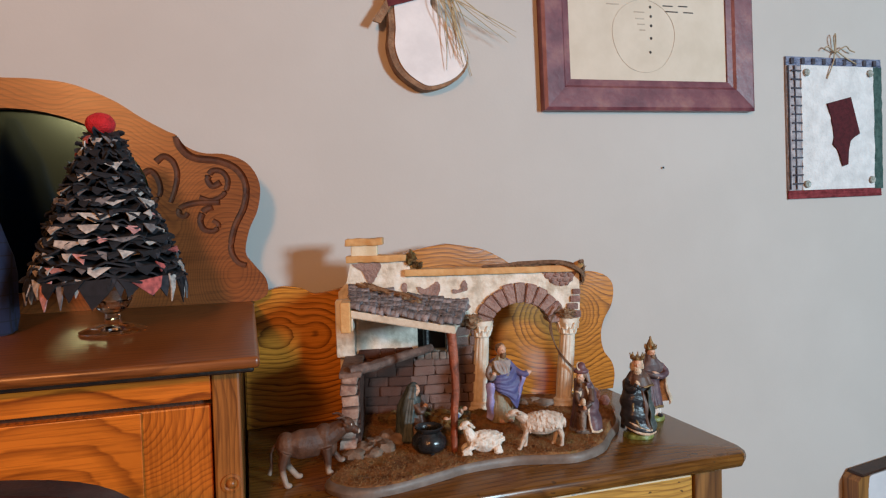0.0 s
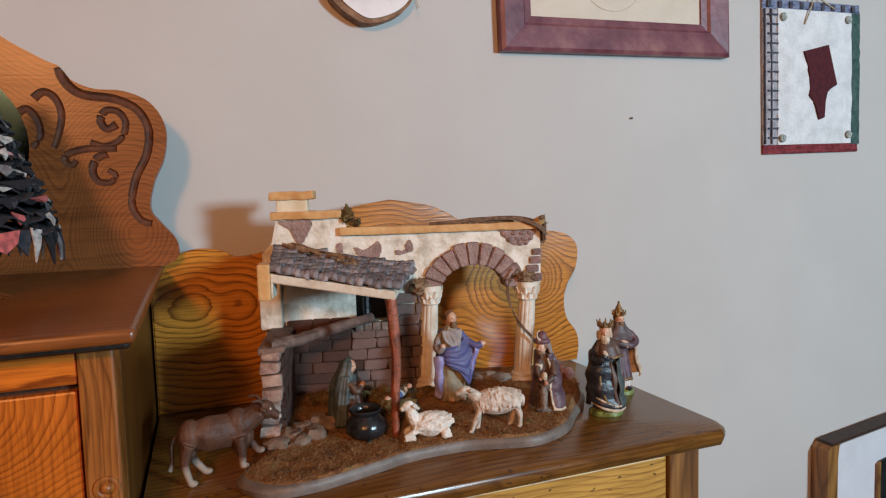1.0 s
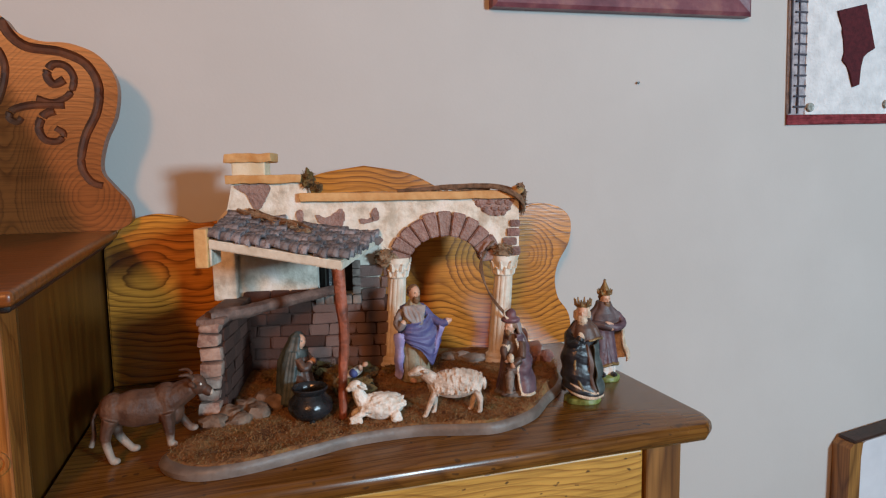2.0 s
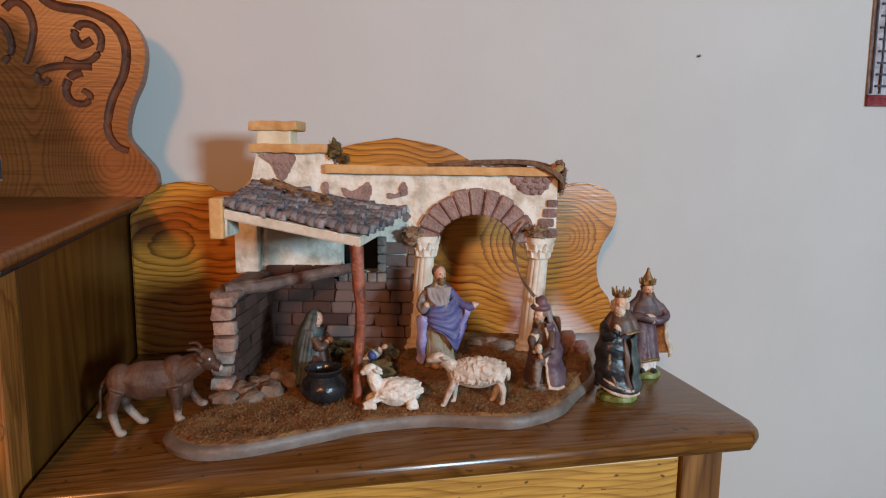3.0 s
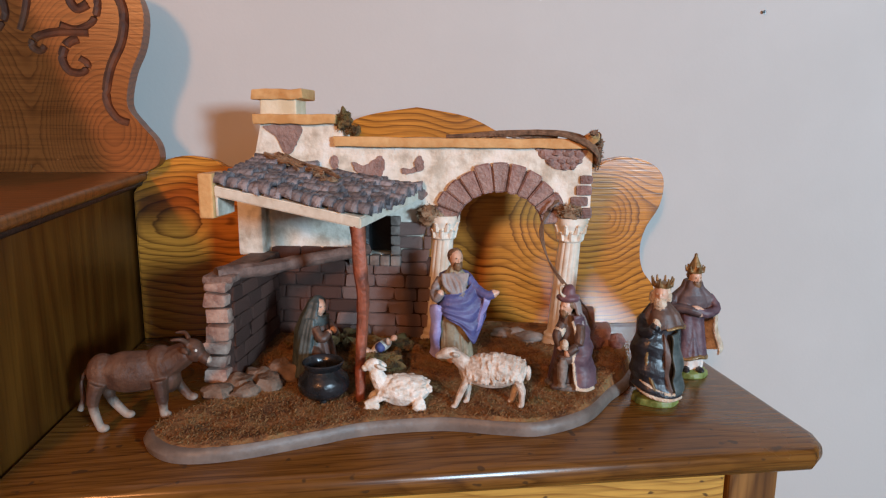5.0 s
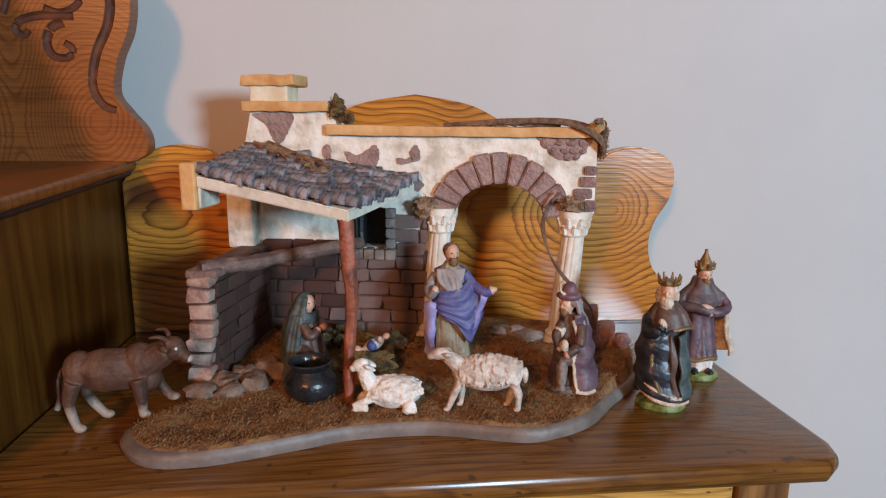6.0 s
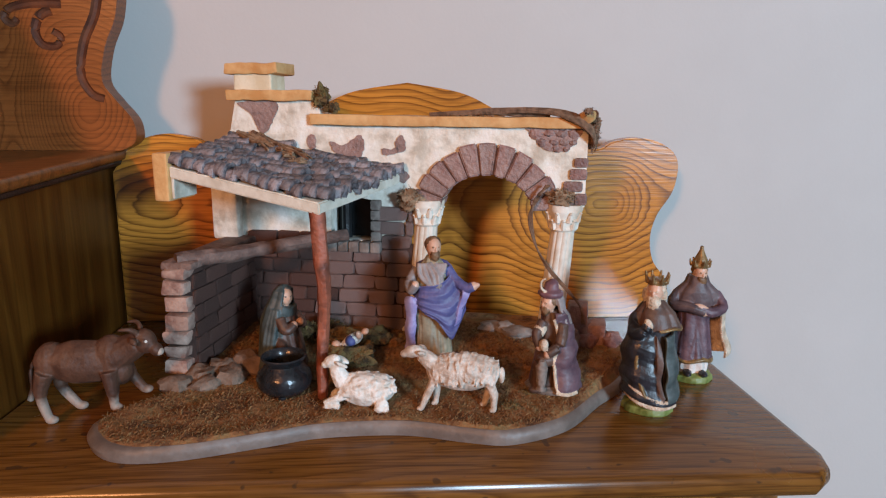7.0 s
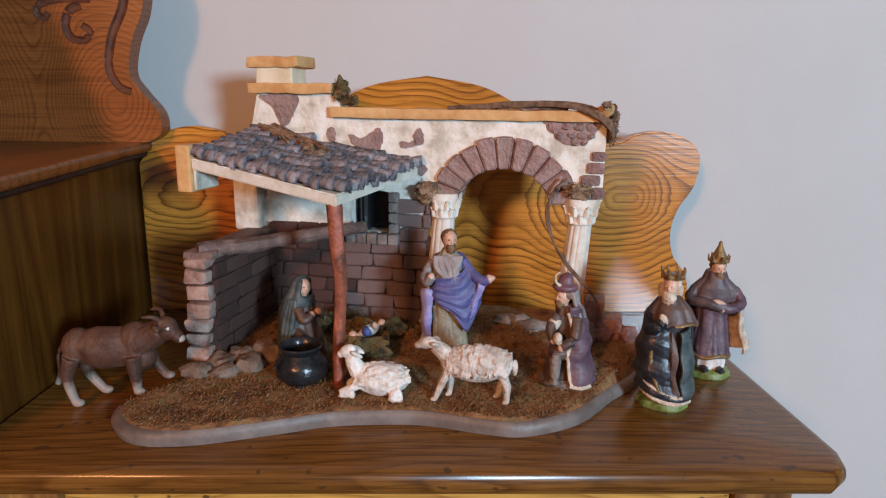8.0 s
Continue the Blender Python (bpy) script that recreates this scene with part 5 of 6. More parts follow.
# long hair veil down the back of the head, beard and turban hat
sheet(bm, [[(0.001, -0.008, 0.090), (0.006, -0.0095, 0.078), (0.010, -0.0105, 0.066)], [(0.007, -0.003, 0.091), (0.012, -0.003, 0.078), (0.017, -0.004, 0.064)], [(0.007, 0.004, 0.090), (0.011, 0.006, 0.078), (0.014, 0.007, 0.066)]], 4, 0.0034, 1.5, 0.0008)
head(bm, (-0.004, -0.003, 0.0845), 0.0080, 0, 2, 3, 3, -58)
loft(bm, [(-0.002, -0.001, 0.0905, .0098, .0095), (-0.002, -0.001, 0.0930, .0118, .0112), (-0.002, -0.001, 0.0955, .0112, .0106), (-0.002, -0.001, 0.0972, .0072, .0072), (-0.001, 0, 0.1035, .0058, .0058), (0, 0, 0.1065, .002, .002)], 22, 8, 5, 0.06)
tube(bm, smooth_line([(-0.008, -0.007, 0.096), (-0.0125, -0.008, 0.100), (-0.0125, -0.008, 0.1065), (-0.0085, -0.008, 0.109)], 4), 0.0016, 0.0011, 7, mat=5)
arm(bm, [(-0.009, -0.007, 0.068), (-0.016, -0.012, 0.058), (-0.014, -0.018, 0.048)], 0.0052, 1, 2)
arm(bm, [(0.008, -0.011, 0.066), (0.004, -0.020, 0.050), (-0.007, -0.0215, 0.042)], 0.0054, 1, 2)
# pale sleeve lining, censer on a foot
blob(bm, (-0.013, -0.010, 0.060), (0.0060, 0.0045, 0.0085), 5, rot=(0, 30, 0))
loft(bm, [(-0.012, -0.0225, 0.008, .0052, .0052), (-0.012, -0.0225, 0.010, .0030, .0030), (-0.012, -0.0225, 0.016, .0044, .0044), (-0.012, -0.0225, 0.030, .0056, .0056), (-0.012, -0.0225, 0.032, .0038, .0038), (-0.012, -0.0225, 0.036, .0030, .0030)], 14, 6)
blob(bm, (-0.011, -0.0225, 0.051), (0.0042, 0.0040, 0.0060), 5)
statue("kneeling_king", bm, [robe_purple, robe_brown, skin, hair_brown, robe_grey, fur_cream, stone_grey, base_rim, hat_mauve], pose(0.482, 0.868, bed(0.482, 0.868) - 0.001), "kneeling resin king in mauve cloak and feathered hat on the moss", "figurine", "crib figures", 0.0008)


# king in black, half turned, one hand at the breast
bm = bmesh.new()
loft(bm, [(0, 0, 0, .0235, .0205), (0, 0, 0.006, .0225, .0195), (0, 0, 0.009, .017, .015)], 26, 6, 7, 0.07)
gown = [(0.002, 0, 0.008, .0190, .0165), (0.002, 0, 0.016, .0180, .0155), (0.001, 0, 0.04, .0165, .0135), (0, 0, 0.066, .0150, .0115), (-0.001, 0, 0.085, .0160, .0115), (-0.001, 0, 0.097, .0140, .0105), (-0.001, 0, 0.106, .007, .007)]
loft(bm, gown, 30, 7, 9, 0.10)
drape(bm, gown[:5], 9, [7, 0], 61, 255, 350, 0.0024)
# dark cloak: wide front sweep with a rolled brown lining and a cream hem rising to one side
sheet(bm, [[(-0.017, 0.010, 0.090), (-0.023, 0.010, 0.060), (-0.024, 0.008, 0.036), (-0.023, 0.006, 0.020)],
           [(-0.0185, -0.002, 0.091), (-0.0255, -0.004, 0.062), (-0.026, -0.008, 0.038), (-0.024, -0.010, 0.022)],
           [(-0.0140, -0.0125, 0.086), (-0.020, -0.0175, 0.064), (-0.018, -0.020, 0.036), (-0.014, -0.021, 0.018)],
           [(-0.0060, -0.0155, 0.082), (-0.009, -0.020, 0.060), (-0.006, -0.022, 0.032), (-0.002, -0.0225, 0.013)],
           [(-0.001, -0.015, 0.080), (0.000, -0.019, 0.056), (0.003, -0.021, 0.030), (0.010, -0.021, 0.011)]], 0, 0.003, 3.2, 0.0016, 0.5)
sheet(bm, [[(0.000, -0.0160, 0.078), (0.001, -0.0205, 0.056), (0.004, -0.0225, 0.030), (0.010, -0.0225, 0.014)], [(0.004, -0.0165, 0.070), (0.008, -0.0205, 0.052), (0.007, -0.0225, 0.036), (0.012, -0.0220, 0.020)]], 8, 0.003, 1.0, 0.001)
sheet(bm, [[(0.008, -0.0150, 0.076), (0.011, -0.0185, 0.050), (0.012, -0.0200, 0.028), (0.014, -0.0200, 0.012)], [(0.015, -0.0080, 0.078), (0.020, -0.0110, 0.050), (0.022, -0.0120, 0.028), (0.024, -0.0120, 0.012)], [(0.016, 0.004, 0.086), (0.023, 0.002, 0.050), (0.025, 0.002, 0.028), (0.027, 0.001, 0.013)]], 9, 0.003, 2.6, 0.0014, 0.3)
cloak(bm, [(0.000, 0.003, 0.012), (0.000, 0.003, 0.04), (0.000, 0.002, 0.07), (0.0, 0.001, 0.09), (-0.001, 0, 0.104)], [(.0255, .021), (.0235, .019), (.0215, .0165), (.0195, .0145), (.010, .0105)], 0, 180, 0, 6, 0.09, 0.0026)
for lift, mat, rad in ((0.0, 3, 0.0021), (0.006, 0, 0.0017), (0.0105, 3, 0.0016)):
    tube(bm, smooth_line([(-0.024, -0.008, 0.022 + lift), (-0.016, -0.020, 0.016 + lift), (-0.003, -0.0235, 0.011 + lift * 0.8), (0.011, -0.0222, 0.0095 + lift * 0.6), (0.023, -0.0135, 0.0105 + lift * 0.5)], 6), rad, rad * 0.9, 8, mat=mat)
tube(bm, smooth_line([(-0.014, -0.0195, 0.070), (-0.016, -0.0205, 0.050), (-0.012, -0.0225, 0.034), (-0.006, -0.0240, 0.020)], 6), 0.0016, 0.0013, 7, mat=4)
# shoulder cape of brown mauve with gold edge, hand with pale cuff
loft(bm, [(0.003, -0.001, 0.082, .0215, .0155), (0.002, -0.001, 0.086, .0205, .0150), (0.001, -0.001, 0.096, .0165, .0130), (0, 0, 0.104, .0105, .0100), (0, 0, 0.108, .0075, .0075)], 30, 8, 7, 0.09)
tube(bm, [(0.003 + 0.0218 * math.cos(a), -0.001 + 0.0160 * math.sin(a), 0.0825 + 0.0012 * math.sin(5 * a)) for a in (radians(270 + 14 * j) for j in range(10))], 0.0014, 0.0012, 7, mat=5)
arm(bm, [(-0.015, 0, 0.092), (-0.0195, -0.010, 0.078), (-0.013, -0.0185, 0.080), (-0.008, -0.0185, 0.087)], 0.0058, 0, 2)
blob(bm, (-0.0075, -0.0190, 0.0885), (0.0036, 0.0034, 0.0062), 3, rot=(0, -25, 0))
head(bm, (-0.001, -0.003, 0.1155), 0.0090, 0, 2, 3, 3, -24)
blob(bm, (-0.003, -0.008, 0.106), (0.0060, 0.0050, 0.0085), 3, rough=0.4, seed=5)
for k in (-1, 1):
    blob(bm, (-0.001 + 0.0078 * k, 0.0, 0.112), (0.0036, 0.0050, 0.0075), 3, rough=0.4, seed=k)
crown(bm, 0, 0, 0.1225, 0.0088, 0.0098, 5, 8)
statue("standing_king", bm, [robe_black, robe_slate, skin, fur_cream, gold_paint, gold_paint, green_base, robe_slate, robe_brown, robe_teal], pose(0.576, 0.860, TABLE, 0, 0, -12), "resin king in black cloak with cream hem on green base", "figurine", "crib figures", 0.0008)

# king in purple with crossed arms, short tunic over a white skirt and a pale cape
bm = bmesh.new()
loft(bm, [(0, 0, 0, .0235, .0205), (0, 0, 0.006, .0225, .0195), (0, 0, 0.009, .017, .015)], 26, 6, 7, 0.07)
loft(bm, [(0.001, 0, 0.010, .0160, .0140), (0.001, 0, 0.016, .0165, .0145), (0, 0, 0.030, .0140, .0125)], 34, 1, 13, 0.12)
tunic = [(0, 0, 0.022, .0205, .0170), (0, 0, 0.030, .0195, .0160), (0, 0, 0.05, .0165, .0135), (0, 0, 0.066, .0145, .0115), (0, 0, 0.085, .0165, .0115), (0, 0, 0.097, .0145, .0105), (0, 0, 0.106, .007, .007)]
loft(bm, tunic, 30, 0, 9, 0.11)
drape(bm, tunic[:5], 10, [0], 64, 200, 340, 0.0024)
tube(bm, [(0.0208 * math.cos(a), 0.0172 * math.sin(a), 0.0235 + 0.0015 * math.sin(4 * a)) for a in (radians(175 + 10 * j) for j in range(20))], 0.0022, 0.0022, 8, mat=5)
# hood and mantle spread over both shoulders
loft(bm, [(0, 0.001, 0.080, .0270, .0125), (0, 0.001, 0.086, .0265, .0140), (0, 0, 0.096, .0205, .0135), (0, 0, 0.104, .0125, .0115), (0, 0.001, 0.112, .0095, .0095)], 30, 8, 7, 0.09)
sheet(bm, [[(0.020, -0.004, 0.092), (0.026, -0.004, 0.064), (0.030, -0.004, 0.040), (0.034, -0.004, 0.024)], [(0.024, 0.003, 0.092), (0.031, 0.004, 0.066), (0.036, 0.005, 0.042), (0.041, 0.005, 0.028)], [(0.012, 0.012, 0.094), (0.018, 0.017, 0.066), (0.022, 0.018, 0.040), (0.026, 0.018, 0.024)]], 3, 0.0032, 1.6, 0.0014)
sheet(bm, [[(-0.022, -0.003, 0.090), (-0.026, -0.003, 0.066), (-0.025, -0.002, 0.044)], [(-0.020, 0.008, 0.092), (-0.023, 0.012, 0.066), (-0.020, 0.013, 0.040)], [(-0.004, 0.012, 0.096), (-0.004, 0.017, 0.066), (0.0, 0.018, 0.038)], [(0.012, 0.012, 0.094), (0.016, 0.017, 0.066), (0.020, 0.018, 0.036)]], 8, 0.003, 2.0, 0.0012)
arm(bm, [(0.018, 0, 0.093), (0.0250, -0.008, 0.081), (0.012, -0.0165, 0.077), (0.000, -0.0180, 0.081)], 0.0060, 0, 2)
arm(bm, [(-0.018, 0, 0.093), (-0.0240, -0.008, 0.082), (-0.010, -0.0175, 0.082), (0.004, -0.0190, 0.078)], 0.0058, 8, 2)
blob(bm, (0.001, -0.0195, 0.082), (0.0085, 0.0030, 0.0042), 2, rot=(0, 20, 0))
head(bm, (0.001, -0.003, 0.1150), 0.0088, 0, 2, 4, 4, 10)
crown(bm, 0.001, -0.001, 0.1210, 0.0084, 0.0075, 5)
loft(bm, [(0.001, -0.001, 0.122, .0082, .0082), (0.001, -0.001, 0.129, .0064, .0064), (0.001, -0.001, 0.134, .0040, .0040), (0.001, -0.001, 0.139, .0020, .0020)], 16, 5, 5, 0.1)
blob(bm, (0.001, -0.001, 0.1405), (0.0022, 0.0022, 0.0028), 5, u=8, v=6)
for k in (-1, 1):
    blob(bm, (0.002 + 0.008 * k, -0.0165, 0.0105), (0.0045, 0.0075, 0.0030), 7, u=8, v=6)
statue("standing_king", bm, [robe_purple, white_paint, skin, fur_cream, hair_brown, gold_paint, green_base, robe_black, robe_mantle], pose(0.648, 0.930, TABLE, 0, 0, -10), "resin king in purple robe with pointed crown on green base", "figurine", "crib figures", 0.0008)

# black cauldron
bm = bmesh.new()
loft(bm, [(0, 0, 0.004, .012, .012), (0, 0, 0.0055, .020, .020), (0, 0, 0.012, .0262, .0262), (0, 0, 0.019, .0275, .0275), (0, 0, 0.026, .0255, .0255), (0, 0, 0.031, .0205, .0205), (0, 0, 0.0345, .0185, .0185), (0, 0, 0.038, .0205, .0205), (0, 0, 0.0412, .0222, .0222), (0, 0, 0.0425, .0212, .0212), (0, 0, 0.0405, .0185, .0185), (0, 0, 0.034, .0165, .0165), (0, 0, 0.022, .019, .019), (0, 0, 0.012, .010, .010)], 40)
for k in range(3):
    a = 2.1 * k + 0.5
    blob(bm, (0.016 * math.cos(a), 0.016 * math.sin(a), 0.004), (0.0042, 0.0042, 0.0055), 0, u=8, v=6)
pot = part("cauldron", bm, iron_black, None, smooth=True)
pot.matrix_world = pose(0.2345, 0.871, bed(0.2345, 0.871)) @ Matrix.Scale(0.93, 4)
tagged(pot, "small glossy black iron cauldron standing on the moss", "cauldron")


def fleece(bm, at, size, n, seed, mat):
    """Rows of hanging locks over a body."""
    rnd = random.Random(seed)
    for _ in range(n):
        a, z = rnd.uniform(0, 6.283), rnd.uniform(-0.75, 0.9)
        c = math.sqrt(1 - z * z)
        x = rnd.uniform(-0.95, 0.95)
        r = math.sqrt(max(0, 1 - x * x))
        d = Vector((x, r * math.cos(a), r * math.sin(a)))
        if d.z < -0.35 or d.z > 0.40:
            continue
        p = Vector(at) + Vector((d.x * size[0], d.y * size[1], d.z * size[2])) * 0.95
        tilt = math.degrees(math.atan2(d.y, max(0.15, d.z + 0.8))) * 0.6
        blob(bm, p - Vector((0, d.y, d.z)) * 0.0012, (rnd.uniform(0.0011, 0.0017), 0.0017, rnd.uniform(0.0050, 0.0085)), mat, rot=(tilt, rnd.uniform(-14, 14), 0), u=6, v=5)


# standing sheep, head raised
bm = bmesh.new()
for k in range(60):
    a, x = random.uniform(0.3, 2.84), random.uniform(-0.85, 0.9)
    r = math.sqrt(1 - x * x)
    blob(bm, (0.008 + 0.033 * x, 0.0145 * r * math.cos(a), 0.035 + 0.0163 * r * math.sin(a)), (0.0016, 0.0050, 0.0014), 0, rot=(math.degrees(a) - 90, random.uniform(-12, 12), random.uniform(-25, 25)), u=8, v=6)
blob(bm, (0.008, 0, 0.035), (0.033, 0.0145, 0.0165), 0, u=18, v=12, rough=0.12)
fleece(bm, (0.008, 0, 0.035), (0.0335, 0.0150, 0.0168), 520, 4, 0)
tube(bm, smooth_line([(-0.018, 0, 0.040), (-0.026, 0, 0.047), (-0.031, 0, 0.050)], 4), 0.0085, 0.0058, 10, mat=0)
blob(bm, (-0.037, -0.001, 0.0525), (0.0092, 0.0052, 0.0056), 1, rot=(0, -12, 0))
blob(bm, (-0.0445, -0.001, 0.050), (0.004, 0.0036, 0.0034), 1)
for k in (-1, 1):
    blob(bm, (-0.029, 0.007 * k, 0.053), (0.0052, 0.0030, 0.0022), 1, rot=(20 * k, 20, -35 * k), u=8, v=6)
    tube(bm, [(-0.017, 0.006 * k, 0.030), (-0.020 + 0.004 * k, 0.006 * k, 0.014), (-0.023 + 0.006 * k, 0.006 * k, 0.001)], 0.0044, 0.0026, 8, mat=0)
    tube(bm, [(0.028, 0.006 * k, 0.032), (0.033 - 0.002 * k, 0.006 * k, 0.016), (0.031 - 0.004 * k, 0.006 * k, 0.001)], 0.0056, 0.0027, 8, mat=0)
    blob(bm, (-0.024 + 0.006 * k, 0.006 * k, 0.001), (0.0038, 0.003, 0.0022), 1, u=8, v=6)
    blob(bm, (0.030 - 0.004 * k, 0.006 * k, 0.001), (0.0038, 0.003, 0.0022), 1, u=8, v=6)
blob(bm, (0.0415, 0, 0.032), (0.003, 0.003, 0.008), 0)
statue("standing_sheep", bm, [wool_tan], pose(0.390, 0.836, bed(0.390, 0.836), 0, 0, -6), "tan resin sheep with shaggy fleece standing on the moss", "figurine", "crib figures", 0.0008, 2)
# lying lamb
bm = bmesh.new()
blob(bm, (0.007, 0, 0.016), (0.027, 0.0145, 0.015), 0, u=40, v=28, rough=0.10)
for k in range(70):
    a, x = random.uniform(-0.3, 3.4), random.uniform(-0.85, 0.9)
    r = math.sqrt(1 - x * x)
    blob(bm, (0.007 + 0.027 * x, 0.0142 * r * math.cos(a), 0.016 + 0.0146 * r * math.sin(a)), (0.0042, 0.0024, 0.0015), 0, rot=(math.degrees(a) - 90, random.uniform(-12, 12), 0), u=8, v=6)

tube(bm, smooth_line([(-0.014, 0, 0.022), (-0.019, 0, 0.032), (-0.020, 0, 0.040)], 4), 0.0088, 0.0058, 10, mat=0)
blob(bm, (-0.0235, -0.001, 0.042), (0.0082, 0.0052, 0.0058), 0, rot=(0, -25, 0))
blob(bm, (-0.0300, -0.001, 0.0385), (0.0036, 0.0034, 0.0034), 0)
for k in (-1, 1):
    blob(bm, (-0.0145, 0.006 * k, 0.0405), (0.0070, 0.0028, 0.0022), 0, rot=(15 * k, 30, -15 * k), u=8, v=6)
    tube(bm, smooth_line([(-0.012, 0.007 * k, 0.012), (-0.022, 0.008 * k, 0.008), (-0.027 + 0.003 * k, 0.009 * k, 0.0035), (-0.016, 0.010 * k, 0.0025)], 4), 0.0042, 0.0028, 8, mat=0)
    tube(bm, smooth_line([(0.024, 0.010 * k, 0.010), (0.018, 0.015 * k, 0.004), (0.028, 0.014 * k, 0.003)], 4), 0.0055, 0.003, 8, mat=0)
statue("lying_lamb", bm, [wool_white], pose(0.305, 0.846, bed(0.305, 0.846) - 0.0005, 0, 0, -4), "white resin lamb lying on the moss", "figurine", "crib figures", 0.0008, 2)
# ox
bm = bmesh.new()
blob(bm, (-0.008, 0, 0.052), (0.040, 0.0170, 0.0188), 0, u=20, v=14, rough=0.10)
blob(bm, (-0.037, 0, 0.053), (0.0165, 0.0155, 0.0165), 0, u=14, v=10)
blob(bm, (0.022, 0, 0.055), (0.0195, 0.0150, 0.0195), 0, u=14, v=10)
blob(bm, (0.030, 0, 0.044), (0.012, 0.0120, 0.0150), 0, u=14, v=10)

blob(bm, (-0.004, 0, 0.0385), (0.030, 0.011, 0.0060), 1, u=14, v=8)
tube(bm, smooth_line([(0.026, 0, 0.056), (0.040, -0.001, 0.062), (0.052, -0.004, 0.068)], 4), 0.0155, 0.0105, 12, mat=0)
blob(bm, (0.058, -0.006, 0.070), (0.0125, 0.0100, 0.0105), 0, rot=(0, 25, -12))
blob(bm, (0.069, -0.009, 0.0635), (0.0078, 0.0064, 0.0058), 0, rot=(0, 30, -12))
blob(bm, (0.0735, -0.0105, 0.0615), (0.0040, 0.0050, 0.0032), 1)
for k in (-1, 1):
    blob(bm, (0.060, -0.006 + 0.0095 * k, 0.0725), (0.0020, 0.0016, 0.0020), 1, u=8, v=6)
    blob(bm, (0.051, -0.005 + 0.013 * k, 0.0735), (0.0065, 0.0035, 0.0030), 0, rot=(0, 15, 40 * k), u=8, v=6)
    tube(bm, smooth_line([(0.052, -0.005 + 0.006 * k, 0.079), (0.047, -0.005 + 0.011 * k, 0.0835), (0.037, -0.005 + 0.012 * k, 0.0835)], 4), 0.0030, 0.0012, 8, mat=2)
legs = [((-0.040, -0.010, 0.046), (-0.046, -0.011, 0.026), (-0.040, -0.011, 0.003)), ((-0.034, 0.010, 0.046), (-0.036, 0.010, 0.026), (-0.020, 0.010, 0.006)), ((0.022, -0.010, 0.046), (0.024, -0.011, 0.024), (0.024, -0.011, 0.012)), ((0.026, 0.010, 0.050), (0.036, 0.009, 0.034), (0.048, 0.008, 0.020))]
for l in legs:
    line = smooth_line(l, 5)
    tube(bm, line[:6], 0.0095, 0.0060, 10, mat=0)
    tube(bm, line[5:], 0.0052, 0.0040, 10, mat=1)
    blob(bm, line[-1] + Vector((0.0025, 0, 0)), (0.0065, 0.0046, 0.0036), 1, u=10, v=7)
tube(bm, smooth_line([(-0.052, 0.002, 0.056), (-0.060, 0.003, 0.044), (-0.060, 0.003, 0.028), (-0.064, 0.002, 0.016)], 5), 0.0020, 0.0034, 7, mat=0)
statue("ox_figurine", bm, [ox_hide], pose(0.066, 0.862, TABLE + 0.0005, 0, 0, 4) @ Matrix.Diagonal((0.86, 1.0, 1.03, 1.0)), "brown resin ox with pale hooves stepping onto the base", "figurine", "crib figures", 0.0010)

# ---- fabric tree on a glass goblet ----
m, nt, bsdf = material("clear_glass")
bsdf.inputs["Transmission Weight"].default_value, bsdf.inputs["IOR"].default_value = 1.0, 1.45
bsdf.inputs["Roughness"].default_value = 0.03
bsdf.inputs["Base Color"].default_value = (0.97, 0.985, 0.98, 1)
clear_glass = m
m, nt, bsdf = material("scrap_cloth")
geo = nt.nodes.new("ShaderNodeNewGeometry")
r = ramp(nt, [(0.0, (0.006, 0.007, 0.012)), (0.30, (0.022, 0.024, 0.034)), (0.50, (0.16, 0.15, 0.16)), (0.70, (0.42, 0.40, 0.39)), (0.85, (0.38, 0.09, 0.09)), (0.92, (0.50, 0.24, 0.24)), (0.96, (0.20, 0.28, 0.12)), (1.0, (0.30, 0.34, 0.60))])
r.color_ramp.interpolation = "CONSTANT"
nt.links.new(geo.outputs["Random Per Island"], r.inputs["Fac"])
n = node(nt, "ShaderNodeTexNoise", Scale=160.0, Detail=2.0)
nt.links.new(coords(nt), n.inputs["Vector"])
rr = ramp(nt, [(0.35, (0.6, 0.6, 0.6)), (0.65, (1.25, 1.2, 1.15))])
nt.links.new(n.outputs["Fac"], rr.inputs["Fac"])
nt.links.new(mixed(nt, r.outputs[0], rr.outputs[0], 1.0, "MULTIPLY"), bsdf.inputs["Base Color"])
bsdf.inputs["Roughness"].default_value = 0.85
scrap_cloth = m
red_felt = mottled("red_felt", (0.42, 0.008, 0.012), (0.62, 0.02, 0.03), 120, 0.95, 0.8, 0.004)
TX, TY = -0.176, 0.908
TZ = DT + (TY - 0.704) * 0.043 + 0.0005
bm = bmesh.new()
prof = [(0.039, 0.0), (0.041, 0.002), (0.030, 0.006), (0.012, 0.011), (0.008, 0.016), (0.010, 0.020), (0.008, 0.024), (0.018, 0.030), (0.0238, 0.040), (0.0255, 0.055), (0.0245, 0.072), (0.0225, 0.072), (0.0230, 0.055), (0.019, 0.042), (0.012, 0.034)]
loft(bm, [(0, 0, z, r, r) for r, z in prof], 14)
goblet = part("glass_goblet", bm, clear_glass, None)
goblet.matrix_world = pose(TX, TY, TZ)
goblet.visible_shadow = False
tagged(goblet, "small clear glass goblet turned into a tree foot", "goblet")
tree = thing("fabric_tree", pose(TX - 0.002, TY, TZ + 0.064), "ragged tree of dark fabric scraps with red pompom on a goblet", "fabric tree")
rnd3 = random.Random(21)
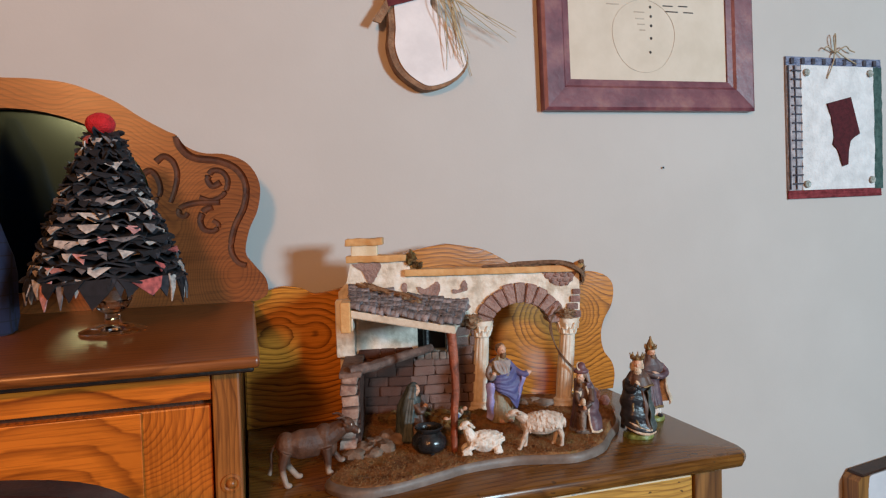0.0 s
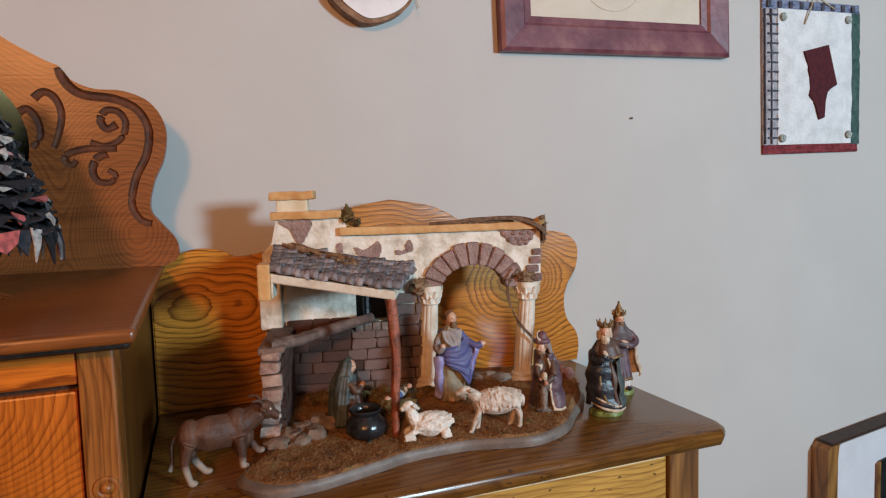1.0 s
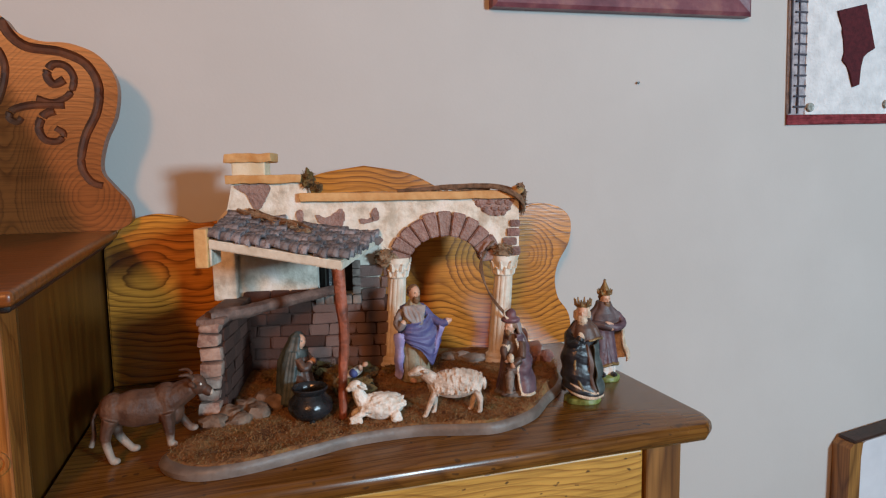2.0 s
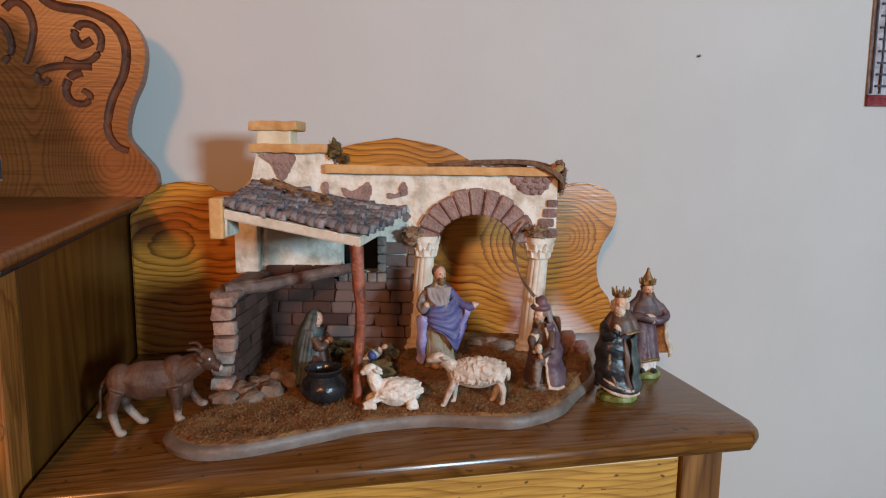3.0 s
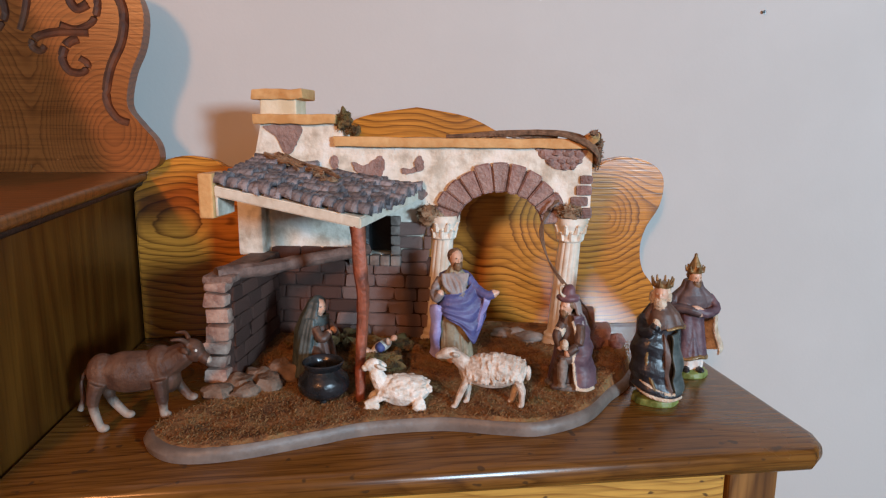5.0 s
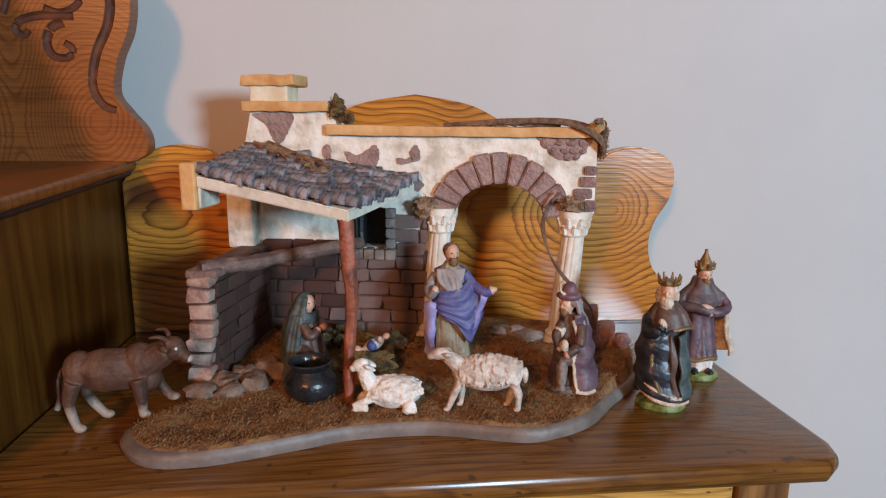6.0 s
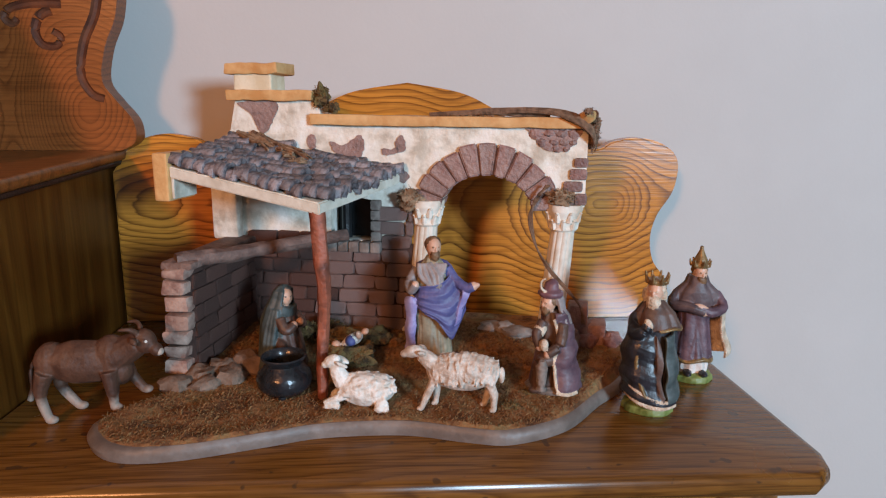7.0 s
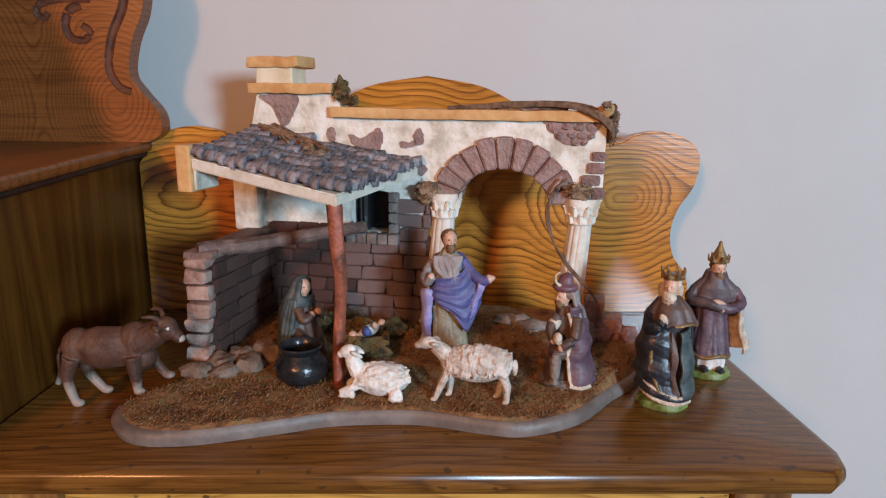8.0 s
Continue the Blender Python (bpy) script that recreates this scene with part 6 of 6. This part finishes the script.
black_cloth = mottled("black_cloth", (0.004, 0.0045, 0.008), (0.016, 0.017, 0.024), 90, 0.85, 0.6, 0.002)
TIERS = 12
for k in range(TIERS):
    f = k / (TIERS - 1)
    z = 0.006 + 0.176 * f
    R = 0.070 * (1 - f ** 1.12) + 0.021
    bm = bmesh.new()
    for layer in range(2):
        n, phase = 84, [rnd3.uniform(0, 6.28) for _ in range(5)]
        rows = [[], [], [], []]
        for j in range(n):
            a = 2 * math.pi * j / n
            wave = 0.0042 * math.sin(4 * a + phase[0]) + 0.0030 * math.sin(11 * a + phase[1]) + 0.0016 * math.sin(19 * a + phase[2])
            reach = R * (1.0 - 0.05 * layer) + 0.0035 * math.sin(7 * a + phase[3]) + 0.003 * math.sin(17 * a + phase[4]) + rnd3.uniform(-0.0012, 0.0012)
            zz = z + 0.006 * layer + wave
            out = Vector((math.cos(a), math.sin(a), 0))
            rows[0].append(bm.verts.new(out * (R * 0.3) + Vector((0, 0, z + 0.010))))
            rows[1].append(bm.verts.new(out * reach + Vector((0, 0, zz + 0.0011))))
            rows[2].append(bm.verts.new(out * reach + Vector((0, 0, zz - 0.0011))))
            rows[3].append(bm.verts.new(out * (R * 0.3) + Vector((0, 0, z + 0.007))))
        for i in range(3):
            for j in range(n):
                bm.faces.new((rows[i][j - 1], rows[i][j], rows[i + 1][j], rows[i + 1][j - 1]))
    part("ruffle", bm, black_cloth, tree, smooth=True)
    bm = bmesh.new()
    count = max(10, int(2 * math.pi * R / 0.013))
    for j in range(count):
        a = 2 * math.pi * (j + rnd3.random() * 0.9) / count
        out = Vector((math.cos(a), math.sin(a), 0))
        side = Vector((-math.sin(a), math.cos(a), 0))
        w = rnd3.choice((0.006, 0.008, 0.011, 0.019)) * rnd3.uniform(0.8, 1.2)
        long = rnd3.uniform(0.006, 0.013) * (3.0 if k == 0 else 1)
        p = out * (R * rnd3.uniform(0.94, 1.0)) + Vector((0, 0, z + rnd3.uniform(0.0, 0.005)))
        tip = p + out * rnd3.uniform(0.001, 0.006) - Vector((0, 0, long)) + side * rnd3.uniform(-0.006, 0.006)
        mid = (p + tip) / 2 + out * 0.002
        tilt = Vector((0, 0, rnd3.uniform(-0.003, 0.003)))
        ring = [p - side * w + tilt, p + side * w - tilt, mid + side * w * rnd3.uniform(0.3, 0.9), tip, mid - side * w * rnd3.uniform(0.3, 0.9)]
        vu = [bm.verts.new(q + out * 0.001) for q in ring]
        vl = [bm.verts.new(q - out * 0.0006) for q in ring]
        bm.faces.new(vu)
        bm.faces.new(vl[::-1])
        for i in range(5):
            bm.faces.new((vu[i - 1], vu[i], vl[i], vl[i - 1]))
    tagged(part("scrap_layer", bm, scrap_cloth, tree), kind="stuff")
bm = bmesh.new()
loft(bm, [(0, 0, 0.0, .026, .026), (0, 0, 0.17, .014, .014), (0, 0, 0.194, .010, .010)], 14)
part("core", bm, black_cloth, tree, smooth=True)
part("pompom", blob(bmesh.new(), (-0.002, 0, 0.203), (0.0178, 0.0178, 0.0148), u=24, v=16, rough=0.06), red_felt, tree, "red felt pompom", smooth=True)

# navy plaid cone beside the mirror, added for an unclear dark shape
m, nt, bsdf = material("navy_plaid")
br = nt.nodes.new("ShaderNodeTexBrick")
br.offset = 0.0
br.inputs["Color1"].default_value, br.inputs["Color2"].default_value, br.inputs["Mortar"].default_value = (0.006, 0.010, 0.035, 1), (0.008, 0.016, 0.05, 1), (0.003, 0.005, 0.015, 1)
br.inputs["Scale"].default_value, br.inputs["Mortar Size"].default_value = 60.0, 0.05
br.inputs["Brick Width"].default_value, br.inputs["Row Height"].default_value = 1.0, 1.0
nt.links.new(coords(nt, rot=(1.57, 0, 0)), br.inputs["Vector"])
nt.links.new(br.outputs["Color"], bsdf.inputs["Base Color"])
bsdf.inputs["Roughness"].default_value = 0.9
bm = bmesh.new()
loft(bm, [(0, 0, 0, .070, .050), (0, 0, 0.02, .074, .054), (0, 0, 0.10, .064, .048), (-0.010, 0, 0.20, .046, .036), (-0.022, 0, 0.29, .026, .022), (-0.028, 0, 0.33, .010, .010)], 32, 0, 6, 0.06)
jitter(bm, 0.008, 18)
cloth = part("cloth_gnome_hat", bm, m, None, smooth=True)
cloth.name = "cloth_cone"
cloth.matrix_world = pose(-0.365, 0.95, DT + (0.95 - 0.704) * 0.043 + 0.001)
tagged(cloth, "dark navy plaid cone standing in for an unclear dark shape", "cloth cone")

# ---- things on the wall ----
frame_red = mottled("frame_red", (0.115, 0.030, 0.045), (0.19, 0.062, 0.078), 18, 0.4, 0.3, 0.002, c=(0.29, 0.13, 0.12), lo=0.35, hi=0.72)
paper = mottled("paper", (0.60, 0.53, 0.43), (0.66, 0.59, 0.49), 12, 0.8, 0.1, 0.001)
ink = mottled("ink", (0.035, 0.030, 0.028), (0.07, 0.06, 0.055), 60, 0.8)
pencil = mottled("pencil", (0.44, 0.38, 0.31), (0.50, 0.44, 0.36), 60, 0.8)
PW, PH, FWID = 0.529, 0.46, 0.066
pic = thing("framed_drawing", pose(0.851, WALL, 1.3385, 0, -1.4, 0), "cream line drawing in a burgundy distressed wood frame on the wall", "framed picture")
for a, b in (((0, 0), (1, 0)), ((1, 0), (1, 1)), ((1, 1), (0, 1)), ((0, 1), (0, 0))):
    ax, az, bx, bz = (a[0] - 0.5) * PW, a[1] * PH, (b[0] - 0.5) * PW, b[1] * PH
    cx, cz = 0.0, PH / 2
    def inner_pt(x, z):
        return (x - math.copysign(FWID, x), z - math.copysign(FWID, z - cz))
    bm = bmesh.new()
    secs = []
    for x, z in ((ax, az), (bx, bz)):
        ix, iz = inner_pt(x, z)
        mix = lambda k: (x + (ix - x) * k, z + (iz - z) * k)
        secs.append([bm.verts.new((mix(k)[0], y, mix(k)[1])) for k, y in ((0, -0.001), (0, -0.020), (0.10, -0.024), (0.72, -0.019), (0.80, -0.014), (1.0, -0.012), (1.0, -0.001))])
    for i in range(7):
        bm.faces.new((secs[0][i - 1], secs[0][i], secs[1][i], secs[1][i - 1]))
    bm.faces.new(secs[0])
    bm.faces.new(list(reversed(secs[1])))
    part("frame_side", bm, frame_red, pic, smooth=True, angle=20)
part("print", boxed(-PW / 2 + 0.06, PW / 2 - 0.06, -0.008, -0.003, 0.06, PH - 0.06), paper, pic, "cream paper")


def ring_line(cx, cz, rx, rz, a0=0, a1=360, n=40, wob=0.0):
    return [(cx + rx * (1 + wob * math.sin(3 * a)) * math.cos(a), -0.0086, cz + rz * math.sin(a)) for a in (radians(a0 + (a1 - a0) * k / n) for k in range(n + 1))]


part("outline_drawing", tube(bmesh.new(), ring_line(-0.015, 0.162, 0.078, 0.078, 100, 440, 44, 0.03), 0.0004, sides=5), pencil, pic, "pencil circle")
part("outline_drawing", tube(bmesh.new(), ring_line(-0.012, 0.290, 0.058, 0.056, -60, 240, 36, 0.03), 0.0006, sides=5), pencil, pic)
for x, z in ((0.0, 0.128), (0.003, 0.158), (0.004, 0.185), (0.004, 0.205), (0.003, 0.225)):
    part("dot", blob(bmesh.new(), (x, -0.0083, z), (0.0032, 0.0012, 0.0032), u=8, v=6), ink, pic)
for x, z, w in ((0.040, 0.216, 0.034), (0.088, 0.216, 0.026), (0.035, 0.228, 0.026), (0.075, 0.229, 0.024), (-0.035, 0.198, 0.022), (-0.03, 0.186, 0.018), (-0.025, 0.174, 0.014), (-0.038, 0.212, 0.026), (-0.105, 0.226, 0.03)):
    part("writing_bar", boxed(x, x + w, -0.0088, -0.0076, z, z + 0.0026, bevel=0.0004), ink if x > 0 else pencil, pic)

# small quilted hanging
quilt_white = mottled("quilt_white", (0.60, 0.61, 0.62), (0.74, 0.75, 0.76), 30, 0.9, 0.8, 0.004)
q_blue = mottled("q_blue", (0.10, 0.13, 0.22), (0.26, 0.30, 0.42), 90, 0.9, 0.5, 0.002)
q_green = mottled("q_green", (0.020, 0.06, 0.055), (0.06, 0.12, 0.11), 90, 0.9, 0.5, 0.002)
q_red = mottled("q_red", (0.14, 0.012, 0.018), (0.28, 0.045, 0.055), 90, 0.9, 0.5, 0.002)
q_grey = mottled("q_grey", (0.26, 0.25, 0.28), (0.46, 0.44, 0.47), 90, 0.9, 0.5, 0.002)
q_line = mottled("q_line", (0.04, 0.04, 0.06), (0.08, 0.08, 0.10), 90, 0.9)
stocking_red = mottled("stocking_red", (0.050, 0.003, 0.008), (0.085, 0.008, 0.014), 120, 0.9, 0.6, 0.002)
button = mottled("button_shell", (0.20, 0.22, 0.20), (0.42, 0.44, 0.40), 120, 0.25)
quilt = thing("quilted_hanging", pose(1.375, WALL - 0.001, 1.146, 0, -1.2, 0), "small white quilted hanging with red stocking and coloured borders", "wall hanging")
rx_, rz_ = 0.148, 0.336


def soft_pad(x0, x1, z0, z1, t, name, mat, label=""):
    bm = bmesh.new()
    n, k = 10, 20
    grid = [[bm.verts.new((x0 + (x1 - x0) * i / n, -t * (0.55 + 0.45 * math.sin(math.pi * min(max(i / n, 0.04), 0.96)) * math.sin(math.pi * min(max(j / k, 0.04), 0.96))) - 0.0030 * noise.noise(Vector((i * 1.3, j * 1.1, x0 * 50))), z0 + (z1 - z0) * j / k)) for j in range(k + 1)] for i in range(n + 1)]
    for i in range(n):
        for j in range(k):
            bm.faces.new((grid[i][j], grid[i + 1][j], grid[i + 1][j + 1], grid[i][j + 1]))
    made = bmesh.ops.extrude_edge_only(bm, edges=[e for e in bm.edges if e.is_boundary])
    for v in [v for v in made["geom"] if isinstance(v, bmesh.types.BMVert)]:
        v.co.y = -0.0005
    return part(name, bm, mat, quilt, label, smooth=True)


soft_pad(-rx_ + 0.042, rx_ - 0.028, 0.020, rz_ - 0.020, 0.012, "panel", quilt_white, "white quilted panel")
soft_pad(-rx_, rx_, rz_ - 0.021, rz_, 0.008, "border", q_blue, "blue border")
soft_pad(-rx_, rx_ - 0.004, 0, 0.021, 0.008, "border", q_red, "dark red border")
soft_pad(-rx_, -rx_ + 0.044, 0.020, rz_ - 0.020, 0.008, "border", q_grey, "grey plaid border")
soft_pad(rx_ - 0.030, rx_ + 0.002, 0.018, rz_ - 0.018, 0.008, "border", q_green, "green border")
for j in range(14):
    z = 0.034 + 0.0205 * j
    part("plaid_stripe", boxed(-rx_ + 0.012, -rx_ + 0.041, -0.0092, -0.006, z, z + 0.0035), q_line, quilt)
for x in (-rx_ + 0.0015, -rx_ + 0.020):
    part("plaid_stripe", boxed(x, x + 0.0028, -0.0094, -0.006, 0.022, rz_ - 0.022), q_line, quilt)
st = [(-0.035, 0.225), (0.038, 0.241), (0.065, 0.153), (0.045, 0.143), (0.035, 0.135), (0.029, 0.115), (0.026, 0.079), (0.010, 0.074), (0.0, 0.104), (-0.010, 0.118), (-0.020, 0.128), (-0.016, 0.144), (-0.023, 0.190)]
part("stocking", plate(st, 0.004, upright(-0.0145)), stocking_red, quilt, "dark red felt stocking")
for j in range(9):
    part("check", boxed(-rx_ + 0.010 + 0.032 * j, -rx_ + 0.020 + 0.032 * j, -0.0094, -0.006, rz_ - 0.018, rz_ - 0.004, bevel=0.001), q_line, quilt)
for x, z in ((-0.092, 0.298), (0.106, 0.300), (-0.096, 0.034), (0.108, 0.040)):
    bm = bmesh.new()
    loft(bm, [(0, 0, 0, .008, .008), (0, 0, 0.002, .009, .009), (0, 0, 0.004, .008, .008), (0, 0, 0.003, .004, .004)], 18)
    bm.transform(pose(x, -0.0085, z, 90))
    part("button", bm, button, quilt, smooth=True)
twine = mottled("twine", (0.30, 0.24, 0.16), (0.46, 0.38, 0.27), 120, 0.9)
for pts in ([(-0.03, -0.010, 0.285), (-0.012, -0.012, 0.325), (0.002, -0.006, 0.352), (0.03, -0.010, 0.335), (0.062, -0.010, 0.322)], [(0.0, -0.008, 0.345), (-0.012, -0.014, 0.378), (-0.004, -0.012, 0.390), (0.0, -0.008, 0.35)], [(0.002, -0.008, 0.348), (0.024, -0.014, 0.362), (0.040, -0.012, 0.354), (0.055, -0.012, 0.350)], [(0.0, -0.008, 0.348), (-0.03, -0.012, 0.36), (-0.04, -0.012, 0.352)]):
    part("string", tube(bmesh.new(), smooth_line(pts, 6), 0.0016, sides=6), twine, quilt, smooth=True)

# wood slice ornament with raffia
bark = mottled("bark", (0.17, 0.085, 0.045), (0.32, 0.18, 0.10), 50, 0.8, 0.8, 0.004)
slice_white = mottled("slice_white", (0.70, 0.68, 0.69), (0.80, 0.78, 0.79), 16, 0.7, 0.2, 0.001)
burgundy = mottled("burgundy_cloth", (0.09, 0.010, 0.016), (0.15, 0.025, 0.030), 60, 0.9)
raffia = mottled("raffia", (0.38, 0.30, 0.18), (0.58, 0.48, 0.31), 90, 0.8)
orn = thing("wood_slice_ornament", pose(0.341, WALL, 1.362) @ Matrix.Diagonal((1.1, 1.0, 1.0, 1.0)), "white painted wood slice with bark edge and raffia on the wall", "ornament")
shape = [(0, 0), (0.045, 0.018), (0.070, 0.05), (0.066, 0.085), (0.030, 0.13), (0.0, 0.165), (0.004, 0.21), (-0.03, 0.235), (-0.065, 0.215), (-0.072, 0.17), (-0.070, 0.115), (-0.072, 0.075), (-0.058, 0.035), (-0.028, 0.008)]
line = smooth_line([(x, z, 0) for x, z in shape], 5, True)
part("slice", plate([(p.x, p.y) for p in line], 0.026, upright(-0.027)), bark, orn, "wood slice with brown bark", smooth=True)
part("painted_face", plate([(p.x * 0.9 + 0.004, p.y * 0.93 + 0.008) for p in line], 0.003, upright(-0.030)), slice_white, orn, "white painted face")
part("scarf", plate([(-0.072, 0.150), (-0.010, 0.172), (-0.020, 0.192), (-0.060, 0.182), (-0.076, 0.170)], 0.004, upright(-0.035)), burgundy, orn, "burgundy cloth scarf")
part("scarf_tail", plate([(-0.074, 0.165), (-0.068, 0.150), (-0.086, 0.118), (-0.100, 0.122)], 0.004, upright(-0.0345)), bark, orn)
rnd4 = random.Random(3)
for k in range(22):
    x0, z0 = 0.022 + rnd4.uniform(-0.02, 0.02), 0.19 + rnd4.uniform(-0.01, 0.01)
    dx, dz = rnd4.uniform(0.0, 0.05), -rnd4.uniform(0.05, 0.16)
    if k > 16:
        dx, dz = rnd4.uniform(0.10, 0.15), -rnd4.uniform(0.03, 0.12)
    pts = [(x0, -0.036, z0), (x0 + dx * 0.4, -0.044 - rnd4.uniform(0, 0.01), z0 + dz * 0.5), (x0 + dx, -0.036, z0 + dz)]
    part("raffia_strand", tube(bmesh.new(), smooth_line(pts, 5), rnd4.uniform(0.0007, 0.0018), 0.0005, 5), raffia, orn, smooth=True)

# ---- low framed panel against the wall and a chair back ----
panel_white = mottled("panel_white", (0.60, 0.62, 0.66), (0.68, 0.70, 0.74), 8, 0.25, 0.1, 0.001)
board = thing("framed_picture", pose(1.392, WALL, 0.0), "glossy white panel in a brown wooden frame leaning on the wall", "framed picture")
P = lambda pts: [(a, b - 0.026 + 0.115 * a) for a, b in pts]
part("frame_side", plate(P([(0, 0.02), (0.032, 0.02), (0.032, 0.452), (0.036, 0.486), (0.010, 0.488), (0, 0.478)]), 0.044, upright(-0.046)), oak_leg, board, "brown wooden frame side")
part("frame_side", plate(P([(0.72, -0.06), (0.75, -0.06), (0.75, 0.488), (0.72, 0.488)]), 0.044, upright(-0.046)), oak_leg, board)
part("face", plate(P([(0.032, 0.0), (0.72, -0.06), (0.72, 0.482), (0.05, 0.482), (0.038, 0.476), (0.032, 0.46)]), 0.010, upright(-0.040)), panel_white, board, "glossy white face")
part("top_edge", plate(P([(0.012, 0.4885), (0.75, 0.4885), (0.75, 0.4945), (0.014, 0.4945)]), 0.040, upright(-0.046)), groove_dark, board, "dark top edge")
part("opening", plate(P([(0.175, 0.0), (0.46, -0.02), (0.46, 0.42), (0.175, 0.405)]), 0.004, upright(-0.0445)), window_dark, board, "black inset")
part("opening_edge", plate(P([(0.166, 0.0), (0.1745, 0.0), (0.1745, 0.405), (0.166, 0.400)]), 0.008, upright(-0.0485)), oak_leg, board)
maroon = mottled("maroon_leather", (0.018, 0.006, 0.006), (0.040, 0.012, 0.011), 30, 0.35, 0.3, 0.002)
chair = thing("chair", pose(-0.33, 0.50, 0), "dark maroon padded chair standing before the dresser", "chair")
bm = bmesh.new()
line = smooth_line([(0.20, 0.60, 0), (0.255, 0.80, 0), (0.250, 0.875, 0), (0.21, 0.915, 0), (0.12, 0.930, 0), (0, 0.933, 0), (-0.12, 0.930, 0), (-0.21, 0.915, 0), (-0.250, 0.875, 0), (-0.255, 0.80, 0), (-0.20, 0.60, 0)], 5)
plate([(p.x, p.y) for p in line], 0.045, upright(-0.02), bm=bm)
bmesh.ops.bevel(bm, geom=[e for e in bm.edges if len(e.link_faces) == 2 and e.calc_face_angle(0) > 1.2], offset=0.008, segments=3, affect="EDGES")
part("backrest", bm, maroon, chair, smooth=True)
part("seat", boxed(-0.23, 0.23, -0.42, 0.0, 0.42, 0.48, bevel=0.02, seg=3), maroon, chair, smooth=True)
for x, y in ((-0.21, -0.40), (0.18, -0.40), (-0.21, -0.005), (0.18, -0.005)):
    part("leg", boxed(x, x + 0.032, y, y + 0.032, 0, 0.42 if y < -0.1 else 0.62, bevel=0.003), oak_dark, chair)

# a nail left in the wall
bm = bmesh.new()
loft(bm, [(0, 0, 0, .0012, .0012), (0, 0, 0.004, .0012, .0012), (0, 0, 0.0042, .0024, .0024), (0, 0, 0.005, .0024, .0024)], 12)
nail = part("nail", bm, iron_black, None, smooth=True)
nail.matrix_world = pose(0.88, WALL, 1.217, 90)
tagged(nail, "tiny dark nail in the grey wall", "nail")
